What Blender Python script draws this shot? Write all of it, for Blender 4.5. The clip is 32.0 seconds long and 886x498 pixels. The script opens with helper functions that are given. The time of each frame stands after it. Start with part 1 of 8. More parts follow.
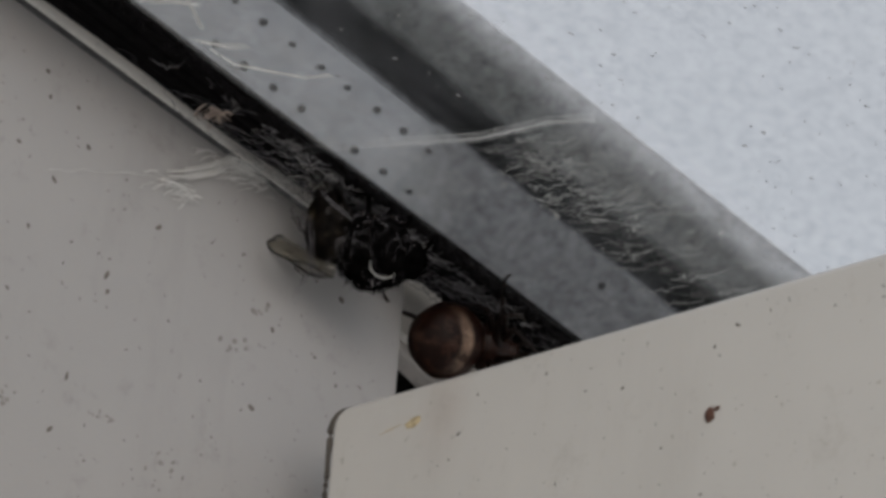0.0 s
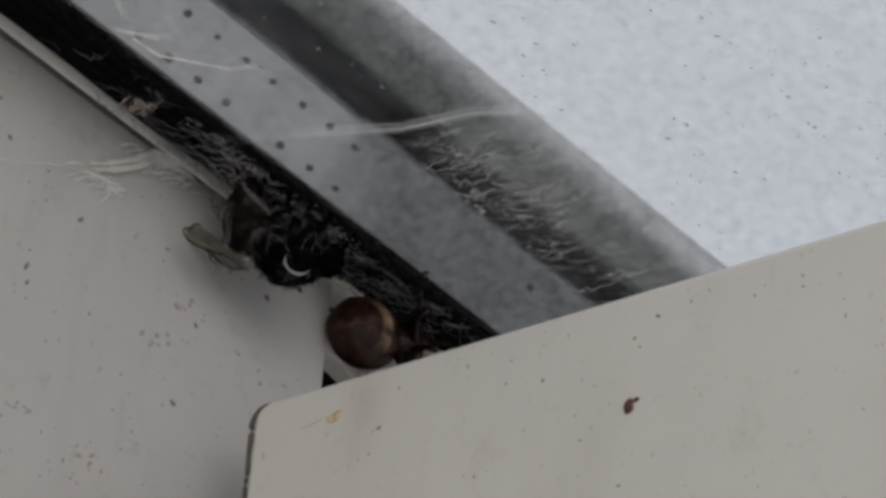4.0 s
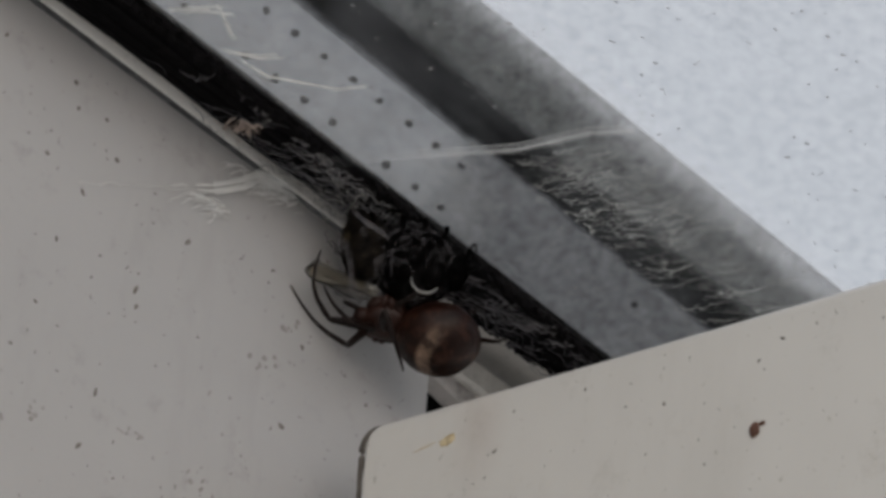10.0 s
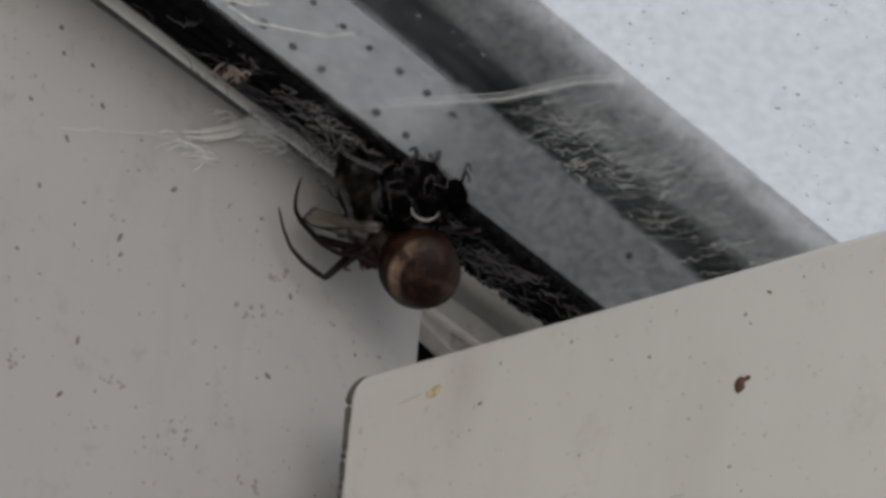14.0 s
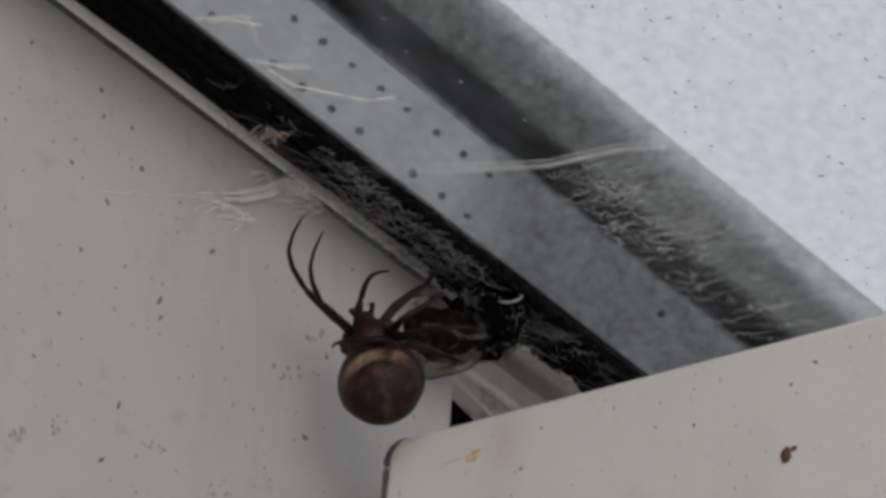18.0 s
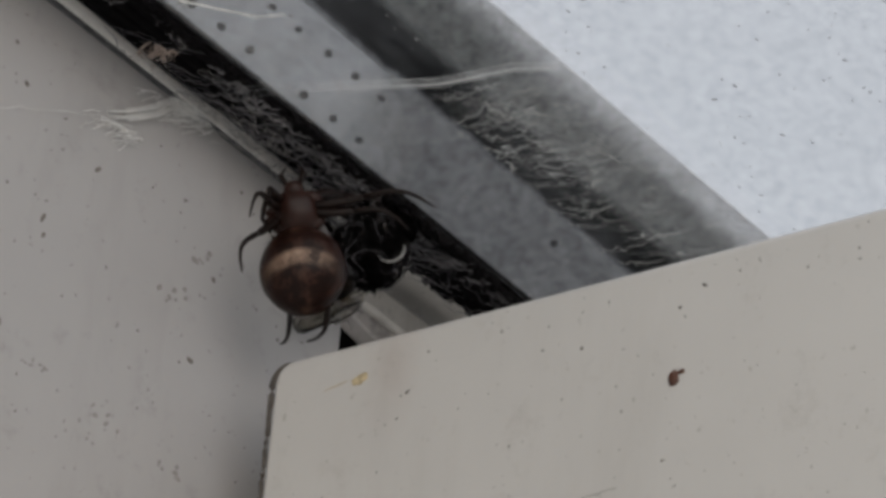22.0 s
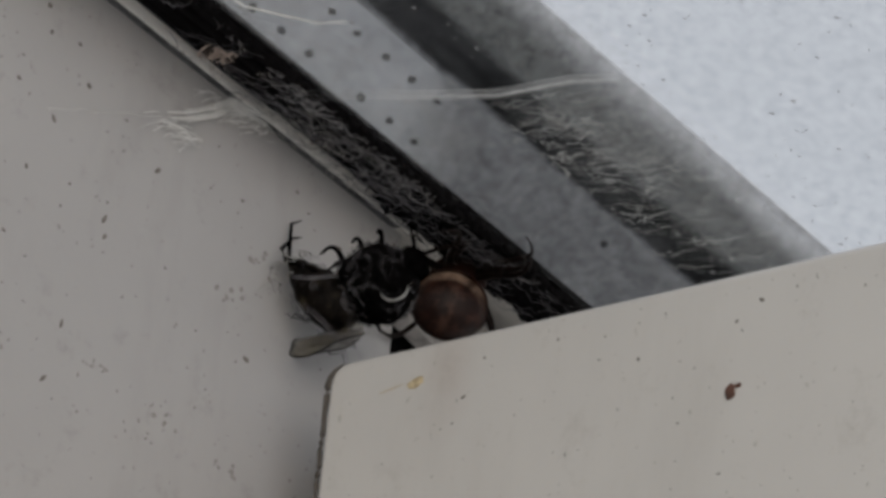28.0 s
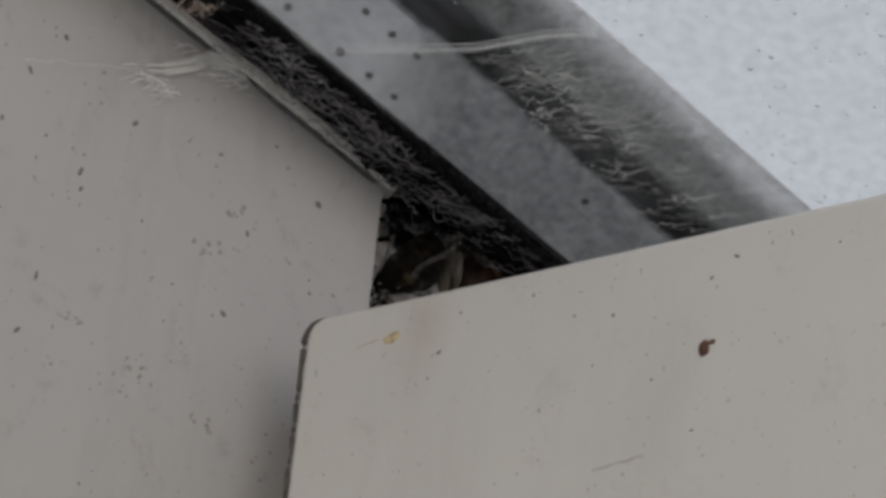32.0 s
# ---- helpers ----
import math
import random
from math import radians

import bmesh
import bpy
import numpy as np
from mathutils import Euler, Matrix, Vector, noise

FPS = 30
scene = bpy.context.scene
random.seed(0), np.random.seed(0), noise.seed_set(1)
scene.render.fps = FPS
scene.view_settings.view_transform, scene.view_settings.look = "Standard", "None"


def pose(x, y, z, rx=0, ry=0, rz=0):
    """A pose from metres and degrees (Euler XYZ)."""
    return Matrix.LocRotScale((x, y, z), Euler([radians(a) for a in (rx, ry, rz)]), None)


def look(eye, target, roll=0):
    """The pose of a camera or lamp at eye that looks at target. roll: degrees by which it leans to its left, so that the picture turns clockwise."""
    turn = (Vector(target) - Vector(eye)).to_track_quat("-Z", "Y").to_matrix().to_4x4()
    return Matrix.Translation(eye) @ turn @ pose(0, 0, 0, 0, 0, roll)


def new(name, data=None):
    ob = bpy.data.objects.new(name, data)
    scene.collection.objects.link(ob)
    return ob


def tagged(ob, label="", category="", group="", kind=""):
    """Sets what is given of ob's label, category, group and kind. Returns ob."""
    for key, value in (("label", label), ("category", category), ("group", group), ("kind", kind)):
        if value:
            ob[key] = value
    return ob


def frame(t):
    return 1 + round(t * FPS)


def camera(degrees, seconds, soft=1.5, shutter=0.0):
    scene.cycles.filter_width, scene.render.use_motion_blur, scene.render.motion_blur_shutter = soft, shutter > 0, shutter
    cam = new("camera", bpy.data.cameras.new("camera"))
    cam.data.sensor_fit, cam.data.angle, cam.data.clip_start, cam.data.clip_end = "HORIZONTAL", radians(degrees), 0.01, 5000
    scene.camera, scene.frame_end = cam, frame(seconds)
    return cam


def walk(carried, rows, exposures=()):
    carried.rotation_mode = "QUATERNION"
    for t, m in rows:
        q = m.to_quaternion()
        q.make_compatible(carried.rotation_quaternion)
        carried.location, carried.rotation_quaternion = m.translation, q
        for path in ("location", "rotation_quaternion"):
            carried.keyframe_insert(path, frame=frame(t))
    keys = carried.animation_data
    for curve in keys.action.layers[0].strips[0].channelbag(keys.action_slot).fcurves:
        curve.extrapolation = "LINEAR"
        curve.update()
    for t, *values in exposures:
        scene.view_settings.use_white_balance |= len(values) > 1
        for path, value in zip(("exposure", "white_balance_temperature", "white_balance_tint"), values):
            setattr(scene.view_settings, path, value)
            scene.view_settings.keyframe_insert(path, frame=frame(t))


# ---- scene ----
# A corner under a sloping glazed roof: two white plastic frame members meet below the glass,
# and a spider drags a wrapped bee along the seal and into the gap behind the lower member.
MM = 0.001
ZO = 2.2                      # height of the corner over the ground
cam = camera(17.87, 32.0, soft=3.6)
# PATH begin
PATH = [
    (0, pose(0.19161, 0.20518, 2.07862, 117.496, -3.933, 131.577)),
    (0.5, pose(0.18895, 0.20476, 2.07834, 118.293, -4.692, 131.526)),
    (1, pose(0.19089, 0.20830, 2.07982, 118.285, -4.901, 131.402)),
    (1.5, pose(0.19412, 0.20599, 2.07710, 119.002, -4.689, 130.392)),
    (2, pose(0.18873, 0.20900, 2.07506, 119.151, -4.622, 131.118)),
    (2.5, pose(0.18679, 0.20914, 2.07413, 118.887, -4.332, 131.122)),
    (3, pose(0.18833, 0.20544, 2.07369, 118.770, -4.155, 130.586)),
    (3.5, pose(0.18681, 0.20579, 2.07406, 118.553, -4.128, 130.656)),
    (5.5, pose(0.18381, 0.20378, 2.07676, 118.726, -3.884, 130.766)),
    (6, pose(0.18648, 0.19944, 2.07643, 118.717, -3.998, 131.124)),
    (6.5, pose(0.18164, 0.20452, 2.07870, 118.359, -4.267, 132.283)),
    (7, pose(0.18319, 0.20286, 2.07825, 118.558, -3.979, 131.718)),
    (7.5, pose(0.18812, 0.20329, 2.07923, 118.379, -3.872, 131.362)),
    (8, pose(0.18979, 0.20334, 2.07881, 118.475, -3.924, 131.331)),
    (8.5, pose(0.19003, 0.20295, 2.07924, 118.536, -3.842, 131.467)),
    (9, pose(0.18986, 0.19981, 2.07892, 118.464, -3.599, 131.332)),
    (9.5, pose(0.18972, 0.19928, 2.07932, 118.242, -3.727, 131.558)),
    (10, pose(0.18978, 0.19817, 2.07800, 118.418, -3.935, 131.461)),
    (10.5, pose(0.19124, 0.20012, 2.07990, 117.731, -3.704, 131.927)),
    (11, pose(0.18924, 0.19849, 2.07778, 118.028, -3.801, 131.874)),
    (11.5, pose(0.18771, 0.19601, 2.07629, 118.042, -3.960, 131.777)),
    (12, pose(0.18822, 0.19812, 2.07772, 117.358, -4.268, 131.863)),
    (12.5, pose(0.18715, 0.19705, 2.07887, 117.339, -4.493, 131.821)),
    (13, pose(0.18535, 0.19711, 2.07923, 117.406, -4.718, 131.879)),
    (13.5, pose(0.18351, 0.19951, 2.07837, 117.425, -4.953, 132.005)),
    (14, pose(0.18499, 0.19977, 2.08029, 117.257, -4.630, 131.843)),
    (14.5, pose(0.18815, 0.19567, 2.08029, 117.725, -4.165, 131.066)),
    (15, pose(0.19012, 0.19611, 2.08177, 117.600, -4.113, 131.094)),
    (15.5, pose(0.19159, 0.19493, 2.08087, 117.971, -4.095, 130.999)),
    (17.5, pose(0.19106, 0.19558, 2.08511, 117.487, -4.436, 131.749)),
    (18, pose(0.19152, 0.19638, 2.08453, 117.493, -4.499, 131.341)),
    (18.5, pose(0.19314, 0.19333, 2.08335, 118.158, -4.380, 130.641)),
    (19, pose(0.19119, 0.19418, 2.08338, 117.842, -4.653, 130.683)),
    (19.5, pose(0.19241, 0.19476, 2.08332, 117.512, -4.630, 130.261)),
    (20, pose(0.19161, 0.19759, 2.08253, 117.447, -4.902, 130.267)),
    (20.5, pose(0.18633, 0.19975, 2.08147, 117.479, -5.142, 130.382)),
    (21, pose(0.18545, 0.19636, 2.08152, 117.541, -4.662, 129.811)),
    (21.5, pose(0.18271, 0.19551, 2.08152, 117.404, -4.869, 129.683)),
    (22, pose(0.18610, 0.19463, 2.08243, 116.964, -4.416, 129.304)),
    (22.5, pose(0.18962, 0.19333, 2.08288, 116.719, -4.428, 129.556)),
    (23, pose(0.19519, 0.19283, 2.08289, 116.297, -4.808, 130.115)),
    (23.5, pose(0.19615, 0.19568, 2.07978, 116.449, -4.895, 130.294)),
    (24, pose(0.20256, 0.19204, 2.07883, 116.403, -4.677, 129.092)),
    (24.5, pose(0.19548, 0.19626, 2.07939, 115.803, -5.202, 130.225)),
    (26.5, pose(0.19501, 0.19818, 2.08455, 115.408, -5.464, 130.129)),
    (27, pose(0.19723, 0.19736, 2.08439, 115.716, -5.321, 129.421)),
    (27.5, pose(0.19481, 0.19541, 2.08495, 115.946, -5.213, 129.136)),
    (28, pose(0.19332, 0.19430, 2.08602, 115.875, -5.161, 129.192)),
    (28.5, pose(0.19672, 0.19240, 2.08423, 116.093, -5.011, 128.556)),
    (29, pose(0.19796, 0.19285, 2.08382, 116.169, -5.146, 128.812)),
    (29.5, pose(0.19771, 0.19142, 2.08354, 116.123, -4.995, 128.830)),
    (30, pose(0.19876, 0.18945, 2.08422, 115.827, -4.923, 128.409)),
    (30.5, pose(0.19390, 0.18988, 2.08389, 115.928, -5.376, 128.898)),
    (31, pose(0.19347, 0.19114, 2.08491, 115.515, -5.473, 128.966)),
    (31.5, pose(0.19136, 0.19342, 2.08502, 115.453, -5.472, 129.327)),
    (32, pose(0.19051, 0.19578, 2.08571, 115.184, -5.608, 129.111)),
]
# PATH end
walk(cam, PATH, exposures=[(0, 0.40), (3.5, 0.42), (6, 0.48), (9, 0.52), (15, 0.50), (24, 0.52), (28, 0.45), (32, 0.38)])

# ---------------- light ----------------
world = bpy.data.worlds.new("sky")
scene.world = world
world.use_nodes = True
wn = world.node_tree
sky = wn.nodes.new("ShaderNodeTexSky")
sky.sky_type = "NISHITA"
sky.sun_disc = False
sky.sun_elevation = radians(6)
sky.sun_rotation = radians(37)
sky.air_density = 1.2
sky.dust_density = 4.0
# thin bright overcast: the blue dome is veiled by even cloud
veil = wn.nodes.new("ShaderNodeMix")
veil.data_type = "RGBA"
veil.inputs[0].default_value = 0.78
veil.inputs[7].default_value = (5.58, 5.6, 5.72, 1)
wn.links.new(sky.outputs[0], veil.inputs[6])
wn.links.new(veil.outputs[2], wn.nodes["Background"].inputs[0])
wn.nodes["Background"].inputs[1].default_value = 0.10
sun = new("sun", bpy.data.lights.new("sun", "SUN"))
sun.data.energy = 1.5
sun.data.angle = radians(70)
sun.data.color = (1.0, 0.985, 0.96)
sun.matrix_world = look((6.0, 8.0, 2.5), (0, 0, 2.2))
scene.view_settings.exposure = 0.38


# ---------------- helpers ----------------
def nodes_of(name):
    m = bpy.data.materials.new(name)
    m.use_nodes = True
    nt = m.node_tree
    return m, nt, nt.nodes["Principled BSDF"]


def link(nt, a, b):
    nt.links.new(a, b)


def node(nt, kind, **values):
    n = nt.nodes.new(kind)
    for k, v in values.items():
        n.inputs[k].default_value = v
    return n


def coords(nt):
    return nt.nodes.new("ShaderNodeTexCoord").outputs["Object"]


def noise_fac(nt, scale, detail=4.0, rough=0.6, stretch=None):
    n = node(nt, "ShaderNodeTexNoise", Scale=scale, Detail=detail, Roughness=rough)
    co = coords(nt)
    if stretch:
        mp = nt.nodes.new("ShaderNodeMapping")
        mp.inputs["Scale"].default_value = stretch
        link(nt, co, mp.inputs[0])
        co = mp.outputs[0]
    link(nt, co, n.inputs["Vector"])
    return n.outputs["Fac"]


def ramp(nt, fac, stops):
    r = nt.nodes.new("ShaderNodeValToRGB")
    el = r.color_ramp.elements
    while len(el) < len(stops):
        el.new(0.5)
    for e, (p, c) in zip(el, stops):
        e.position, e.color = p, (*c, 1) if len(c) == 3 else c
    link(nt, fac, r.inputs[0])
    return r.outputs[0]


def mix(nt, fac, a, b, mode="MIX"):
    m = nt.nodes.new("ShaderNodeMix")
    m.data_type, m.blend_type = "RGBA", mode
    for sock, v in ((m.inputs[0], fac), (m.inputs[6], a), (m.inputs[7], b)):
        if isinstance(v, (int, float)):
            sock.default_value = v
        elif isinstance(v, tuple):
            sock.default_value = (*v, 1)
        else:
            link(nt, v, sock)
    return m.outputs[2]


def bump(nt, bsdf, fac, strength, distance):
    b = node(nt, "ShaderNodeBump", Strength=strength, Distance=distance)
    link(nt, fac, b.inputs["Height"])
    link(nt, b.outputs[0], bsdf.inputs["Normal"])


def plain(name, colour, rough=0.6, var=0.25, scale=900.0, bumps=0.2, metal=0.0, spec=0.5):
    m, nt, p = nodes_of(name)
    f = noise_fac(nt, scale, 5.0, 0.65)
    dark = tuple(c * (1 - var) for c in colour)
    lite = tuple(min(1, c * (1 + var)) for c in colour)
    link(nt, ramp(nt, f, [(0.3, dark), (0.7, lite)]), p.inputs["Base Color"])
    p.inputs["Roughness"].default_value = rough
    p.inputs["Metallic"].default_value = metal
    p.inputs["Specular IOR Level"].default_value = spec
    bump(nt, p, f, bumps, 0.0002)
    return m


def plastic(name, colour, dirt, grime, tint=None):
    """Weathered white plastic: cloudy tone, rubbed smears, faint rain streaks and fine pepper dirt."""
    m, nt, p = nodes_of(name)
    cloud = noise_fac(nt, 24.0, 5.0, 0.6)
    base = ramp(nt, cloud, [(0.3, tuple(c * 0.90 for c in colour)), (0.7, colour)])
    streak = noise_fac(nt, 70.0, 5.0, 0.7, (1.0, 1.0, 0.22))
    base = mix(nt, ramp(nt, streak, [(0.52, (0, 0, 0)), (0.85, (grime * 0.6,) * 3)]), base, dirt)
    pepper = noise_fac(nt, 640.0, 3.0, 0.62)
    base = mix(nt, ramp(nt, pepper, [(0.665, (0, 0, 0)), (0.76, (0.55, 0.55, 0.55))]), base, dirt)
    smear = noise_fac(nt, 130.0, 7.0, 0.78)
    base = mix(nt, ramp(nt, smear, [(0.56, (0, 0, 0)), (0.78, (grime,) * 3)]), base, dirt)
    if tint:                                 # a brown patch with its own place and shape
        (cy, cz, wy, wz), colour2, amount = tint
        mp = nt.nodes.new("ShaderNodeMapping")
        mp.inputs["Location"].default_value = (0, -cy / wy, -cz / wz)
        mp.inputs["Scale"].default_value = (0, 1 / wy, 1 / wz)
        link(nt, coords(nt), mp.inputs[0])
        g = nt.nodes.new("ShaderNodeTexGradient")
        g.gradient_type = "SPHERICAL"
        link(nt, mp.outputs[0], g.inputs[0])
        k = mix(nt, 1.0, ramp(nt, g.outputs["Fac"], [(0.0, (0, 0, 0)), (0.8, (amount,) * 3)]), ramp(nt, smear, [(0.3, (0.3, 0.3, 0.3)), (0.6, (1, 1, 1))]), "MULTIPLY")
        base = mix(nt, k, base, colour2)
    link(nt, base, p.inputs["Base Color"])
    p.inputs["Roughness"].default_value = 0.42
    bump(nt, p, noise_fac(nt, 240.0, 5.0, 0.6), 0.14, 0.0003)
    return m


# the side wall gets less light than the front: its base colour is darkened for that
M_WALL = plastic("weathered_plastic_shaded_side", (0.37, 0.362, 0.357), (0.135, 0.125, 0.115), 0.5)
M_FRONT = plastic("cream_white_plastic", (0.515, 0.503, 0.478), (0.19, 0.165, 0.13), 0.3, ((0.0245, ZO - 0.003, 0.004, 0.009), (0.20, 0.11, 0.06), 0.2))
M_INNER = plastic("dusty_grey_plastic", (0.55, 0.53, 0.50), (0.10, 0.09, 0.08), 0.8)
M_BEAD = plastic("pale_grey_bead", (0.84, 0.82, 0.79), (0.2, 0.185, 0.17), 0.25)
M_RAIL = plastic("grey_rail", (0.48, 0.455, 0.44), (0.07, 0.06, 0.05), 0.9)
M_RUBBER = plain("black_rubber", (0.005, 0.0045, 0.005), 0.8, 0.5, 700, 0.6, 0.0, 0.06)
M_CAVITY_SHADE = plain("cavity_shade_black", (0.005, 0.0045, 0.0045), 0.9, 0.5, 500, 0.3, 0.0, 0.1)
M_JOINT = plain("brown_grey_joint", (0.065, 0.056, 0.048), 0.9, 0.5, 900, 0.6)


def mottled(name, stops, scale, pale_tone, rough=0.7):
    """Grimy metal strip: blotches over a finer grain, and a paler tone on one stretch with a ragged end."""
    m, nt, p = nodes_of(name)
    big = noise_fac(nt, scale, 6.0, 0.72)
    fine = noise_fac(nt, scale * 4.5, 5.0, 0.7)
    base = mix(nt, 0.38, ramp(nt, big, stops), ramp(nt, fine, [(0.36, (0.25, 0.25, 0.25)), (0.62, (1.3, 1.3, 1.3))]), "MULTIPLY")
    sep = nt.nodes.new("ShaderNodeSeparateXYZ")
    link(nt, coords(nt), sep.inputs[0])
    reach = nt.nodes.new("ShaderNodeMath")
    reach.operation = "MULTIPLY_ADD"
    reach.inputs[1].default_value = -0.9
    link(nt, sep.outputs[1], reach.inputs[0])
    link(nt, sep.outputs[0], reach.inputs[2])
    rag = nt.nodes.new("ShaderNodeMath")
    rag.operation = "MULTIPLY_ADD"
    rag.inputs[1].default_value = 0.006
    link(nt, big, rag.inputs[0])
    link(nt, reach.outputs[0], rag.inputs[2])
    pale_run = nt.nodes.new("ShaderNodeMapRange")
    link(nt, rag.outputs[0], pale_run.inputs[0])
    pale_run.inputs[1].default_value, pale_run.inputs[2].default_value = -0.019, -0.009
    dusty = mix(nt, 1.0, pale_tone, ramp(nt, big, [(0.3, (0.82, 0.82, 0.82)), (0.7, (1.1, 1.1, 1.1))]), "MULTIPLY")
    base = mix(nt, pale_run.outputs[0], base, dusty)
    link(nt, base, p.inputs["Base Color"])
    p.inputs["Roughness"].default_value = rough
    p.inputs["Specular IOR Level"].default_value = 0.15
    bump(nt, p, fine, 0.4, 0.0003)
    return m


M_SPACER = mottled("dusty_aluminium_spacer", [(0.3, (0.185, 0.19, 0.194)), (0.5, (0.245, 0.251, 0.256)), (0.7, (0.305, 0.312, 0.317))], 150.0, (0.50, 0.515, 0.53))


def cross_toned(name, axis, origin, stops, scale, wander, grain=0.45):
    """A strip whose tone changes across its width, with edges wandering unevenly along the run (mm across)."""
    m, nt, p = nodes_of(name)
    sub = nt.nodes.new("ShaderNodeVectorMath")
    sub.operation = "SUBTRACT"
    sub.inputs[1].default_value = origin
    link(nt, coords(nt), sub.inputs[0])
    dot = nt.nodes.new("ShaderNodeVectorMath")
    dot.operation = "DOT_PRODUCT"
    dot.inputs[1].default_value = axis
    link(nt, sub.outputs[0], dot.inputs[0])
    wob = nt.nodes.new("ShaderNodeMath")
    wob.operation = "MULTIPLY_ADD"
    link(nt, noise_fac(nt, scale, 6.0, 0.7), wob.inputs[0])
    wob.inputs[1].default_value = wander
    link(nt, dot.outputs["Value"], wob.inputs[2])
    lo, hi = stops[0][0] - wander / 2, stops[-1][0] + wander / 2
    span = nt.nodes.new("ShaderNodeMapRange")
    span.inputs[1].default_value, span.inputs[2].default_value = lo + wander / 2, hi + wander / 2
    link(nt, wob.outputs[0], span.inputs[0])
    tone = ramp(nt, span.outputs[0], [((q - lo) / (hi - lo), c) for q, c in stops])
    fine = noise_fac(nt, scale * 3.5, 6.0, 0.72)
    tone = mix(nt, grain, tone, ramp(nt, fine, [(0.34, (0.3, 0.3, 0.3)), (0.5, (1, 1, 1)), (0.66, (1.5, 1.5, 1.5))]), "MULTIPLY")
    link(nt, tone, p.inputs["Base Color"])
    p.inputs["Roughness"].default_value = 0.75
    p.inputs["Specular IOR Level"].default_value = 0.12
    bump(nt, p, fine, 0.4, 0.0003)
    return m


# dark tone painted for the shade inside the spacer holes and the groove
M_HOLE = plain("grey_recess_shade", (0.075, 0.076, 0.079), 0.9, 0.5, 500, 0.3, 0.0, 0.1)


def silk(name, colour, sheer=0.15):
    m, nt, p = nodes_of(name)
    out = nt.nodes["Material Output"]
    a = nt.nodes.new("ShaderNodeBsdfDiffuse")
    b = nt.nodes.new("ShaderNodeBsdfTranslucent")
    f = ramp(nt, noise_fac(nt, 900.0, 3.0, 0.6), [(0.3, tuple(c * 0.85 for c in colour)), (0.7, colour)])
    s1 = nt.nodes.new("ShaderNodeMixShader")
    s1.inputs[0].default_value = 0.5
    for k, n in ((1, a), (2, b)):
        link(nt, f, n.inputs[0])
        link(nt, n.outputs[0], s1.inputs[k])
    thin = nt.nodes.new("ShaderNodeBsdfTransparent")
    s2 = nt.nodes.new("ShaderNodeMixShader")
    s2.inputs[0].default_value = sheer
    link(nt, s1.outputs[0], s2.inputs[1])
    link(nt, thin.outputs[0], s2.inputs[2])
    link(nt, s2.outputs[0], out.inputs[0])
    return m


M_SILK = silk("white_silk", (0.97, 0.97, 0.95))
M_COMB = silk("thin_dusty_silk", (0.72, 0.725, 0.71), 0.5)
M_ANCHOR = silk("matted_white_silk", (0.96, 0.96, 0.95), 0.1)
M_SILKGREY = silk("dusty_grey_silk", (0.385, 0.378, 0.395), 0.45)
M_SHROUD = silk("dull_grey_silk", (0.20, 0.192, 0.204), 0.5)
M_HUSK = plain("pale_brown_husk", (0.36, 0.29, 0.25), 0.7, 0.4, 1500, 0.4)
M_GUY = silk("white_guy_silk", (0.90, 0.91, 0.91), 0.62)
M_WRAP = silk("pale_grey_silk", (0.55, 0.54, 0.52))
M_DIRT = plain("dark_dirt", (0.15, 0.135, 0.12), 0.9, 0.5, 2500, 0.3)
M_SPECK = silk("grey_glass_dust", (0.5, 0.5, 0.5), 0.5)
M_DIRTPALE = plain("grey_dirt", (0.255, 0.243, 0.23), 0.9, 0.3, 2500, 0.3)
M_DROP = plain("brown_dropping", (0.07, 0.025, 0.012), 0.55, 0.5, 1500, 0.5)
M_STAIN = plain("ochre_stain", (0.40, 0.325, 0.20), 0.8, 0.4, 1500, 0.4)
M_GROUND = plain("pale_bounce_ground", (0.72, 0.70, 0.67), 0.9, 0.2, 6, 0.2)


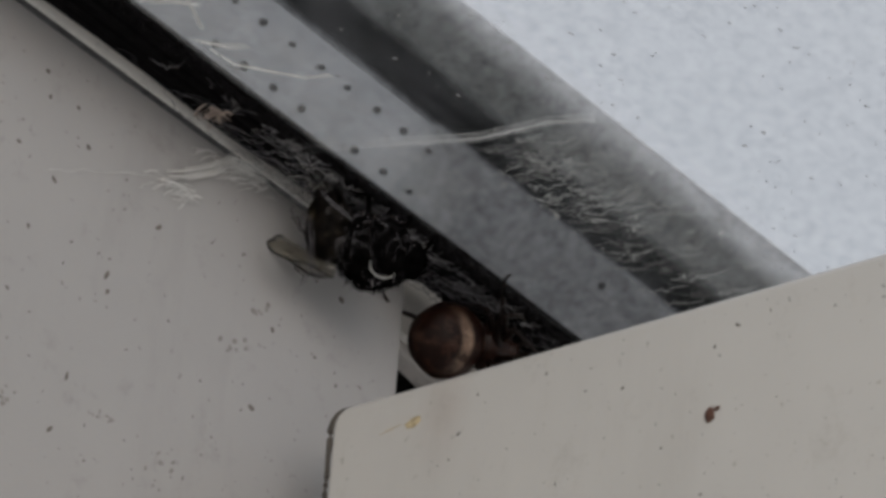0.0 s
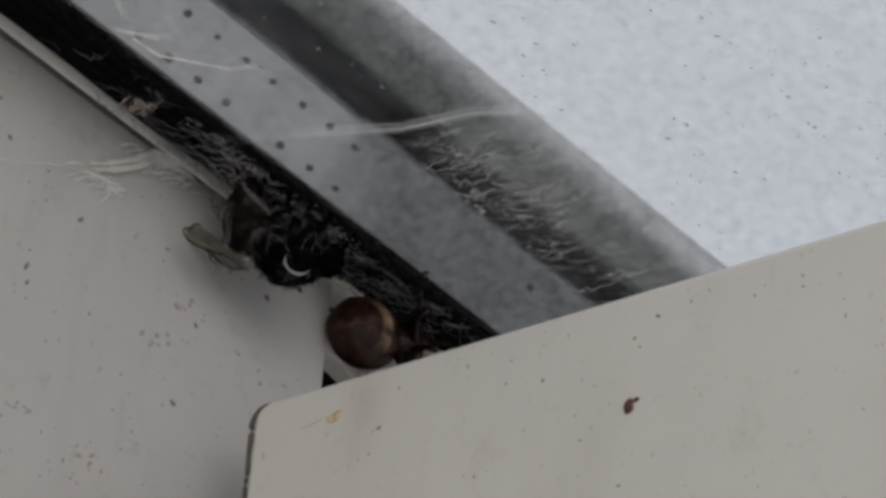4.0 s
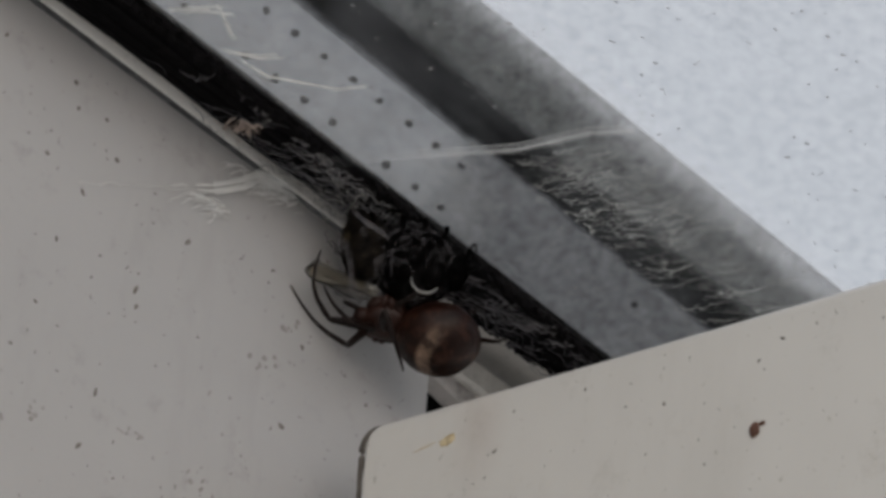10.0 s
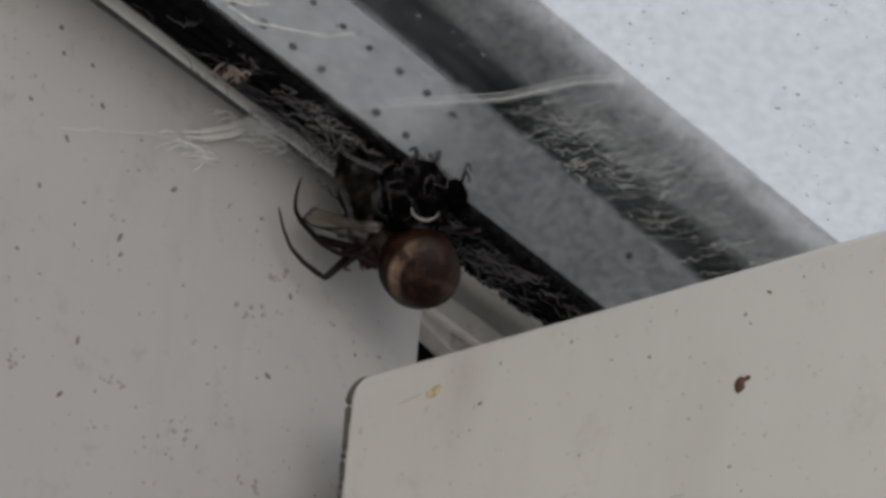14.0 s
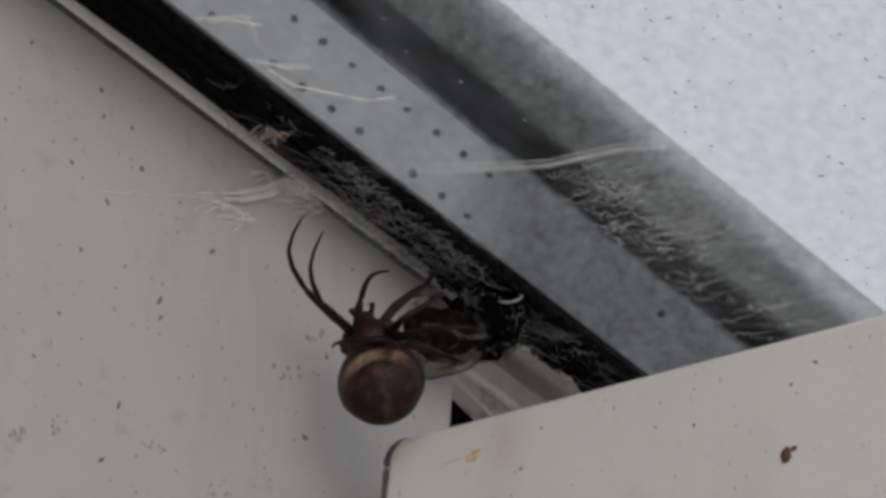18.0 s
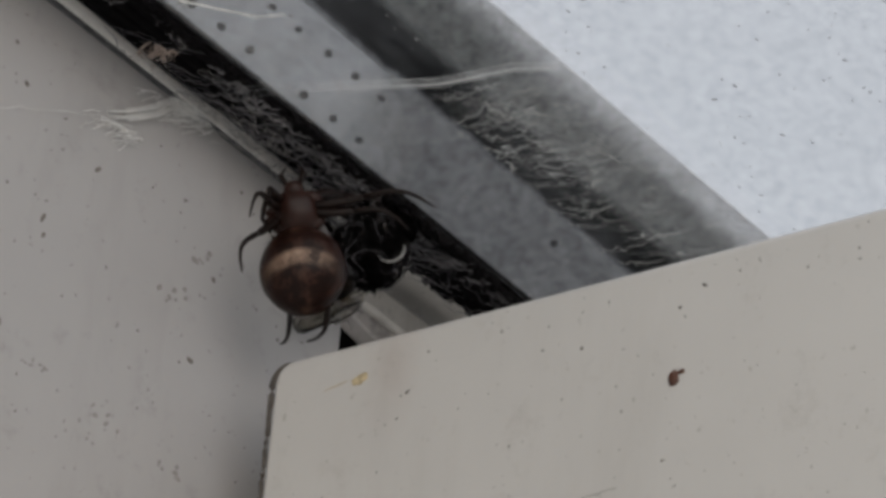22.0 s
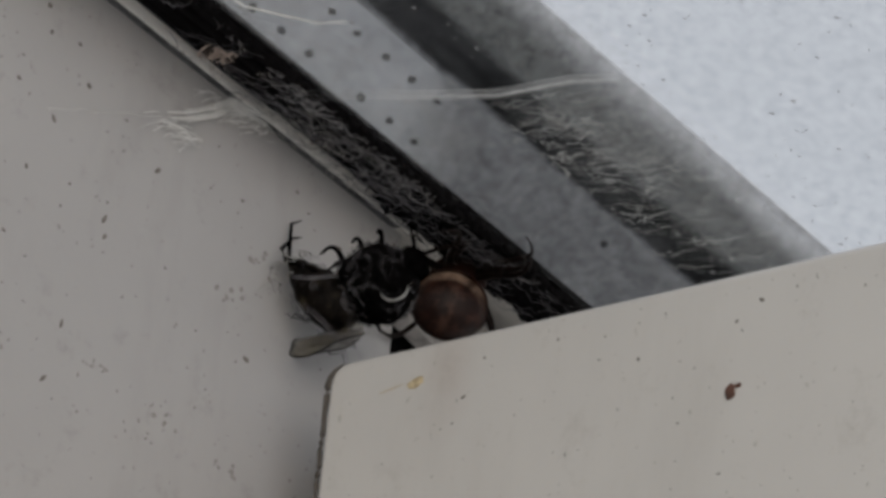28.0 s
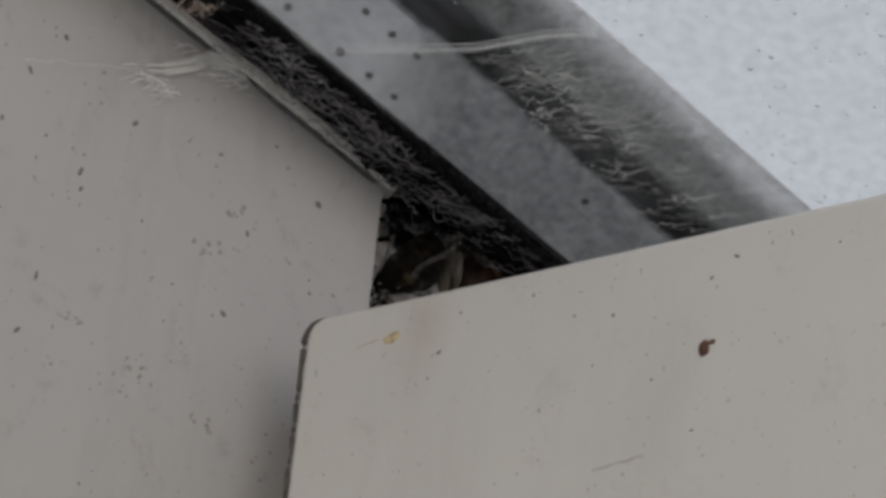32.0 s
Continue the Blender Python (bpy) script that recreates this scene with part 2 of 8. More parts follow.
def glass_material():
    m, nt, p = nodes_of("dusty_roof_glass")
    out = nt.nodes["Material Output"]
    clear = nt.nodes.new("ShaderNodeBsdfTransparent")
    clear.inputs[0].default_value = (0.885, 0.90, 0.925, 1)
    film = nt.nodes.new("ShaderNodeBsdfTranslucent")
    film.inputs[0].default_value = (0.75, 0.77, 0.8, 1)
    gloss = node(nt, "ShaderNodeBsdfGlossy", Roughness=0.2)
    f = noise_fac(nt, 55.0, 7.0, 0.72, (1.0, 2.6, 1.0))
    fine = noise_fac(nt, 620.0, 4.0, 0.7)
    link(nt, ramp(nt, fine, [(0.32, (0.825, 0.84, 0.865)), (0.5, (0.89, 0.905, 0.93)), (0.72, (0.95, 0.96, 0.98))]), clear.inputs[0])
    # dust gathered on the pane along the cover strip
    sep = nt.nodes.new("ShaderNodeSeparateXYZ")
    link(nt, coords(nt), sep.inputs[0])
    away = nt.nodes.new("ShaderNodeMath")
    away.operation = "SUBTRACT"
    away.inputs[1].default_value = 0.0485
    link(nt, sep.outputs[1], away.inputs[0])
    gap = nt.nodes.new("ShaderNodeMath")
    gap.operation = "ABSOLUTE"
    link(nt, away.outputs[0], gap.inputs[0])
    rim = nt.nodes.new("ShaderNodeMapRange")
    link(nt, gap.outputs[0], rim.inputs[0])
    rim.inputs[1].default_value, rim.inputs[2].default_value = 0.0, 0.0045
    rim.inputs[3].default_value, rim.inputs[4].default_value = 0.27, 0.0
    dust = mix(nt, 1.0, ramp(nt, f, [(0.38, (0.0, 0.0, 0.0)), (0.75, (0.055, 0.055, 0.055))]), mix(nt, 1.0, rim.outputs[0], ramp(nt, noise_fac(nt, 230.0, 7.0, 0.75), [(0.36, (0.25, 0.25, 0.25)), (0.66, (1.2, 1.2, 1.2))]), "MULTIPLY"), "ADD")
    s1 = nt.nodes.new("ShaderNodeMixShader")
    link(nt, dust, s1.inputs[0])
    link(nt, clear.outputs[0], s1.inputs[1])
    link(nt, film.outputs[0], s1.inputs[2])
    s2 = nt.nodes.new("ShaderNodeMixShader")
    s2.inputs[0].default_value = 0.012
    link(nt, s1.outputs[0], s2.inputs[1])
    link(nt, gloss.outputs[0], s2.inputs[2])
    link(nt, s2.outputs[0], out.inputs[0])
    return m


M_GLASS = glass_material()


def mesh_of(bm, name, mat, smooth=False):
    me = bpy.data.meshes.new(name)
    bm.normal_update()
    if smooth:
        for f in bm.faces:
            f.smooth = True
    bm.to_mesh(me)
    bm.free()
    me.materials.append(mat)
    return me


def part(name, bm, mat, parent=None, label="", smooth=False):
    ob = new(name, mesh_of(bm, name, mat, smooth))
    if parent:
        ob.parent = parent
    if label:
        ob["label"] = label
    return ob


def empty(name):
    ob = new(name)
    ob.empty_display_size = 0.01
    return ob


def prism(points, axis_vec, bevel=0.0, segs=2):
    """A closed outline pushed along a vector, with rounded edges."""
    bm = bmesh.new()
    a = [bm.verts.new(p) for p in points]
    b = [bm.verts.new(Vector(p) + Vector(axis_vec)) for p in points]
    bm.faces.new(a[::-1])
    bm.faces.new(b)
    n = len(a)
    for i in range(n):
        bm.faces.new((a[i], a[(i + 1) % n], b[(i + 1) % n], b[i]))
    bmesh.ops.recalc_face_normals(bm, faces=bm.faces)
    if bevel:
        bmesh.ops.bevel(bm, geom=list(bm.edges), offset=bevel, segments=segs, affect="EDGES", profile=0.5)
    return bm


def blob(bm, centre, radii, turn=None, sub=2, rough=0.0, seed=0):
    """An uneven ellipsoid added to bm."""
    made = bmesh.ops.create_icosphere(bm, subdivisions=sub, radius=1.0)
    m = Matrix.Translation(centre) @ (turn.to_4x4() if turn else Matrix()) @ Matrix.Diagonal((*radii, 1))
    for v in made["verts"]:
        k = 1 + rough * noise.noise(v.co * 2.3 + Vector((seed, seed * 0.7, 0)))
        v.co = m @ (v.co * k)
    return made["verts"]


def tube(bm, pts, radii, sides=6):
    """A tapered tube through points."""
    rings = []
    for i, p in enumerate(pts):
        p = Vector(p)
        d = Vector(pts[min(i + 1, len(pts) - 1)]) - Vector(pts[max(i - 1, 0)])
        if d.length < 1e-9:
            d = Vector((0, 0, 1))
        q = d.to_track_quat("Z", "Y")
        r = radii[i] if isinstance(radii, (list, tuple)) else radii
        rings.append([bm.verts.new(p + q @ Vector((r * math.cos(a), r * math.sin(a), 0)))
                      for a in (2 * math.pi * k / sides for k in range(sides))])
    for a, b in zip(rings, rings[1:]):
        for k in range(sides):
            bm.faces.new((a[k], a[(k + 1) % sides], b[(k + 1) % sides], b[k]))
    bm.faces.new(rings[0][::-1])
    bm.faces.new(rings[-1])


def W(x, y, z):
    """Millimetres from the corner to world metres."""
    return Vector((x * MM, y * MM, z * MM + ZO))


GU, GV = Vector((1, 0, 0.12)), Vector((0, 1, -0.2))
GN = GU.cross(GV).normalized()          # up, away from the room


def G(u, v, h=0.0):
    """A place on the roof glazing: u along the seal, v away from the wall, h above the underside (mm)."""
    return W(0, 0, 29.5) + (GU * u + GV * v + GN * h) * MM


# ---------------- the setting ----------------
# unseen ground, made pale so that it throws light up under the roof
bm = bmesh.new()
bmesh.ops.create_grid(bm, x_segments=8, y_segments=8, size=400)
ground = tagged(part("ground", bm, M_GROUND), "unseen pale ground far below the roof, added to bounce light up", "ground", kind="structure")

# wall panel below the seal, cut off short of the gap
WALL_END = -17.9
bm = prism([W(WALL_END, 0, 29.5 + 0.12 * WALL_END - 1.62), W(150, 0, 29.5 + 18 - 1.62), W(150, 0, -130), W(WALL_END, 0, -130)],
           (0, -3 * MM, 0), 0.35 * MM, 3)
wall = tagged(part("wall_side", bm, M_WALL), "dirty off-white plastic wall panel under the roof seal, toned down as the less lit side", "wall", kind="structure")
rng = random.Random(4)
bm = prism([G(WALL_END - 2, -1.05, -0.35), G(WALL_END - 2, -0.4, -0.35), G(WALL_END - 2, -0.4, 2.0), G(WALL_END - 2, -1.05, 2.0)],
           GU * (150 - WALL_END + 2) * MM, 0.25 * MM, 3)
part("bead", bm, M_BEAD, wall, "narrow grey lip along the panel's top edge", True)
# a solid dark strip paints the groove's shade line
bm = prism([G(WALL_END - 1, -4.0, 0.0), G(WALL_END - 1, -1.2, 0.0), G(WALL_END - 1, -1.2, 3.0), G(WALL_END - 1, -4.0, 3.0)],
           GU * (150 - WALL_END) * MM)
part("groove", bm, M_HOLE, wall, "dark strip standing in for the shaded groove below the lip")

# front member, lower, with a rounded upper corner
outline = []
R0 = 2.2
for k in range(7):
    a = math.pi - k * math.pi / 12
    outline.append((8.2 + R0 + R0 * math.cos(a), 0.85 - R0 + R0 * math.sin(a)))
outline += [(45, 0.12), (85, -0.68), (240, -3.8), (240, -140), (8.2, -140)]
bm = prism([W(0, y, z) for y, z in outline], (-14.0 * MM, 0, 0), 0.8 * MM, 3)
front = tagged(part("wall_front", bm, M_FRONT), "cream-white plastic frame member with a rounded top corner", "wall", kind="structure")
# unseen block added in the slot, bouncing light onto the wall beside the joint
bm = prism([W(-14.0, 0.1, -6.0), W(-9.0, 0.1, -6.0), W(-9.0, 8.3, -6.0), W(-14.0, 8.3, -6.0)], (0, 0, -138 * MM))
part("bounce_block", bm, M_FRONT, front, "unseen cream block added to bounce light in the slot")
bm = bmesh.new()
tube(bm, [W(-0.25, 7.98 + 0.06 * math.sin(z * 1.7), z) for z in np.linspace(-140, -1.6, 160)] + [W(-0.3, 8.25, -0.5), W(-0.4, 8.75, 0.25), W(-0.5, 9.5, 0.72), W(-0.6, 11.5, 0.72)],
     [(0.16 + 0.22 * (k / 160) ** 14 + 0.05 * math.sin(k * 0.9) * math.sin(k * 0.23)) * MM for k in range(160)] + [0.38 * MM, 0.32 * MM, 0.17 * MM, 0.04 * MM], 8)
part("joint", bm, M_JOINT, front, "dark brown-grey joint along the edge")

# the gap behind: pale inner rail over a black sheet painted for the hollow's shade
rail = [W(-17.5, -9, 29.5 - 2.1 + 2.0), W(-150, -9, 29.5 - 18 + 2.0), W(-150, -9, -12), W(-17.5, -9, 26.1)]
bm = prism(rail, (0, -3 * MM, 0), 0.3 * MM, 2)
tagged(part("trim_inner", bm, M_RAIL), "dusty grey inner rail in the gap", "rail", kind="structure")
bm = prism([W(-21, -7.4, 28.4), W(-150, -7.4, 13.5), W(-150, -7.4, 9.0), W(-26, -7.4, 24.4), W(-21.5, -7.4, 26.4)], (0, -1.6 * MM, 0), 0.5 * MM, 3)
tagged(part("trim_ledge", bm, M_INNER), "pale grey ledge with a rounded end in the gap", "rail", kind="structure")
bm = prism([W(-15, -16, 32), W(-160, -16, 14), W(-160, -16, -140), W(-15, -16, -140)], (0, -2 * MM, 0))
tagged(part("hollow_shade_sheet", bm, M_CAVITY_SHADE), "black sheet standing in for the shade behind the frame", "wall", kind="structure")

# ---------------- roof glazing ----------------
glazing = tagged(empty("window_1"), "sloping glazed roof edge with black seal and dusty spacer", "window", kind="structure")
U0, U1 = -170, 170


def strip(name, v0, v1, h0, h1, mat, label, bevel=0.2):
    bm = prism([G(U0, v0, h0), G(U0, v1, h0), G(U0, v1, h1), G(U0, v0, h1)], GU * (U1 - U0) * MM, bevel * MM, 2)
    return part(name, bm, mat, glazing, label)


strip("gasket", 0.0, 10.3, 0.4, 5.0, M_RUBBER, "black rubber seal, ribbed and dusty", 0.5)
for v in (1.6, 3.8, 6.2, 8.6):
    bm = bmesh.new()
    tube(bm, [G(u, v + 0.25 * math.sin(u * 0.21 + v), 0.25) for u in np.linspace(U0, U1, 120)], 0.55 * MM, 6)
    part("rib", bm, M_RUBBER, glazing)
SLOPE = 1.0                             # the rebate above the glass rises outward


def lean(w):
    """The rebate face: w is how far out it seems from below (mm). Gives v and h."""
    d = (w - 11.0) / (1 + 1.45 * SLOPE)
    return 11.0 + d, 0.6 + SLOPE * d


def taper(w):
    """The outer strips close in on the seal slightly along their run."""
    return 0.05 * max(0.0, (w - 24.0) / 26.0)


def face_strip(name, w0, w1, mat, label):
    rows = []
    for u in (U0, U1):
        (va, ha), (vb, hb) = lean(w0 - taper(w0) * u), lean(w1 - taper(w1) * u)
        rows.append([G(u, va, ha), G(u, vb, hb), G(u, vb - 0.7, hb + 0.7), G(u, va - 0.7, ha + 0.7)])
    bm = bmesh.new()
    a, b = ([bm.verts.new(q) for q in row] for row in rows)
    bm.faces.new(a[::-1])
    bm.faces.new(b)
    for i in range(4):
        bm.faces.new((a[i], a[(i + 1) % 4], b[(i + 1) % 4], b[i]))
    bmesh.ops.recalc_face_normals(bm, faces=bm.faces)
    return part(name, bm, mat, glazing, label)


# across the rebate face, from the seal outward, in apparent millimetres
ACROSS = (GV + GN * SLOPE) * ((1 + 1.45 * SLOPE) * 1000 / (GV + GN * SLOPE).length_squared) + Vector((0.6 * 0.05 * 1000, 0, 0))
FACE0 = G(0, 11.0, 0.6) - ACROSS * (11.0 / ACROSS.length_squared)
M_SEAL = cross_toned("dark_grey_sealant", ACROSS, FACE0, [(26.2, (0.30, 0.307, 0.312)), (27.2, (0.18, 0.185, 0.19)), (28.0, (0.025, 0.027, 0.029)), (28.6, (0.003, 0.0035, 0.004)), (34.4, (0.003, 0.0035, 0.004)), (35.9, (0.09, 0.093, 0.09))], 190.0, 2.6)
M_COVER = cross_toned("grey_cover_strip", ACROSS, FACE0, [(34.8, (0.05, 0.053, 0.05)), (36.6, (0.155, 0.16, 0.154)), (42.0, (0.195, 0.2, 0.194)), (45.6, (0.255, 0.26, 0.256)), (47.6, (0.40, 0.405, 0.402)), (49.2, (0.46, 0.465, 0.465))], 170.0, 3.0, 0.55)
face_strip("spacer_bar", 10.9, 26.6, M_SPACER, "dusty grey metal spacer bar with two rows of holes")
face_strip("sealant", 26.6, 35.6, M_SEAL, "dark sealant between spacer and cover, paler towards both edges")
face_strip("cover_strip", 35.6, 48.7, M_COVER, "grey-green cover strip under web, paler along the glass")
ve, he = lean(46.0)
bm = prism([G(U0, -30, 3), G(U0, 9.5, 3), G(U0, ve - 2.6, he - 0.6), G(U0, ve - 3.0, he), G(U0, -30, he)], GU * (U1 - U0) * MM, 0.3 * MM)
part("roof_bar", bm, M_INNER, glazing, "roof bar above the seal")
bm = bmesh.new()
bmesh.ops.create_cone(bm, cap_ends=True, segments=14, radius1=0.56 * MM, radius2=0.42 * MM, depth=0.3 * MM)
hole_mesh = mesh_of(bm, "hole", M_HOLE)
rh = random.Random(31)
FN = (GV * SLOPE - GN).normalized()
run = GU.normalized()
turn = Matrix((run, FN.cross(run), FN)).transposed().to_4x4()
for row, w in enumerate((13.6, 22.3)):
    for k in range(-18, 16):
        if rh.random() < (0.1 if k > -3 else 0.85):
            continue                     # choked with dust
        h = new("hole", hole_mesh)
        h.parent = glazing
        v, hh = lean(w)
        h.matrix_world = Matrix.Translation(G(8.75 + 4.38 * k - (2.1 if row else 0) + rh.gauss(0, 0.15), v + rh.gauss(0, 0.06), hh)) @ turn @ pose(0, 0, 0, 0, 0, rh.gauss(-8, 14)) @ Matrix.Diagonal((rh.uniform(0.95, 1.4), rh.uniform(0.7, 1.05), 1, 1))
bm = prism([G(U0, 10.6, 0.0), G(U0, 260, 0.0), G(U0, 260, 0.5), G(U0, 10.6, 0.5)], GU * (U1 - U0) * MM)
pane = part("pane", bm, M_GLASS, glazing, "dusty clear roof glass against the sky")
pane.visible_shadow = False


# ---------------- spider ----------------
LEG_LENGTHS = ((7.0, 9.0), (5.8, 7.6), (4.6, 6.0), (7.6, 9.0))


def spider_thing():
    sp = tagged(empty("spider"), "brown house spider with a round banded abdomen dragging prey", "spider")
    m, nt, p = nodes_of("banded_brown_abdomen")
    sep = nt.nodes.new("ShaderNodeSeparateXYZ")
    link(nt, coords(nt), sep.inputs[0])
    f = noise_fac(nt, 420.0, 6.0, 0.72)
    base = ramp(nt, f, [(0.32, (0.0055, 0.0018, 0.0011)), (0.5, (0.0105, 0.0034, 0.002)), (0.72, (0.019, 0.0064, 0.0038))])

    def band(out, centre, width, soft):
        d = nt.nodes.new("ShaderNodeMath")
        d.operation = "SUBTRACT"
        link(nt, out, d.inputs[0])
        d.inputs[1].default_value = centre
        a = nt.nodes.new("ShaderNodeMath")
        a.operation = "ABSOLUTE"
        link(nt, d.outputs[0], a.inputs[0])
        r = nt.nodes.new("ShaderNodeMapRange")
        link(nt, a.outputs[0], r.inputs[0])
        r.inputs[1].default_value, r.inputs[2].default_value = width, width + soft
        r.inputs[3].default_value, r.inputs[4].default_value = 1.0, 0.0
        return r.outputs[0]

    wob = nt.nodes.new("ShaderNodeMath")
    wob.operation = "MULTIPLY_ADD"
    link(nt, noise_fac(nt, 190.0, 4.0, 0.65), wob.inputs[0])
    wob.inputs[1].default_value = 0.0012
    tilt = nt.nodes.new("ShaderNodeVectorMath")
    tilt.operation = "DOT_PRODUCT"
    tilt.inputs[1].default_value = (-0.63, 0, 0.77)        # the band rings the back, in front
    link(nt, coords(nt), tilt.inputs[0])
    link(nt, tilt.outputs["Value"], wob.inputs[2])
    pale = band(wob.outputs[0], 0.0028, 0.00026, 0.0005)
    fore = nt.nodes.new("ShaderNodeMapRange")              # strong in front, fading over the back
    link(nt, sep.outputs[0], fore.inputs[0])
    fore.inputs[1].default_value, fore.inputs[2].default_value = -0.0026, -0.0004
    fore.inputs[3].default_value, fore.inputs[4].default_value = 0.0, 1.0
    pale = mix(nt, 1.0, pale, fore.outputs[0], "MULTIPLY")
    wide = nt.nodes.new("ShaderNodeMath")
    wide.operation = "ABSOLUTE"
    link(nt, sep.outputs[1], wide.inputs[0])
    wane = nt.nodes.new("ShaderNodeMapRange")              # a crescent: it wanes down the flanks
    link(nt, wide.outputs[0], wane.inputs[0])
    wane.inputs[1].default_value, wane.inputs[2].default_value = 0.0012, 0.0036
    wane.inputs[3].default_value, wane.inputs[4].default_value = 1.0, 0.2
    pale = mix(nt, 1.0, pale, wane.outputs[0], "MULTIPLY")
    upper = nt.nodes.new("ShaderNodeMapRange")
    link(nt, sep.outputs[2], upper.inputs[0])
    upper.inputs[1].default_value, upper.inputs[2].default_value = -0.001, 0.001
    blotch = ramp(nt, noise_fac(nt, 300.0, 4.0, 0.65), [(0.38, (0.12, 0.12, 0.12)), (0.55, (1, 1, 1))])
    base = mix(nt, mix(nt, 1.0, pale, blotch, "MULTIPLY"), base, (0.24, 0.165, 0.12))
    ridge = band(sep.outputs[1], 0.0, 0.00025, 0.0005)                # pale line down the back
    base = mix(nt, mix(nt, 1.0, mix(nt, 1.0, ridge, upper.outputs[0], "MULTIPLY"), ramp(nt, noise_fac(nt, 520.0, 3.0, 0.6), [(0.46, (0, 0, 0)), (0.62, (0.16, 0.16, 0.16))]), "MULTIPLY"), base, (0.20, 0.11, 0.075))
    net = ramp(nt, noise_fac(nt, 900.0, 2.0, 0.5), [(0.52, (0, 0, 0)), (0.6, (0.12, 0.12, 0.12)), (0.68, (0, 0, 0))])
    base = mix(nt, mix(nt, 1.0, net, upper.outputs[0], "MULTIPLY"), base, (0.15, 0.07, 0.045))
    link(nt, base, p.inputs["Base Color"])
    p.inputs["Roughness"].default_value = 0.36
    p.inputs["Specular IOR Level"].default_value = 0.16
    bump(nt, p, f, 0.6, 0.0004)
    m_leg = plain("dark_brown_leg", (0.0065, 0.003, 0.0021), 0.45, 0.5, 900, 0.2, 0.0, 0.18)
    m_head = plain("red_brown_head", (0.019, 0.0068, 0.0044), 0.38, 0.4, 900, 0.2, 0.0, 0.22)
    bm = bmesh.new()
    for v in blob(bm, (-0.7 * MM, 0, 0), (4.65 * MM, 4.5 * MM, 3.45 * MM), sub=4, rough=0.03):
        back = max(0.0, -v.co.x / MM - 1.0) / 5.0                    # narrows towards the spinnerets
        v.co.y *= 1 - 0.10 * back * back
        v.co.z = v.co.z * (1 - 0.10 * back * back) - 0.3 * MM * back * back
    part("abdomen", bm, m, sp, "round brown abdomen with a pale front band", True)
    bm = bmesh.new()
    blob(bm, (5.4 * MM, 0, -0.6 * MM), (2.7 * MM, 2.3 * MM, 1.6 * MM), sub=3, rough=0.08)
    blob(bm, (7.9 * MM, 0, -0.5 * MM), (1.1 * MM, 1.1 * MM, 0.9 * MM), sub=2)
    part("head", bm, m_head, sp, "red-brown glossy head and thorax", True)
    for s in (-1, 1):
        bm = bmesh.new()
        tube(bm, [(8.4 * MM, s * 0.6 * MM, -0.8 * MM), (9.6 * MM, s * 1.2 * MM, -0.4 * MM), (10.4 * MM, s * 0.7 * MM, -1.2 * MM)], [0.3 * MM, 0.28 * MM, 0.12 * MM], 6)
        part("palp", bm, m_leg, sp, smooth=True)
    legs = []
    for s in (1, -1):
        for k, (lf, ls) in enumerate(LEG_LENGTHS):
            bm = bmesh.new()
            tube(bm, [Vector((t * lf * MM, 0, 0.06 * lf * MM * math.sin(t * math.pi))) for t in (-0.05, 0.1, 0.4, 0.75, 0.95, 1.03)],
                 [0.34 * MM, 0.48 * MM, 0.52 * MM, 0.42 * MM, 0.38 * MM, 0.2 * MM], 8)
            hip = bmesh.new()
            blob(hip, ((7.0 - 0.95 * k) * MM, s * (1.9 + 0.35 * math.sin(k)) * MM, -0.9 * MM), (0.62 * MM, 1.15 * MM, 0.75 * MM), Euler((0, 0, s * radians(35 - 24 * k))).to_matrix(), 2, 0.08, k + 3 * s)
            part("hip_joint", hip, m_head, sp, smooth=True)
            leg = part("leg", bm, m_leg, sp, "dark brown jointed leg", True)
            leg.location = ((6.9 - 0.75 * k) * MM, s * 1.35 * MM, -0.7 * MM)
            bm = bmesh.new()
            bend = 0.19 * ls
            pts = [Vector((t * ls * MM, bend * MM * math.sin(t * math.pi), 0)) for t in (-0.02, 0.1, 0.3, 0.48, 0.56, 0.75, 0.92, 1.0)]
            tube(bm, pts, [0.24 * MM, 0.32 * MM, 0.28 * MM, 0.24 * MM, 0.21 * MM, 0.17 * MM, 0.13 * MM, 0.06 * MM], 8)
            shin = part("shin", bm, m_leg, leg, "", True)
            shin.location = (lf * MM, 0, 0)
            legs.append((leg, shin))
    return sp, legs


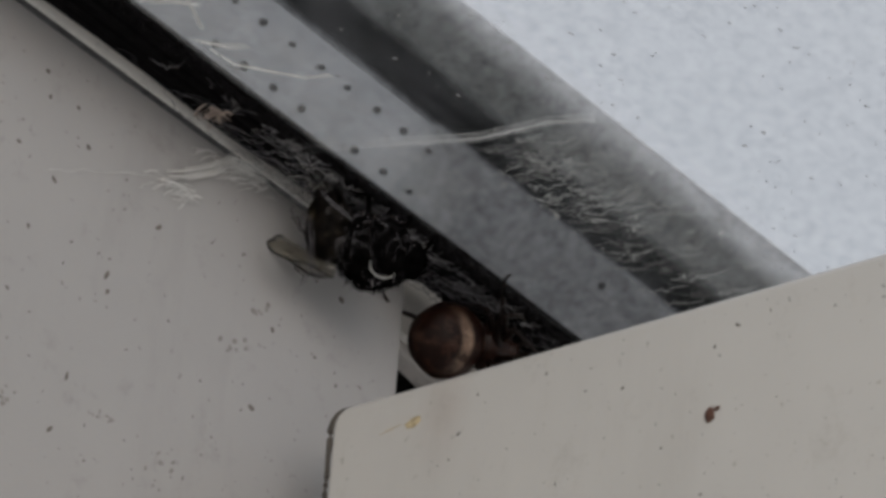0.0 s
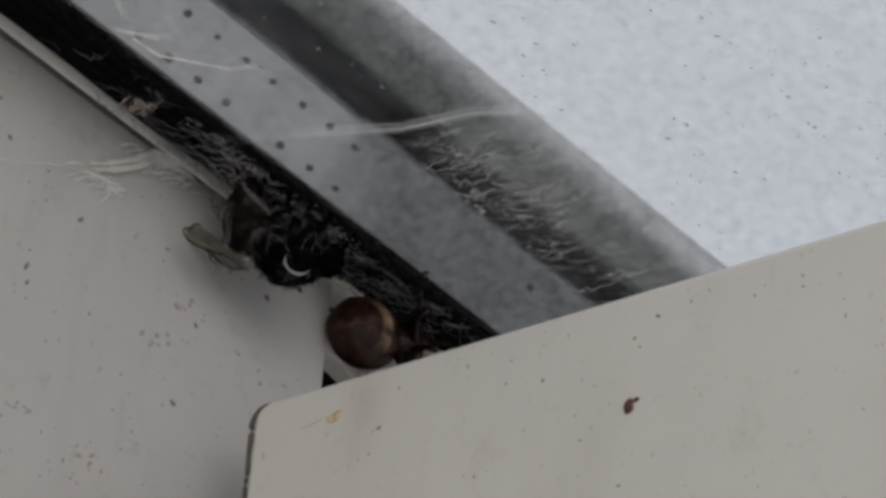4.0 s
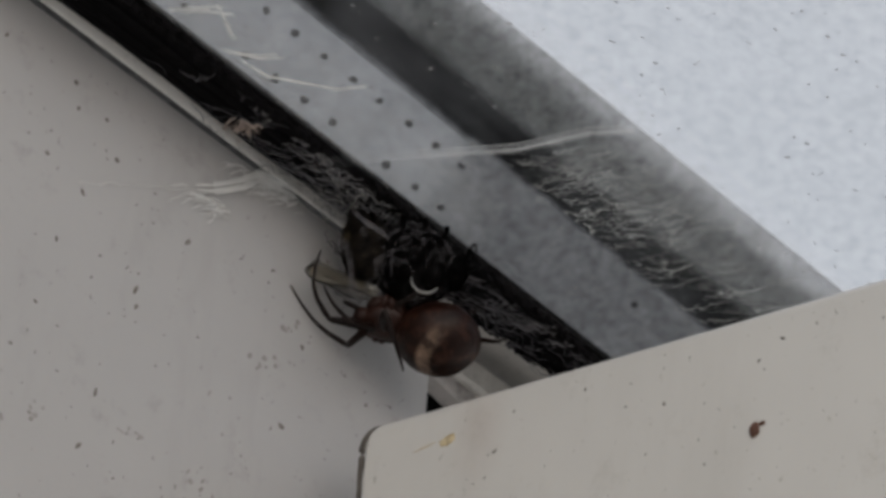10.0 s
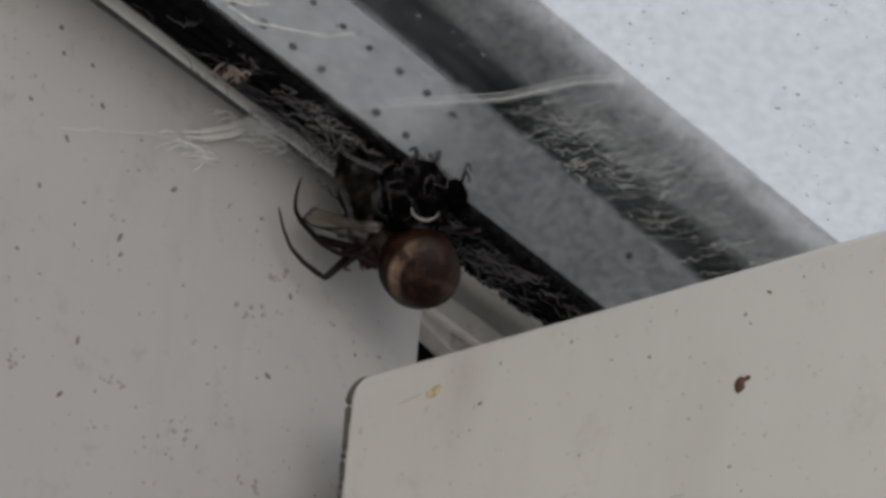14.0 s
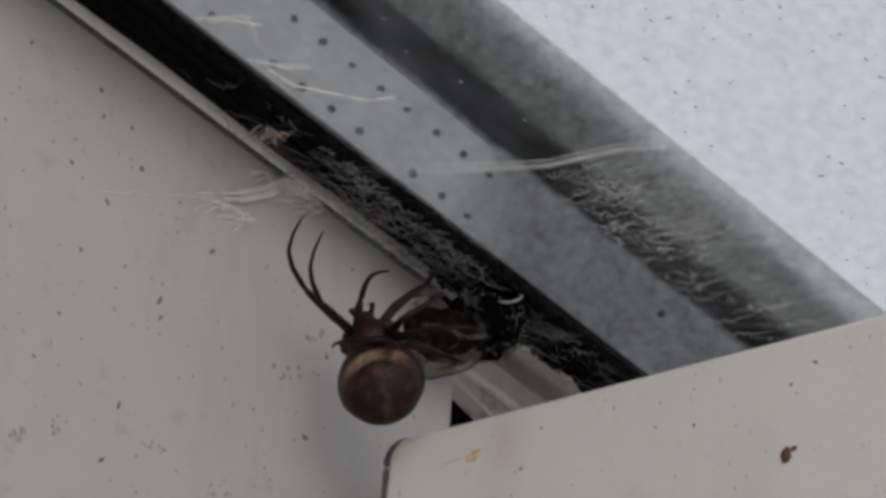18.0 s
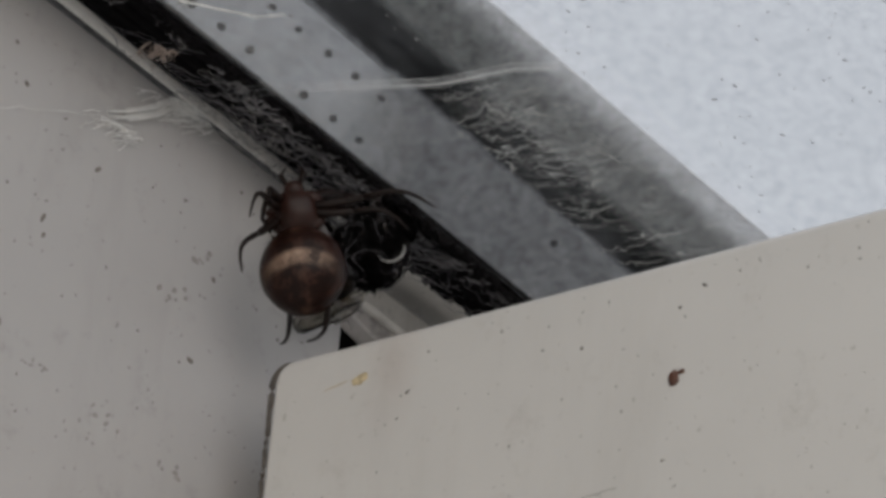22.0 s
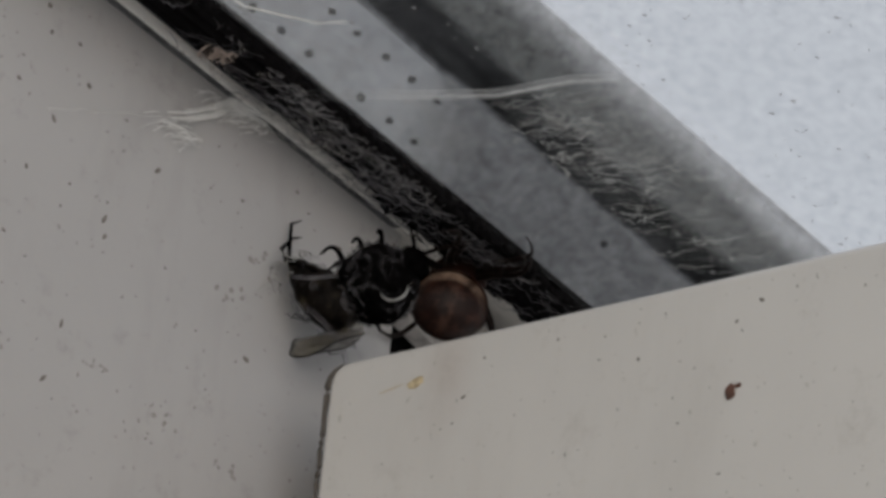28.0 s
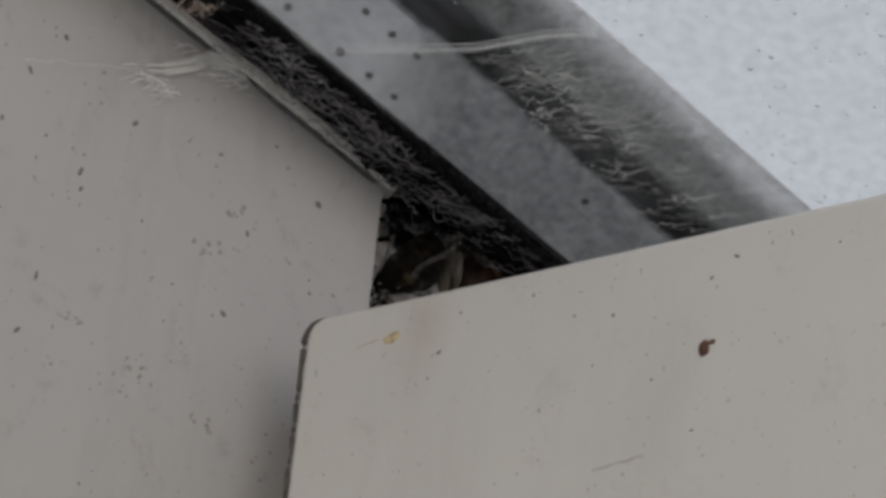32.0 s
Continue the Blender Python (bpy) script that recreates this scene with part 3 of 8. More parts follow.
def prey_thing():
    pr = tagged(empty("dead_bee"), "dead dark bee wrapped in silk, dragged by the spider", "bee")
    m_dark = plain("black_hairy_body", (0.002, 0.0018, 0.0018), 0.7, 0.6, 1300, 0.6, 0.0, 0.0)
    curl = Euler((0, radians(-52), 0)).to_matrix()
    waist = Vector((-1.2, 0, 2.0))
    m, nt, p = nodes_of("banded_bee_abdomen")
    f = noise_fac(nt, 700.0, 5.0, 0.7)
    sub = nt.nodes.new("ShaderNodeVectorMath")
    sub.operation = "SUBTRACT"
    sub.inputs[1].default_value = waist * MM
    link(nt, coords(nt), sub.inputs[0])

    def along(axis):
        d = nt.nodes.new("ShaderNodeVectorMath")
        d.operation = "DOT_PRODUCT"
        d.inputs[1].default_value = axis
        link(nt, sub.outputs[0], d.inputs[0])
        return d.outputs["Value"]

    def math_node(op, a, b):
        n = nt.nodes.new("ShaderNodeMath")
        n.operation = op
        for sock, v in zip(n.inputs, (a, b)):
            if isinstance(v, float):
                sock.default_value = v
            else:
                link(nt, v, sock)
        return n.outputs[0]

    # cream side patches, one to a segment, broken over the black back
    wave = math_node("SINE", math_node("MULTIPLY_ADD", along(curl @ Vector((1, 0, 0))), 3400.0), 0.0)
    flank = math_node("ABSOLUTE", along(Vector((0, 1, 0))), 0.0)
    patchy = math_node("ADD", math_node("MULTIPLY", wave, 0.10), math_node("MULTIPLY", flank, 480.0))
    patchy = math_node("ADD", patchy, math_node("MULTIPLY", noise_fac(nt, 420.0, 4.0, 0.7), 3.0))
    k = nt.nodes.new("ShaderNodeMapRange")
    link(nt, patchy, k.inputs[0])
    k.inputs[1].default_value, k.inputs[2].default_value = 3.1, 4.1
    base = ramp(nt, f, [(0.4, (0.003, 0.0026, 0.0024)), (0.7, (0.012, 0.0092, 0.0068))])
    base = mix(nt, k.outputs[0], base, ramp(nt, noise_fac(nt, 1500.0, 3.0, 0.6), [(0.35, (0.03, 0.022, 0.012)), (0.65, (0.20, 0.165, 0.10))]))
    for spot, reach in (((-7.0, 2.6, -0.4), 2.6), ((-4.6, 0.6, 4.0), 1.6)):
        far = nt.nodes.new("ShaderNodeVectorMath")
        far.operation = "DISTANCE"
        far.inputs[1].default_value = Vector(spot) * MM
        link(nt, coords(nt), far.inputs[0])
        near = nt.nodes.new("ShaderNodeMapRange")
        link(nt, far.outputs["Value"], near.inputs[0])
        near.inputs[1].default_value, near.inputs[2].default_value = 0.3 * reach * MM, reach * MM
        near.inputs[3].default_value, near.inputs[4].default_value = 1.0, 0.0
        worn = mix(nt, 1.0, near.outputs[0], ramp(nt, noise_fac(nt, 650.0, 4.0, 0.7), [(0.38, (0, 0, 0)), (0.58, (1, 1, 1))]), "MULTIPLY")
        base = mix(nt, worn, base, (0.17, 0.135, 0.075))
    link(nt, base, p.inputs["Base Color"])
    p.inputs["Roughness"].default_value = 0.5
    p.inputs["Specular IOR Level"].default_value = 0.03
    bump(nt, p, f, 0.6, 0.0003)
    bm = bmesh.new()
    rings, sides = 22, 18
    loops = []
    for i in range(rings + 1):
        t = i / rings
        r = 3.9 * math.sin(math.pi * min(1, t * 0.93 + 0.05)) ** 0.64 * (1 - 0.45 * t) + 0.12 + 0.10 * math.sin(t * 38)
        row = []
        for j in range(sides):
            a = 2 * math.pi * j / sides
            k = 1 + 0.10 * noise.noise(Vector((t * 5, math.cos(a) * 1.6, math.sin(a) * 1.6)))
            q = Vector((1.0 - 9.6 * t, r * k * math.cos(a), 0.86 * r * k * math.sin(a) - 2.2 * t * t))
            row.append(bm.verts.new((waist + curl @ q) * MM))
        loops.append(row)
    for ra, rb2 in zip(loops, loops[1:]):
        for j in range(sides):
            bm.faces.new((ra[j], ra[(j + 1) % sides], rb2[(j + 1) % sides], rb2[j]))
    bm.faces.new(loops[0][::-1])
    bm.faces.new(loops[-1])
    bmesh.ops.recalc_face_normals(bm, faces=bm.faces)
    part("abdomen", bm, m, pr, "dark brown and ochre ringed abdomen", True)
    rb = random.Random(12)
    bm = bmesh.new()
    for k in range(240):
        on_thorax = k % 3
        c, r = (Vector((3.0, 0, 0)), 4.4) if on_thorax else (waist + curl @ Vector((-rb.uniform(0.5, 7), 0, -0.5)), 3.5)
        d0 = Vector((rb.gauss(0, 1), rb.gauss(0, 1), rb.gauss(0, 1))).normalized()
        d1 = d0.cross(Vector((rb.gauss(0, 1), rb.gauss(0, 1), rb.gauss(0, 1)))).normalized()
        n, span = 9, rb.uniform(0.25, 0.8)
        d2 = d0.cross(d1)
        bow = rb.uniform(-0.35, 0.35)
        tube(bm, [(c + (d0 * math.cos(span * j / n) + d1 * math.sin(span * j / n) + d2 * bow * math.sin(math.pi * j / n)) * r * (1 + 0.05 * math.sin(j * 1.7 + k))) * MM for j in range(n)], rb.choice((0.015, 0.03, 0.05, 0.08)) * MM, 4)
    tagged(part("silk_wrap", bm, M_SHROUD, pr, "loose grey-white silk wound over the body"), kind="stuff")
    bm = bmesh.new()                          # pale tuft at the tip of the abdomen
    for k in range(26):
        q = waist + curl @ Vector((-rb.uniform(7.2, 9.4), rb.gauss(0, 0.9), rb.gauss(-1.6, 0.7)))
        d = Vector((rb.gauss(-0.6, 0.6), rb.gauss(0, 0.8), rb.gauss(0.2, 0.8)))
        tube(bm, [(q + d * t + Vector((0, 0.3 * math.sin(t * 4 + k), 0))) * MM for t in np.linspace(0, 1.6, 6)], rb.choice((0.03, 0.05, 0.08)) * MM, 4)
    tagged(part("silk_tuft", bm, M_WRAP, pr, "pale tuft of silk at the abdomen's tip"), kind="stuff")
    bm = bmesh.new()
    tube(bm, [(Vector((4.6, 2.9, 2.4)) + Vector((1.5 * math.cos(a), 0.6, 1.3 * math.sin(a)))) * MM for a in np.linspace(0.2, 3.3, 10)], [0.03 * MM, 0.07 * MM, 0.12 * MM, 0.15 * MM, 0.14 * MM, 0.1 * MM, 0.12 * MM, 0.1 * MM, 0.06 * MM, 0.02 * MM], 5)
    part("silk_curl", bm, M_WRAP, pr, "bright curl of silk")
    bm = bmesh.new()                          # a thick matted strap of silk between abdomen and thorax
    for j in range(5):
        tube(bm, [(Vector(q) + Vector((0.12 * j - 0.2, 0.1 * math.sin(j), 0.15 * math.sin(j * 2.1)))) * MM for q in ((-4.95, 4.7, -2.7), (-3.97, 4.9, -2.0), (-2.8, 4.9, -1.5), (-1.57, 4.8, -1.15), (-0.5, 4.6, -0.85))],
             [0.03 * MM, 0.09 * MM, 0.12 * MM, 0.10 * MM, 0.03 * MM], 5)
    part("silk_strap", bm, M_SHROUD, pr, "pale matted strap of silk")
    bm = bmesh.new()                          # loose strands dragged along
    for pts in (((-4.7, 2.4, 0.2), (-3.5, 2.3, 2.6), (-2.8, 1.8, 4.7), (-1.3, 2.1, 6.3), (-0.9, 3.9, 3.9)), ((-2.6, 5.2, -1.4), (-3.2, 4.6, -0.9), (-2.8, 4.5, -0.2)),
                ((-5.2, 0.3, 3.0), (-3.9, 0.2, 5.4), (-2.7, 1.0, 6.0), (-2.8, 0.4, 7.0)), ((-0.1, 6.0, 1.1), (-0.9, 5.2, 1.7), (-0.3, 4.7, 3.7))):
        for j in range(3):
            off = Vector((rb.gauss(0, 0.2), rb.gauss(0, 0.15), rb.gauss(0, 0.2)))
            tube(bm, [(Vector(q) + off) * MM for q in pts], [0.02 * MM] + [rb.uniform(0.05, 0.10) * MM for q in pts[1:-1]] + [0.02 * MM], 4)
    tagged(part("silk_strand", bm, M_SHROUD, pr, "loose grey strands of silk"), kind="stuff")
    bm = bmesh.new()
    blob(bm, (3.0 * MM, 0, 0), (4.3 * MM, 4.3 * MM, 4.2 * MM), sub=4, rough=0.2, seed=5)
    blob(bm, (-0.6 * MM, 0, 1.2 * MM), (1.6 * MM, 1.5 * MM, 1.5 * MM), sub=2, rough=0.2, seed=6)
    part("thorax", bm, m_dark, pr, "black furry thorax", True)
    bm = bmesh.new()
    for k in range(760):
        d = Vector((rb.gauss(0, 1), rb.gauss(0, 1), rb.gauss(0, 1))).normalized()
        c = Vector((3.0, 0, 0)) if k % 4 else Vector((7.2, 0, -0.5))
        r = 4.15 if k % 4 else 1.7
        a = (c + d * r) * MM
        tube(bm, [a, a + (d + Vector((rb.gauss(0, 0.3), rb.gauss(0, 0.3), rb.gauss(0, 0.3)))) * rb.uniform(0.4, 0.9) * MM], [0.045 * MM, 0.01 * MM], 3)
    tagged(part("hair", bm, m_dark, pr, "short black fur"), kind="stuff")
    bm = bmesh.new()
    blob(bm, (7.2 * MM, 0, -0.5 * MM), (1.7 * MM, 2.2 * MM, 2.0 * MM), sub=3, rough=0.12, seed=7)
    part("head", bm, m_dark, pr, "", True)
    for s in (-1, 1):
        bm = bmesh.new()
        tube(bm, [(Vector((8.0 + 0.8 * t, s * (0.7 + 0.8 * t), -1.5 - 2.6 * math.sin(t * 1.9)))) * MM for t in np.linspace(0, 1.3, 8)], 0.14 * MM, 5)
        part("antenna", bm, m_dark, pr, "", True)
        for x, ln, fwd in ((4.4, 4.6, 0.5), (2.4, 4.8, 0.1), (0.4, 5.2, -0.5)):
            bm = bmesh.new()
            pts = []
            for t in np.linspace(0, 1, 9):
                a = t * 3.3
                pts.append(Vector((x + fwd * ln * 0.5 * t + 0.55 * math.sin(a * 1.3), s * (1.2 + 1.5 * math.sin(a * 0.62)), -2.2 - ln * 0.52 * math.sin(min(a, 2.7) * 0.75))) * MM)
            tube(bm, pts, [0.34 * MM, 0.36 * MM, 0.33 * MM, 0.3 * MM, 0.26 * MM, 0.22 * MM, 0.2 * MM, 0.16 * MM, 0.07 * MM], 6)
            part("leg", bm, m_dark, pr, "curled black leg", True)
        # trailing leg along the abdomen, hooked past its tip
        bm = bmesh.new()
        pts = [waist + curl @ Vector((-1.5, s * 2.0, -1.6)), waist + curl @ Vector((-5.0, s * 2.2, -2.0)), waist + curl @ Vector((-8.8, s * 0.8, -2.0)),
               waist + curl @ Vector((-9.9, s * 0.7, -3.4 + 0.6 * s)), waist + curl @ Vector((-10.2 + 0.9 * s, s * 1.2, -5.2 + 0.9 * s)), waist + curl @ Vector((-9.4 + 1.2 * s, s * 2.0, -5.9 + 1.2 * s))]
        tube(bm, [q * MM for q in pts], [0.36 * MM, 0.4 * MM, 0.34 * MM, 0.26 * MM, 0.17 * MM, 0.06 * MM], 6)
        part("leg", bm, m_dark, pr, "curled black leg", True)
    mw, nt, p = nodes_of("smoky_wing")
    f = noise_fac(nt, 520.0, 4.0, 0.7, (0.3, 1.6, 1.0))
    link(nt, ramp(nt, f, [(0.35, (0.03, 0.026, 0.018)), (0.7, (0.13, 0.115, 0.085))]), p.inputs["Base Color"])
    p.inputs["Roughness"].default_value = 0.3
    p.inputs["Alpha"].default_value = 0.38
    for s in (-1, 1):
        bm = bmesh.new()
        pts = []
        for k in range(20):
            a = 2 * math.pi * k / 20
            ca, sa = math.cos(a), math.sin(a)
            pts.append(Vector((-3.9 + 4.1 * ca, s * 1.0 * sa * (1.15 - 0.35 * ca) + 0.2 * math.sin(4 * a), 0.25 * math.sin(3 * a))) * MM)
        vs = [bm.verts.new(q) for q in pts]
        top = [bm.verts.new(q + Vector((0, 0, 0.05 * MM))) for q in pts]
        bm.faces.new(vs[::-1])
        bm.faces.new(top)
        for k in range(20):
            bm.faces.new((vs[k], vs[(k + 1) % 20], top[(k + 1) % 20], top[k]))
        wing = part("wing", bm, mw, pr, "smoky translucent wing")
        wing.matrix_basis = pose(-0.2 * MM, s * 1.0 * MM, 4.2 * MM, s * 60, -6 + 6 * s, s * -6)
        bm = bmesh.new()
        tube(bm, [q + Vector((0, 0, 0.03 * MM)) for q in pts[2:13]], 0.10 * MM, 5)
        tube(bm, [Vector((0.1, 0, 0.05)) * MM, Vector((-3, s * 0.25, 0.15)) * MM, Vector((-5.8, s * 0.1, 0)) * MM], 0.07 * MM, 5)
        part("vein", bm, m_dark, wing, "dark wing vein")
    return pr


# ---------------- silk ----------------
def strand(bm, pts, r, sides=3):
    n = len(pts) - 1
    tube(bm, pts, [r * MM * (0.3 + 0.7 * math.sin(math.pi * (0.06 + 0.88 * k / n)) ** 0.7) for k in range(n + 1)], sides)


def curly(rng, u, v, du, dv, n, wob, h=-0.5):
    pts = []
    n = n + 5
    for k in range(n):
        t = k / (n - 1)
        pts.append(G(u + du * t + wob * noise.noise(Vector((u * 3.1, t * 3.0, v))) * 2,
                     v + dv * t + wob * noise.noise(Vector((v * 2.7, t * 3.0, u + 9))) * 2,
                     h - 0.9 * math.sin(t * math.pi) * rng.random()))
    return pts


def web():
    rng = random.Random(21)
    top = tagged(empty("spider_web"), "ragged dusty spider web strung under the glass and over the seal", "web")
    bm = bmesh.new()
    for k in range(250):                      # tangle over the black seal, in clumps
        u = rng.gauss(-9, 14) if k % 4 else rng.uniform(-48, 24)
        v = rng.uniform(0.0, 10.0)
        a = rng.gauss(0.6, 0.5)
        ln = rng.uniform(2, 5) if k % 4 else rng.uniform(5, 9)
        dv = max(-v, min(10.6 - v, ln * math.sin(a)))
        strand(bm, curly(rng, u, v, -ln * math.cos(a), dv, 6, rng.uniform(0.2, 0.55), rng.uniform(-1.6, -0.5)), rng.choice((0.02, 0.025, 0.03, 0.04, 0.065)), 4)
    for k in range(60):                       # and closed cells of it
        u, v, r = rng.gauss(-6, 14), rng.uniform(1, 10), rng.uniform(0.6, 1.4)
        strand(bm, [G(u + r * 1.5 * math.cos(q) + 0.3 * math.sin(3 * q + k), v + r * math.sin(q), -1.2) for q in np.linspace(0, rng.uniform(3.0, 5.5), 11)], rng.choice((0.025, 0.04, 0.06)))
    tagged(part("seal_tangle", bm, M_SILKGREY, top, "grey tangled silk over the black seal"), kind="stuff")
    bm = bmesh.new()
    for k in range(70):                       # paler strands where the guy thread ties in
        u, v = rng.gauss(4, 8), rng.uniform(0, 11)
        a, ln = rng.gauss(0.2, 0.8), rng.uniform(1.5, 5)
        strand(bm, curly(rng, u, v, -ln * math.cos(a), max(-v, min(11 - v, ln * math.sin(a))), 6, rng.uniform(0.3, 0.9), -1.5), rng.choice((0.016, 0.022, 0.03)))
    tagged(part("tie_silk", bm, M_WRAP, top, "pale strands tying the thread to the seal"), kind="stuff")
    bm = bmesh.new()
    for k in range(90):                       # dark dusty clots hanging along the seal's free edge
        u, v = rng.uniform(-46, -10), 1.2 + abs(rng.gauss(0, 1.0))
        ln = rng.uniform(1.5, 5)
        strand(bm, curly(rng, u, v, -ln, rng.uniform(-0.3, 1.0), 8, 0.4, rng.uniform(-0.6, 0.0)), rng.uniform(0.10, 0.26), 5)
    for k in range(150):                      # and along the spacer side
        u = rng.uniform(-60, 60)
        v = 10.2 + 0.9 * math.exp(-((u + 16) / 11) ** 2) + rng.gauss(0, 0.35)
        ln = rng.uniform(1.2, 4.5)
        strand(bm, curly(rng, u, v, -ln, rng.uniform(-0.8, 0.5), 8, 0.35, rng.uniform(-0.6, 0.0)), rng.uniform(0.12, 0.38), 5)
    tagged(part("clot", bm, M_RUBBER, top, "black dusty clots of old web"), kind="stuff")
    bm = bmesh.new()
    for k in range(210):                      # combed sheet over the dark strip, in tufts
        u = 6.0 - abs(rng.gauss(0, 20))
        v0 = rng.gauss(39, 4.5) if k % 3 else rng.uniform(28, 36)
        ln = rng.uniform(1.5, 4.5) if k % 3 else rng.uniform(4, 11)
        strand(bm, curly(rng, u, v0, rng.gauss(-0.1, 0.5), min(ln, 48.0 - v0), 9, rng.uniform(0.05, 0.3)), rng.choice((0.008, 0.012, 0.016, 0.022, 0.04)))
    for k in range(22):
        u = 5.0 - abs(rng.gauss(0, 22))
        strand(bm, curly(rng, u, rng.uniform(12, 24), rng.uniform(-2, 2), rng.uniform(4, 12), 7, 0.5), 0.010)
    for k in range(9):                        # bright knots
        u, v = 4.0 - abs(rng.gauss(0, 14)), rng.gauss(33, 4)
        strand(bm, curly(rng, u, v, rng.uniform(-1, 1), rng.uniform(-0.8, 0.8), 4, 0.5), 0.04)
    tagged(part("combed_silk", bm, M_COMB, top, "fine combed threads"), kind="stuff")
    bm = bmesh.new()
    line = ((8.5, -1.8, -0.4), (12.5, 11.0, -3.5), (16.6, 23.0, -6.5), (18.4, 33.0, -8.5), (17.0, 38.0, -8.0), (14.3, 42.0, -6.5), (10.6, 46.5, -3.0), (6.5, 48.3, -0.4))
    for k in range(16):                       # the main guy thread, a frayed bundle sagging below the glass
        j = rng.uniform(-1, 1)
        lo = rng.choice((0, 0, 1, 2, 2, 3, 3))
        q = rng.uniform(0.2, 1.0)
        pts = [G(u + j * q * (0.35 + 1.5 * max(0, 36 - v) / 40) + 0.12 * noise.noise(Vector((v * 0.3, k, 0))), v, h + 0.4 * j) for u, v, h in line[lo:]]
        strand(bm, pts, rng.choice((0.009, 0.012, 0.016)))
    for k in range(7):                        # the bundle thickens towards the glass edge
        j = rng.gauss(0, 0.25)
        strand(bm, [G(u + j, v, h + 0.3 * j) for u, v, h in line[3:]], rng.choice((0.012, 0.016, 0.022)))
    tagged(part("guy_thread", bm, M_GUY, top, "bright white main thread, frayed"), kind="stuff")
    bm = bmesh.new()
    patch = ((6.3, 28.6), (8.7, 28.3), (11.7, 28.2), (14.0, 26.1), (18.0, 23.7), (20.4, 22.5))
    for k in range(16):                       # anchor on the wall panel
        j = rng.uniform(-1, 1)
        n = rng.randint(3, 6)
        strand(bm, [W(x + 0.5 * j, 0.5 + 0.25 * abs(j), z + 0.75 * j + 0.35 * noise.noise(Vector((x, j * 4, 1)))) for x, z in patch[:n]], rng.uniform(0.05, 0.13))
    for x, z, x2, z2 in ((20, 22.6, 29, 19), (29, 19, 36, 16), (21, 21.8, 24, 19.5)):
        strand(bm, [W(x + (x2 - x) * t, 0.4, z + (z2 - z) * t + 0.4 * noise.noise(Vector((x, t * 4, 0)))) for t in np.linspace(0, 1, 9)], 0.025)
    for k in range(190):                      # matted tufts
        x, z = (17.6 + rng.gauss(0, 1.5), 22.0 + rng.gauss(0, 0.4)) if k < 60 else (9.6 + rng.gauss(0, 2.2), 27.9 + rng.gauss(0, 0.55))
        a = rng.gauss(0.3, 0.22)
        ln = rng.uniform(0.8, 2.8)
        strand(bm, [W(x + ln * t * math.cos(a), 0.4 + 0.2 * math.sin(t * 3), z - ln * t * math.sin(a) + 0.25 * noise.noise(Vector((x * 3, t * 2, z)))) for t in np.linspace(0, 1, 6)], rng.uniform(0.015, 0.055), 4)
    tagged(part("anchor_patch", bm, M_ANCHOR, top, "white silk anchor on the wall panel"), kind="stuff")
    bm = bmesh.new()
    for pts in (((37.7, 13.2), (37.0, 16.2), (36.5, 19.6)), ((36.7, 19.4), (35.1, 18.6), (33.0, 17.4), (31.6, 16.3)), ((37.3, 14.3), (36.1, 17.7), (34.9, 19.6)),
                ((28.2, 14.3), (25.0, 14.7), (23.0, 17.7), (20.9, 21.1), (20.6, 24.6)), ((30.1, 13.5), (28.0, 16.4), (27.5, 19.4))):
        for k in range(6):
            strand(bm, [G(u + rng.gauss(0, 0.22), v + rng.gauss(0, 0.22), -0.5) for u, v in pts], rng.choice((0.025, 0.04, 0.05)))
    tagged(part("loose_wisp", bm, M_SILK, top, "pale loose wisps"), kind="stuff")
    bm = bmesh.new()                          # curled insect husk snagged on the seal
    for k in range(9):
        c, r = (18.2 + rng.gauss(0, 0.35), 4.4 + rng.gauss(0, 0.5)), rng.uniform(0.6, 1.25)
        a0, span = rng.uniform(0, 6.28), rng.uniform(1.6, 3.6)
        strand(bm, [G(c[0] + r * 0.75 * math.cos(a0 + span * i / 9), c[1] + r * math.sin(a0 + span * i / 9), -1.1 - 0.5 * math.sin(i * 0.5 + k)) for i in range(10)], rng.uniform(0.06, 0.16), 5)
    for k in range(10):
        strand(bm, curly(rng, 18.2 + rng.gauss(0, 0.8), 4.4 + rng.gauss(0, 1.2), rng.uniform(-1.8, 1), rng.uniform(-2, 2), 6, 0.5, -0.9), 0.035)
    part("husk", bm, M_HUSK, top, "curled pale brown insect husk")
    m, nt, p = nodes_of("web_film")
    p.inputs["Base Color"].default_value = (0.62, 0.63, 0.63, 1)
    p.inputs["Roughness"].default_value = 0.9
    f = noise_fac(nt, 260.0, 8.0, 0.8, (1.0, 0.5, 1.0))
    al = ramp(nt, f, [(0.34, (0.0, 0.0, 0.0)), (0.7, (0.13, 0.13, 0.13))])
    sep = nt.nodes.new("ShaderNodeSeparateXYZ")
    link(nt, coords(nt), sep.inputs[0])
    out = nt.nodes.new("ShaderNodeMapRange")                # gathers towards the glass
    link(nt, sep.outputs[1], out.inputs[0])
    out.inputs[1].default_value, out.inputs[2].default_value = 0.0315, 0.037
    out.inputs[3].default_value, out.inputs[4].default_value = 0.12, 1.0
    link(nt, mix(nt, 1.0, al, out.outputs[0], "MULTIPLY"), p.inputs["Alpha"])
    bm = bmesh.new()
    nu, nv = 30, 16
    grid = []
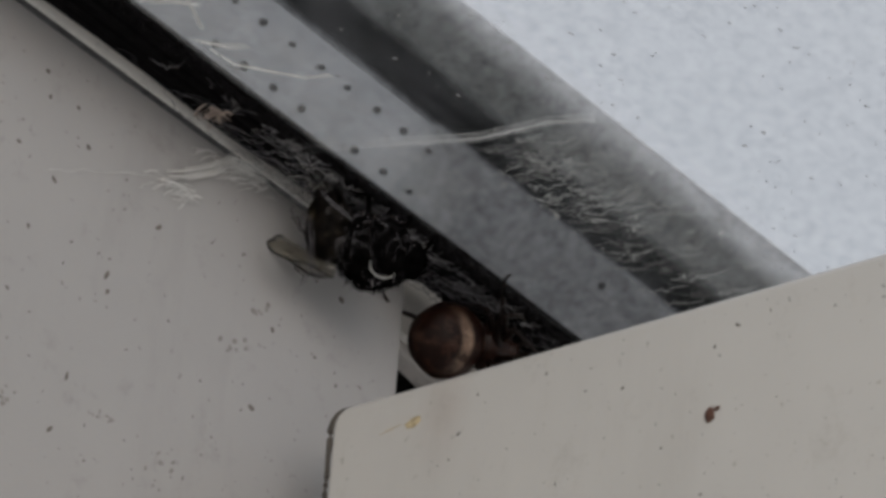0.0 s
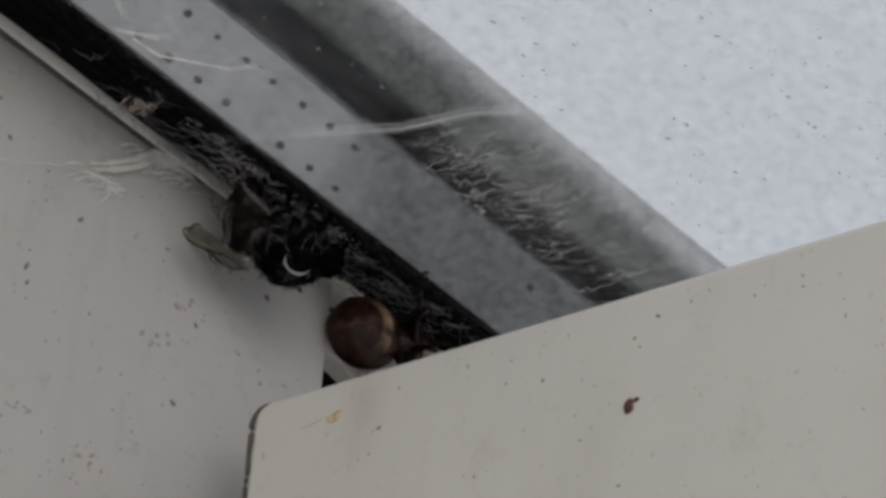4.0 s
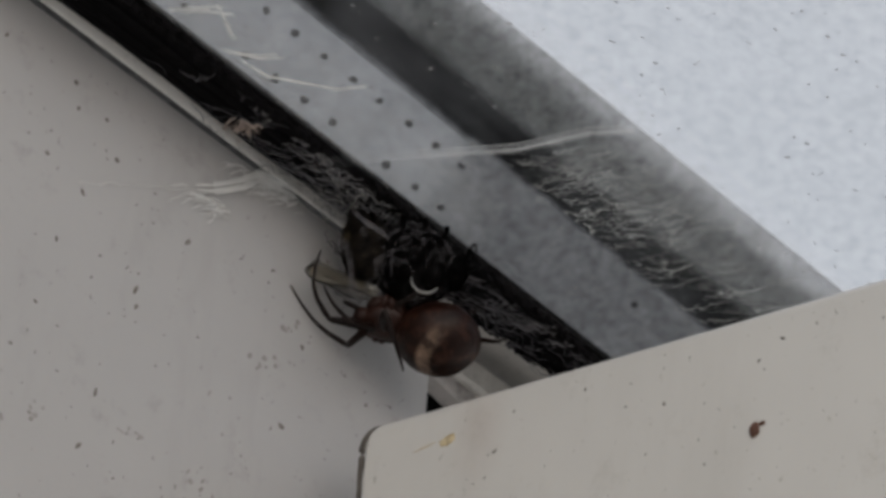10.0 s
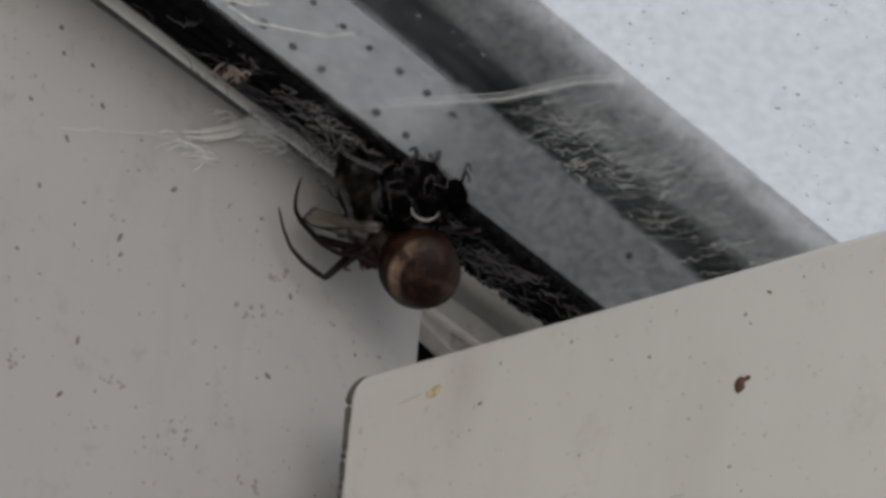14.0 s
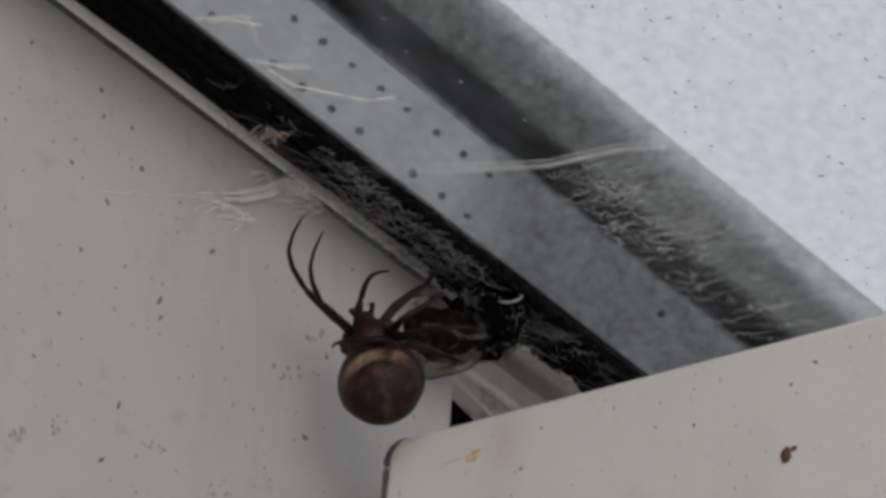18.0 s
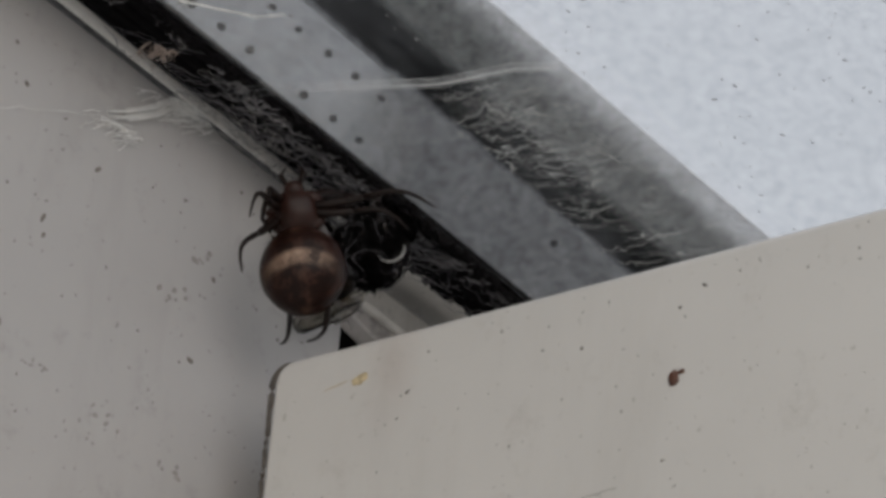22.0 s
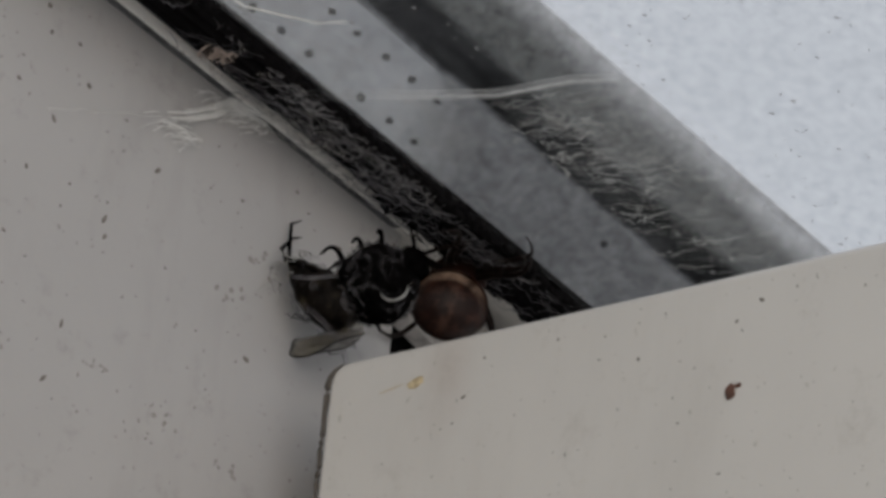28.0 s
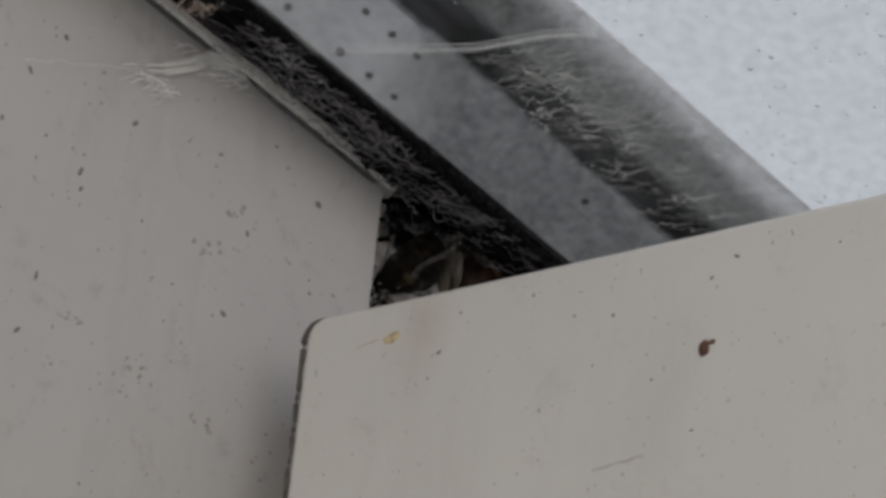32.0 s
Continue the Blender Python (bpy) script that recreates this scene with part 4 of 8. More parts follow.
    for i in range(nu + 1):
        row = []
        for j in range(nv + 1):
            t, q = i / nu, j / nv
            u = 5.2 - 34 * t
            v = 12 + (49.3 - 12) * q
            row.append(bm.verts.new(G(u + 0.8 * noise.noise(Vector((q * 4, t * 3, 0))), v, -0.35 - 0.9 * math.sin(q * math.pi) * (0.6 + 0.4 * noise.noise(Vector((t * 5, q * 3, 4)))))))
        grid.append(row)
    for i in range(nu):
        for j in range(nv):
            bm.faces.new((grid[i][j], grid[i + 1][j], grid[i + 1][j + 1], grid[i][j + 1]))
    part("sheet", bm, m, top, "thin dusty veil of silk", True)
    m, nt, p = nodes_of("milky_web_film")
    p.inputs["Base Color"].default_value = (0.90, 0.915, 0.93, 1)
    p.inputs["Roughness"].default_value = 0.9
    f = noise_fac(nt, 210.0, 8.0, 0.8)
    sep = nt.nodes.new("ShaderNodeSeparateXYZ")
    link(nt, coords(nt), sep.inputs[0])
    edge = nt.nodes.new("ShaderNodeMath")
    edge.operation = "MULTIPLY_ADD"
    edge.inputs[1].default_value = -0.568
    link(nt, sep.outputs[1], edge.inputs[0])
    link(nt, sep.outputs[0], edge.inputs[2])
    thick = nt.nodes.new("ShaderNodeMapRange")              # thin at the torn lower edge
    link(nt, edge.outputs[0], thick.inputs[0])
    thick.inputs[1].default_value, thick.inputs[2].default_value = -0.0175, -0.007
    thick.inputs[3].default_value, thick.inputs[4].default_value = 0.3, 1.0
    fade = nt.nodes.new("ShaderNodeMapRange")               # and towards the dark strip
    link(nt, sep.outputs[1], fade.inputs[0])
    fade.inputs[1].default_value, fade.inputs[2].default_value = 0.0222, 0.0288
    fade.inputs[3].default_value, fade.inputs[4].default_value = 1.0, 0.0
    veil_a = mix(nt, 1.0, ramp(nt, f, [(0.36, (0.06, 0.06, 0.06)), (0.7, (0.30, 0.30, 0.30))]), thick.outputs[0], "MULTIPLY")
    link(nt, mix(nt, 1.0, veil_a, fade.outputs[0], "MULTIPLY"), p.inputs["Alpha"])
    bm = bmesh.new()
    grid = []
    for i in range(25):
        row = []
        for j in range(9):
            q = j / 8
            v = 11.6 + 17.5 * q
            low = -9.7 + 7.9 * (v - 13.4) / 13.9
            u = low + (62 - low) * i / 24 + (2.2 * noise.noise(Vector((q * 7, 1, 3))) if i == 0 else 0)
            row.append(bm.verts.new(G(u, v, -0.25 - 0.3 * math.sin(q * math.pi))))
        grid.append(row)
    for i in range(24):
        for j in range(8):
            bm.faces.new((grid[i][j], grid[i + 1][j], grid[i + 1][j + 1], grid[i][j + 1]))
    part("sheet", bm, m, top, "milky veil of old silk over the spacer", True)


web()


# ---------------- dirt ----------------
def smudge(bm, place, normal, size, rng):
    q = Vector(normal).to_track_quat("Z", "Y").to_matrix() @ Euler((0, 0, rng.uniform(0, 6.28))).to_matrix()
    blob(bm, place, (size * rng.uniform(0.7, 1.5) * MM, size * rng.uniform(0.45, 0.9) * MM, 0.05 * MM), q, 1, 0.5, rng.uniform(0, 50))


def dirt():
    rng = random.Random(8)
    marks = ((36.9, 24.4), (33.1, 24.9), (37.7, 27.1), (40.0, 17.6), (31.0, 21.1), (34.8, 15.5), (20.2, 16.4), (38.6, 1.5), (29.6, -4.7), (30.8, -11.0),
             (4.2, 1.5), (7.7, 18.6), (47.2, 27.8), (37.2, 9.1), (25.9, 6.4), (26.3, 8.2), (2.3, 11.6), (36.8, -20.7), (-8.1, 8.9), (-7.7, 19.5))
    dark, pale = bmesh.new(), bmesh.new()
    for x, z in marks:
        smudge(dark, W(x, 0.02, z), (0, 1, 0), rng.uniform(0.3, 0.48), rng)
    for x, z in ((24.4, -7.4), (40.8, -12.2), (7.7, 7.6), (4.2, 13.1), (14.7, -9.4), (36.6, -9.5), (4.1, -11.1)):
        for k in range(7):
            smudge(pale, W(x + rng.gauss(0, 0.9), 0.02, z + rng.gauss(0, 0.6)), (0, 1, 0), rng.uniform(0.2, 0.45), rng)
    for k in range(380):
        smudge(pale if rng.random() < 0.8 else dark, W(rng.uniform(-16, 62), 0.02, rng.uniform(-30, 30)), (0, 1, 0), rng.uniform(0.06, 0.24), rng)
    tagged(part("wall_specks", dark, M_DIRT), "dark fly specks and dirt on the wall panel", "dirt", kind="stuff")
    tagged(part("wall_smudges", pale, M_DIRTPALE), "grey-brown smudges on the wall panel", "dirt", kind="stuff")
    dark, pale = bmesh.new(), bmesh.new()
    for y, z in ((26.7, -6.4), (25.6, -9.0), (40.0, -14.9), (52.9, -14.2), (57.7, -20.0), (29.0, -2.6), (38.1, -2.6), (43.8, -3.5), (47.9, -6.7), (61.6, -3.6), (65.4, -3.1), (58.9, -5.2), (72.6, -4.6)):
        smudge(dark, W(0.02, y, z), (1, 0, 0), rng.uniform(0.16, 0.3), rng)
    for k in range(170):
        smudge(pale, W(0.02, rng.uniform(9, 92), rng.uniform(-32, -1.2)), (1, 0, 0), rng.uniform(0.06, 0.18), rng)
    for k in range(30):
        t = k / 29
        smudge(pale, W(0.02, 46.9 + 5.7 * t, -22.1 + 0.5 * t + rng.gauss(0, 0.06)), (1, 0, 0), 0.09, rng)
    tagged(part("front_specks", dark, M_DIRT), "dark fly specks on the cream frame member", "dirt", kind="stuff")
    tagged(part("front_smudges", pale, M_DIRTPALE), "faint smudges on the cream frame member", "dirt", kind="stuff")
    dark = bmesh.new()
    for u, v in ((-0.3, 63.9), (26.0, 71.2), (19.7, 55.9), (25.0, 62.6), (28.9, 63.9), (24.0, 74.0), (12.0, 76.4), (28.4, 56.4), (-2.0, 60.4)):
        smudge(dark, G(u, v, -0.02), GN, 0.33, rng)
    for k in range(900):
        smudge(dark, G(rng.uniform(-45, 70), rng.uniform(50, 112), -0.02), GN, rng.choice((0.08, 0.1, 0.13, 0.16, 0.24)), rng)
    for k in range(190):
        smudge(dark, G(rng.uniform(-50, 60), rng.uniform(12, 50), -0.02), GN, rng.choice((0.08, 0.12, 0.2, 0.28)), rng)
    tagged(part("glass_specks", dark, M_SPECK), "grey dirt specks on the roof glass", "dirt", kind="stuff")
    bm = bmesh.new()
    blob(bm, W(0.1, 58.6, -12.2), (0.25 * MM, 0.6 * MM, 0.8 * MM), None, 2, 0.15, 3)
    blob(bm, W(0.05, 59.4, -11.7), (0.08 * MM, 0.38 * MM, 0.26 * MM), None, 2, 0.4, 9)
    tagged(part("dropping", bm, M_DROP), "small dark brown dropping stuck on the cream frame", "dropping")
    bm = bmesh.new()
    blob(bm, W(0.02, 20.2, -3.6), (0.05 * MM, 1.1 * MM, 0.55 * MM), Euler((radians(12), 0, 0)).to_matrix(), 2, 0.5, 4)
    blob(bm, W(0.02, 17.0, -3.6), (0.03 * MM, 1.6 * MM, 0.08 * MM), Euler((radians(8), 0, 0)).to_matrix(), 2, 0.5, 6)
    tagged(part("stain", bm, M_STAIN), "dried ochre smear on the cream frame", "stain")


dirt()

spider, LEGS = spider_thing()
prey = prey_thing()


def motions():
    # spider rows begin
    walk(spider, [
        (0, pose(-0.02326, 0.00300, 2.21973, 117.1, -6.7, 158.4)),
        (0.5, pose(-0.02228, 0.00300, 2.22048, 117.6, -7.7, 158.3)),
        (1, pose(-0.02145, 0.00300, 2.21951, 117.5, -7.9, 158.2)),
        (1.5, pose(-0.02115, 0.00300, 2.21860, 118.2, -8.0, 157.2)),
        (2, pose(-0.02067, 0.00300, 2.21898, 118.4, -8.1, 157.9)),
        (2.5, pose(-0.02052, 0.00300, 2.21937, 118.3, -7.7, 157.8)),
        (3, pose(-0.02377, 0.00300, 2.22233, 118.2, -7.4, 157.3)),
        (3.5, pose(-0.02164, 0.00300, 2.21987, 118.0, -7.3, 157.4)),
        (4, pose(-0.02151, 0.00300, 2.22006, 79.2, -14.7, 166.9)),
        (4.5, pose(-0.02137, 0.00300, 2.22026, 20.8, -23.9, 176.8)),
        (5, pose(-0.02123, 0.00300, 2.22045, -29.2, -31.5, -176.4)),
        (5.5, pose(-0.02074, 0.00269, 2.22074, -78.8, -35.7, -169.7)),
        (6, pose(-0.01928, 0.00438, 2.21877, -93.4, -40.5, -139.3)),
        (6.5, pose(-0.01696, 0.00581, 2.21694, -124.5, -35.4, -87.4)),
        (7, pose(-0.01559, 0.00950, 2.21402, -124.7, -27.5, -49.0)),
        (7.5, pose(-0.01497, 0.00950, 2.21476, -138.4, -20.5, -41.1)),
        (8, pose(-0.01231, 0.00950, 2.21313, -150.6, -20.6, -34.8)),
        (8.5, pose(-0.00971, 0.00950, 2.21279, -154.2, -18.0, -36.3)),
        (9, pose(-0.01027, 0.00950, 2.21431, -154.8, -12.2, -40.0)),
        (9.5, pose(-0.00925, 0.00950, 2.21416, -155.0, -8.6, -41.8)),
        (10, pose(-0.00784, 0.00950, 2.21440, -156.1, -9.3, -41.4)),
        (10.5, pose(-0.00933, 0.00950, 2.21574, -156.6, -11.3, -40.1)),
        (11, pose(-0.00957, 0.00950, 2.21722, -156.6, -9.4, -41.0)),
        (11.5, pose(-0.00916, 0.00950, 2.21568, -157.6, -13.7, -38.7)),
        (12, pose(-0.00911, 0.00950, 2.21606, -156.9, -9.1, -41.2)),
        (13, pose(-0.00779, 0.00950, 2.21612, -157.1, -18.0, -42.0)),
        (13.5, pose(-0.00685, 0.00950, 2.21598, -145.6, -19.1, -47.0)),
        (14, pose(-0.00624, 0.00950, 2.21640, -130.8, -28.6, -54.8)),
        (14.5, pose(-0.00284, 0.00900, 2.21486, -100.1, -57.5, -53.8)),
        (15, pose(-0.00046, 0.00950, 2.21463, -66.0, -64.3, -86.0)),
        (15.5, pose(0.00040, 0.01000, 2.21411, -61.1, -67.2, -88.7)),
        (17.5, pose(0.00944, 0.01000, 2.21663, 160.2, -76.8, 65.7)),
        (18, pose(0.00608, 0.01200, 2.20474, -64.4, -69.3, -83.5)),
        (18.5, pose(0.00611, 0.01600, 2.20139, -64.1, -75.3, -80.9)),
        (19, pose(0.00428, 0.01600, 2.20160, -50.3, -80.5, -90.7)),
        (19.5, pose(0.00527, 0.01808, 2.20065, -9.4, -83.3, -128.6)),
        (20, pose(0.00611, 0.02024, 2.20023, 31.6, -79.0, -165.4)),
        (20.5, pose(0.00565, 0.02013, 2.20098, 38.6, -78.2, -171.1)),
        (21, pose(0.00578, 0.01900, 2.20290, 50.9, -80.0, 175.8)),
        (21.5, pose(0.00135, 0.01400, 2.20852, -146.1, -78.0, 5.5)),
        (22, pose(0.00150, 0.01200, 2.21063, -149.7, -68.5, 7.5)),
        (22.5, pose(0.00443, 0.01800, 2.20252, -121.6, -77.5, -21.4)),
        (23, pose(0.00589, 0.02200, 2.20009, -48.2, -75.0, -95.9)),
        (23.5, pose(0.00497, 0.02200, 2.19901, -4.2, -71.9, -133.9)),
        (24, pose(0.00511, 0.02200, 2.19756, 41.2, -61.2, -166.6)),
        (24.5, pose(0.00411, 0.02300, 2.19958, 52.3, -59.9, -173.5)),
        (24.8, pose(0.00460, 0.02100, 2.20377, 51.6, -61.9, -174.4)),
        (25.1, pose(0.00312, 0.01850, 2.20742, 51.7, -61.8, -174.4)),
        (25.5, pose(-0.00441, 0.01400, 2.21011, 51.4, -61.8, -174.2)),
        (26, pose(-0.01486, 0.00800, 2.21455, 51.0, -61.8, -173.9)),
        (26.5, pose(-0.01859, 0.00400, 2.21678, 42.0, -62.6, -167.1)),
        (27, pose(-0.02251, 0.00400, 2.21920, 30.9, -64.5, -160.2)),
        (27.5, pose(-0.02242, 0.00400, 2.21856, 29.2, -65.0, -159.4)),
        (28, pose(-0.02246, 0.00400, 2.21850, 29.3, -64.9, -159.4)),
        (28.5, pose(-0.02284, 0.00400, 2.21908, 29.7, -65.1, -160.4)),
        (29, pose(-0.02264, 0.00400, 2.21918, 30.4, -64.1, -160.1)),
        (29.5, pose(-0.02299, 0.00400, 2.21933, 33.5, -64.4, -162.7)),
        (30, pose(-0.02550, 0.00400, 2.21989, 38.9, -63.0, -166.7)),
        (30.5, pose(-0.02647, 0.00300, 2.22113, 54.2, -63.1, -178.6)),
        (30.6, pose(-0.02824, 0.00300, 2.22162, 50.0, -63.8, -175.4)),
        (30.8, pose(-0.03399, 0.00000, 2.22330, 57.8, -64.3, 177.4)),
        (31, pose(-0.03862, -0.00200, 2.22563, 67.7, -61.8, 169.9)),
        (31.3, pose(-0.03910, -0.00200, 2.22516, 77.7, -54.5, 165.8)),
        (31.6, pose(-0.03784, -0.00200, 2.22402, 81.7, -50.7, 165.0)),
        (32, pose(-0.03773, -0.00200, 2.22378, 85.1, -46.8, 164.4)),
    ])
    # spider rows end
    # prey rows begin
    walk(prey, [
        (0, pose(-0.00078, 0.00750, 2.22167, -171.4, 15.6, 141.9)),
        (0.5, pose(-0.00063, 0.00750, 2.22206, -170.8, 14.7, 142.1)),
        (1, pose(-0.00019, 0.00750, 2.22155, -170.8, 14.4, 142.0)),
        (1.5, pose(-0.00034, 0.00750, 2.22176, -170.0, 14.5, 141.2)),
        (2, pose(-0.00008, 0.00750, 2.22175, -169.9, 14.6, 142.0)),
        (2.5, pose(-0.00007, 0.00750, 2.22198, -170.1, 14.9, 141.9)),
        (3, pose(-0.00060, 0.00750, 2.22214, -170.2, 15.0, 141.3)),
        (3.5, pose(-0.00018, 0.00750, 2.22199, -170.2, 16.9, 142.3)),
        (5.5, pose(0.00126, 0.00750, 2.21992, -169.2, 20.6, 144.7)),
        (6, pose(0.00097, 0.00750, 2.21996, -169.2, 20.4, 145.1)),
        (6.5, pose(0.00146, 0.00750, 2.21974, -170.2, 17.7, 144.5)),
        (7, pose(0.00128, 0.00750, 2.21981, -170.0, 18.0, 144.0)),
        (7.5, pose(0.00109, 0.00750, 2.21975, -170.1, 18.0, 143.6)),
        (8, pose(0.00027, 0.00750, 2.21995, -170.1, 17.2, 143.1)),
        (8.5, pose(0.00025, 0.00750, 2.21993, -170.3, 15.4, 142.2)),
        (9, pose(-0.00055, 0.00750, 2.22084, -170.6, 13.9, 141.0)),
        (9.5, pose(-0.00060, 0.00750, 2.22091, -171.1, 12.1, 140.2)),
        (10, pose(-0.00193, 0.00750, 2.22196, -171.1, 10.1, 139.1)),
        (10.5, pose(-0.00308, 0.00750, 2.22278, -171.9, 9.6, 139.0)),
        (11, pose(-0.00270, 0.00750, 2.22343, -171.7, 8.5, 138.5)),
        (11.5, pose(-0.00204, 0.00825, 2.22317, -171.8, 6.6, 137.4)),
        (12, pose(-0.00195, 0.00850, 2.22332, -172.7, 4.6, 136.5)),
        (12.5, pose(-0.00189, 0.00800, 2.22343, -172.7, 4.4, 136.4)),
        (13, pose(-0.00131, 0.00875, 2.22312, -172.7, 2.4, 135.5)),
        (13.5, pose(-0.00127, 0.00850, 2.22331, -172.7, 0.4, 134.7)),
        (14, pose(-0.00176, 0.00850, 2.22328, -172.8, 0.7, 134.6)),
        (14.5, pose(-0.00465, 0.00750, 2.22272, -170.9, 4.4, 146.9)),
        (15, pose(-0.00542, 0.00725, 2.22315, -169.9, 8.7, 149.3)),
        (15.5, pose(-0.00516, 0.00725, 2.22291, -168.2, 12.8, 151.9)),
        (17.5, pose(-0.00332, 0.00450, 2.22346, -179.2, 3.4, 158.6)),
        (18, pose(-0.01346, 0.00500, 2.22005, 134.7, -33.7, 153.0)),
        (18.5, pose(-0.01198, 0.00600, 2.22016, 118.7, -50.8, 147.0)),
        (19, pose(-0.01133, 0.00600, 2.21917, 128.1, -51.0, 147.6)),
        (19.5, pose(-0.00762, 0.00700, 2.21541, 154.5, -45.6, 141.4)),
        (20, pose(-0.00538, 0.00700, 2.21513, 169.4, -40.0, 136.7)),
        (20.5, pose(-0.00883, 0.00700, 2.21631, 169.4, -40.2, 136.9)),
        (21, pose(-0.00885, 0.00700, 2.21590, -173.3, -35.7, 124.6)),
        (21.5, pose(-0.01094, 0.00600, 2.21745, -173.4, -36.0, 124.6)),
        (22, pose(-0.01103, 0.00600, 2.21761, -174.0, -35.5, 124.5)),
        (22.5, pose(-0.00913, 0.00700, 2.21278, -173.5, -40.1, 122.2)),
        (23, pose(-0.01078, 0.00700, 2.21223, -174.0, -40.4, 122.9)),
        (23.5, pose(-0.01135, 0.00700, 2.21372, -173.7, -40.5, 123.1)),
        (24, pose(-0.00981, 0.00700, 2.21357, -171.6, -33.6, 119.2)),
        (24.5, pose(-0.00553, 0.00700, 2.21299, -170.7, -27.5, 118.3)),
        (26.5, pose(-0.00403, 0.00700, 2.21202, -171.8, -25.1, 119.9)),
        (27, pose(-0.00551, 0.00700, 2.21273, -171.6, -25.0, 119.1)),
        (27.5, pose(-0.00360, 0.00700, 2.21055, -171.3, -24.8, 118.7)),
        (28, pose(-0.00311, 0.00700, 2.21049, -171.4, -24.8, 118.8)),
        (28.5, pose(-0.00333, 0.00700, 2.21077, -171.2, -24.6, 118.1)),
        (29, pose(-0.00325, 0.00700, 2.21067, -171.0, -24.7, 118.4)),
        (29.5, pose(-0.00359, 0.00700, 2.21100, -171.2, -24.6, 118.4)),
        (30, pose(-0.00368, 0.00700, 2.21091, -171.0, -26.3, 117.0)),
        (30.5, pose(-0.00647, 0.00700, 2.21295, -169.8, -30.2, 115.2)),
        (30.6, pose(-0.01149, 0.00650, 2.21465, 163.7, -59.3, 137.7)),
        (30.8, pose(-0.01527, 0.00600, 2.21793, 107.6, -70.4, -177.2)),
        (31, pose(-0.01909, 0.00400, 2.21910, 86.8, -73.9, -160.9)),
        (31.2, pose(-0.02118, 0.00250, 2.21973, 87.2, -78.2, -162.5)),
        (31.4, pose(-0.02249, 0.00100, 2.22073, 80.7, -85.1, -158.0)),
        (31.7, pose(-0.02419, 0.00000, 2.22208, -8.1, -87.9, -71.0)),
        (32, pose(-0.02624, -0.00100, 2.22291, -46.4, -86.1, -33.6)),
    ])
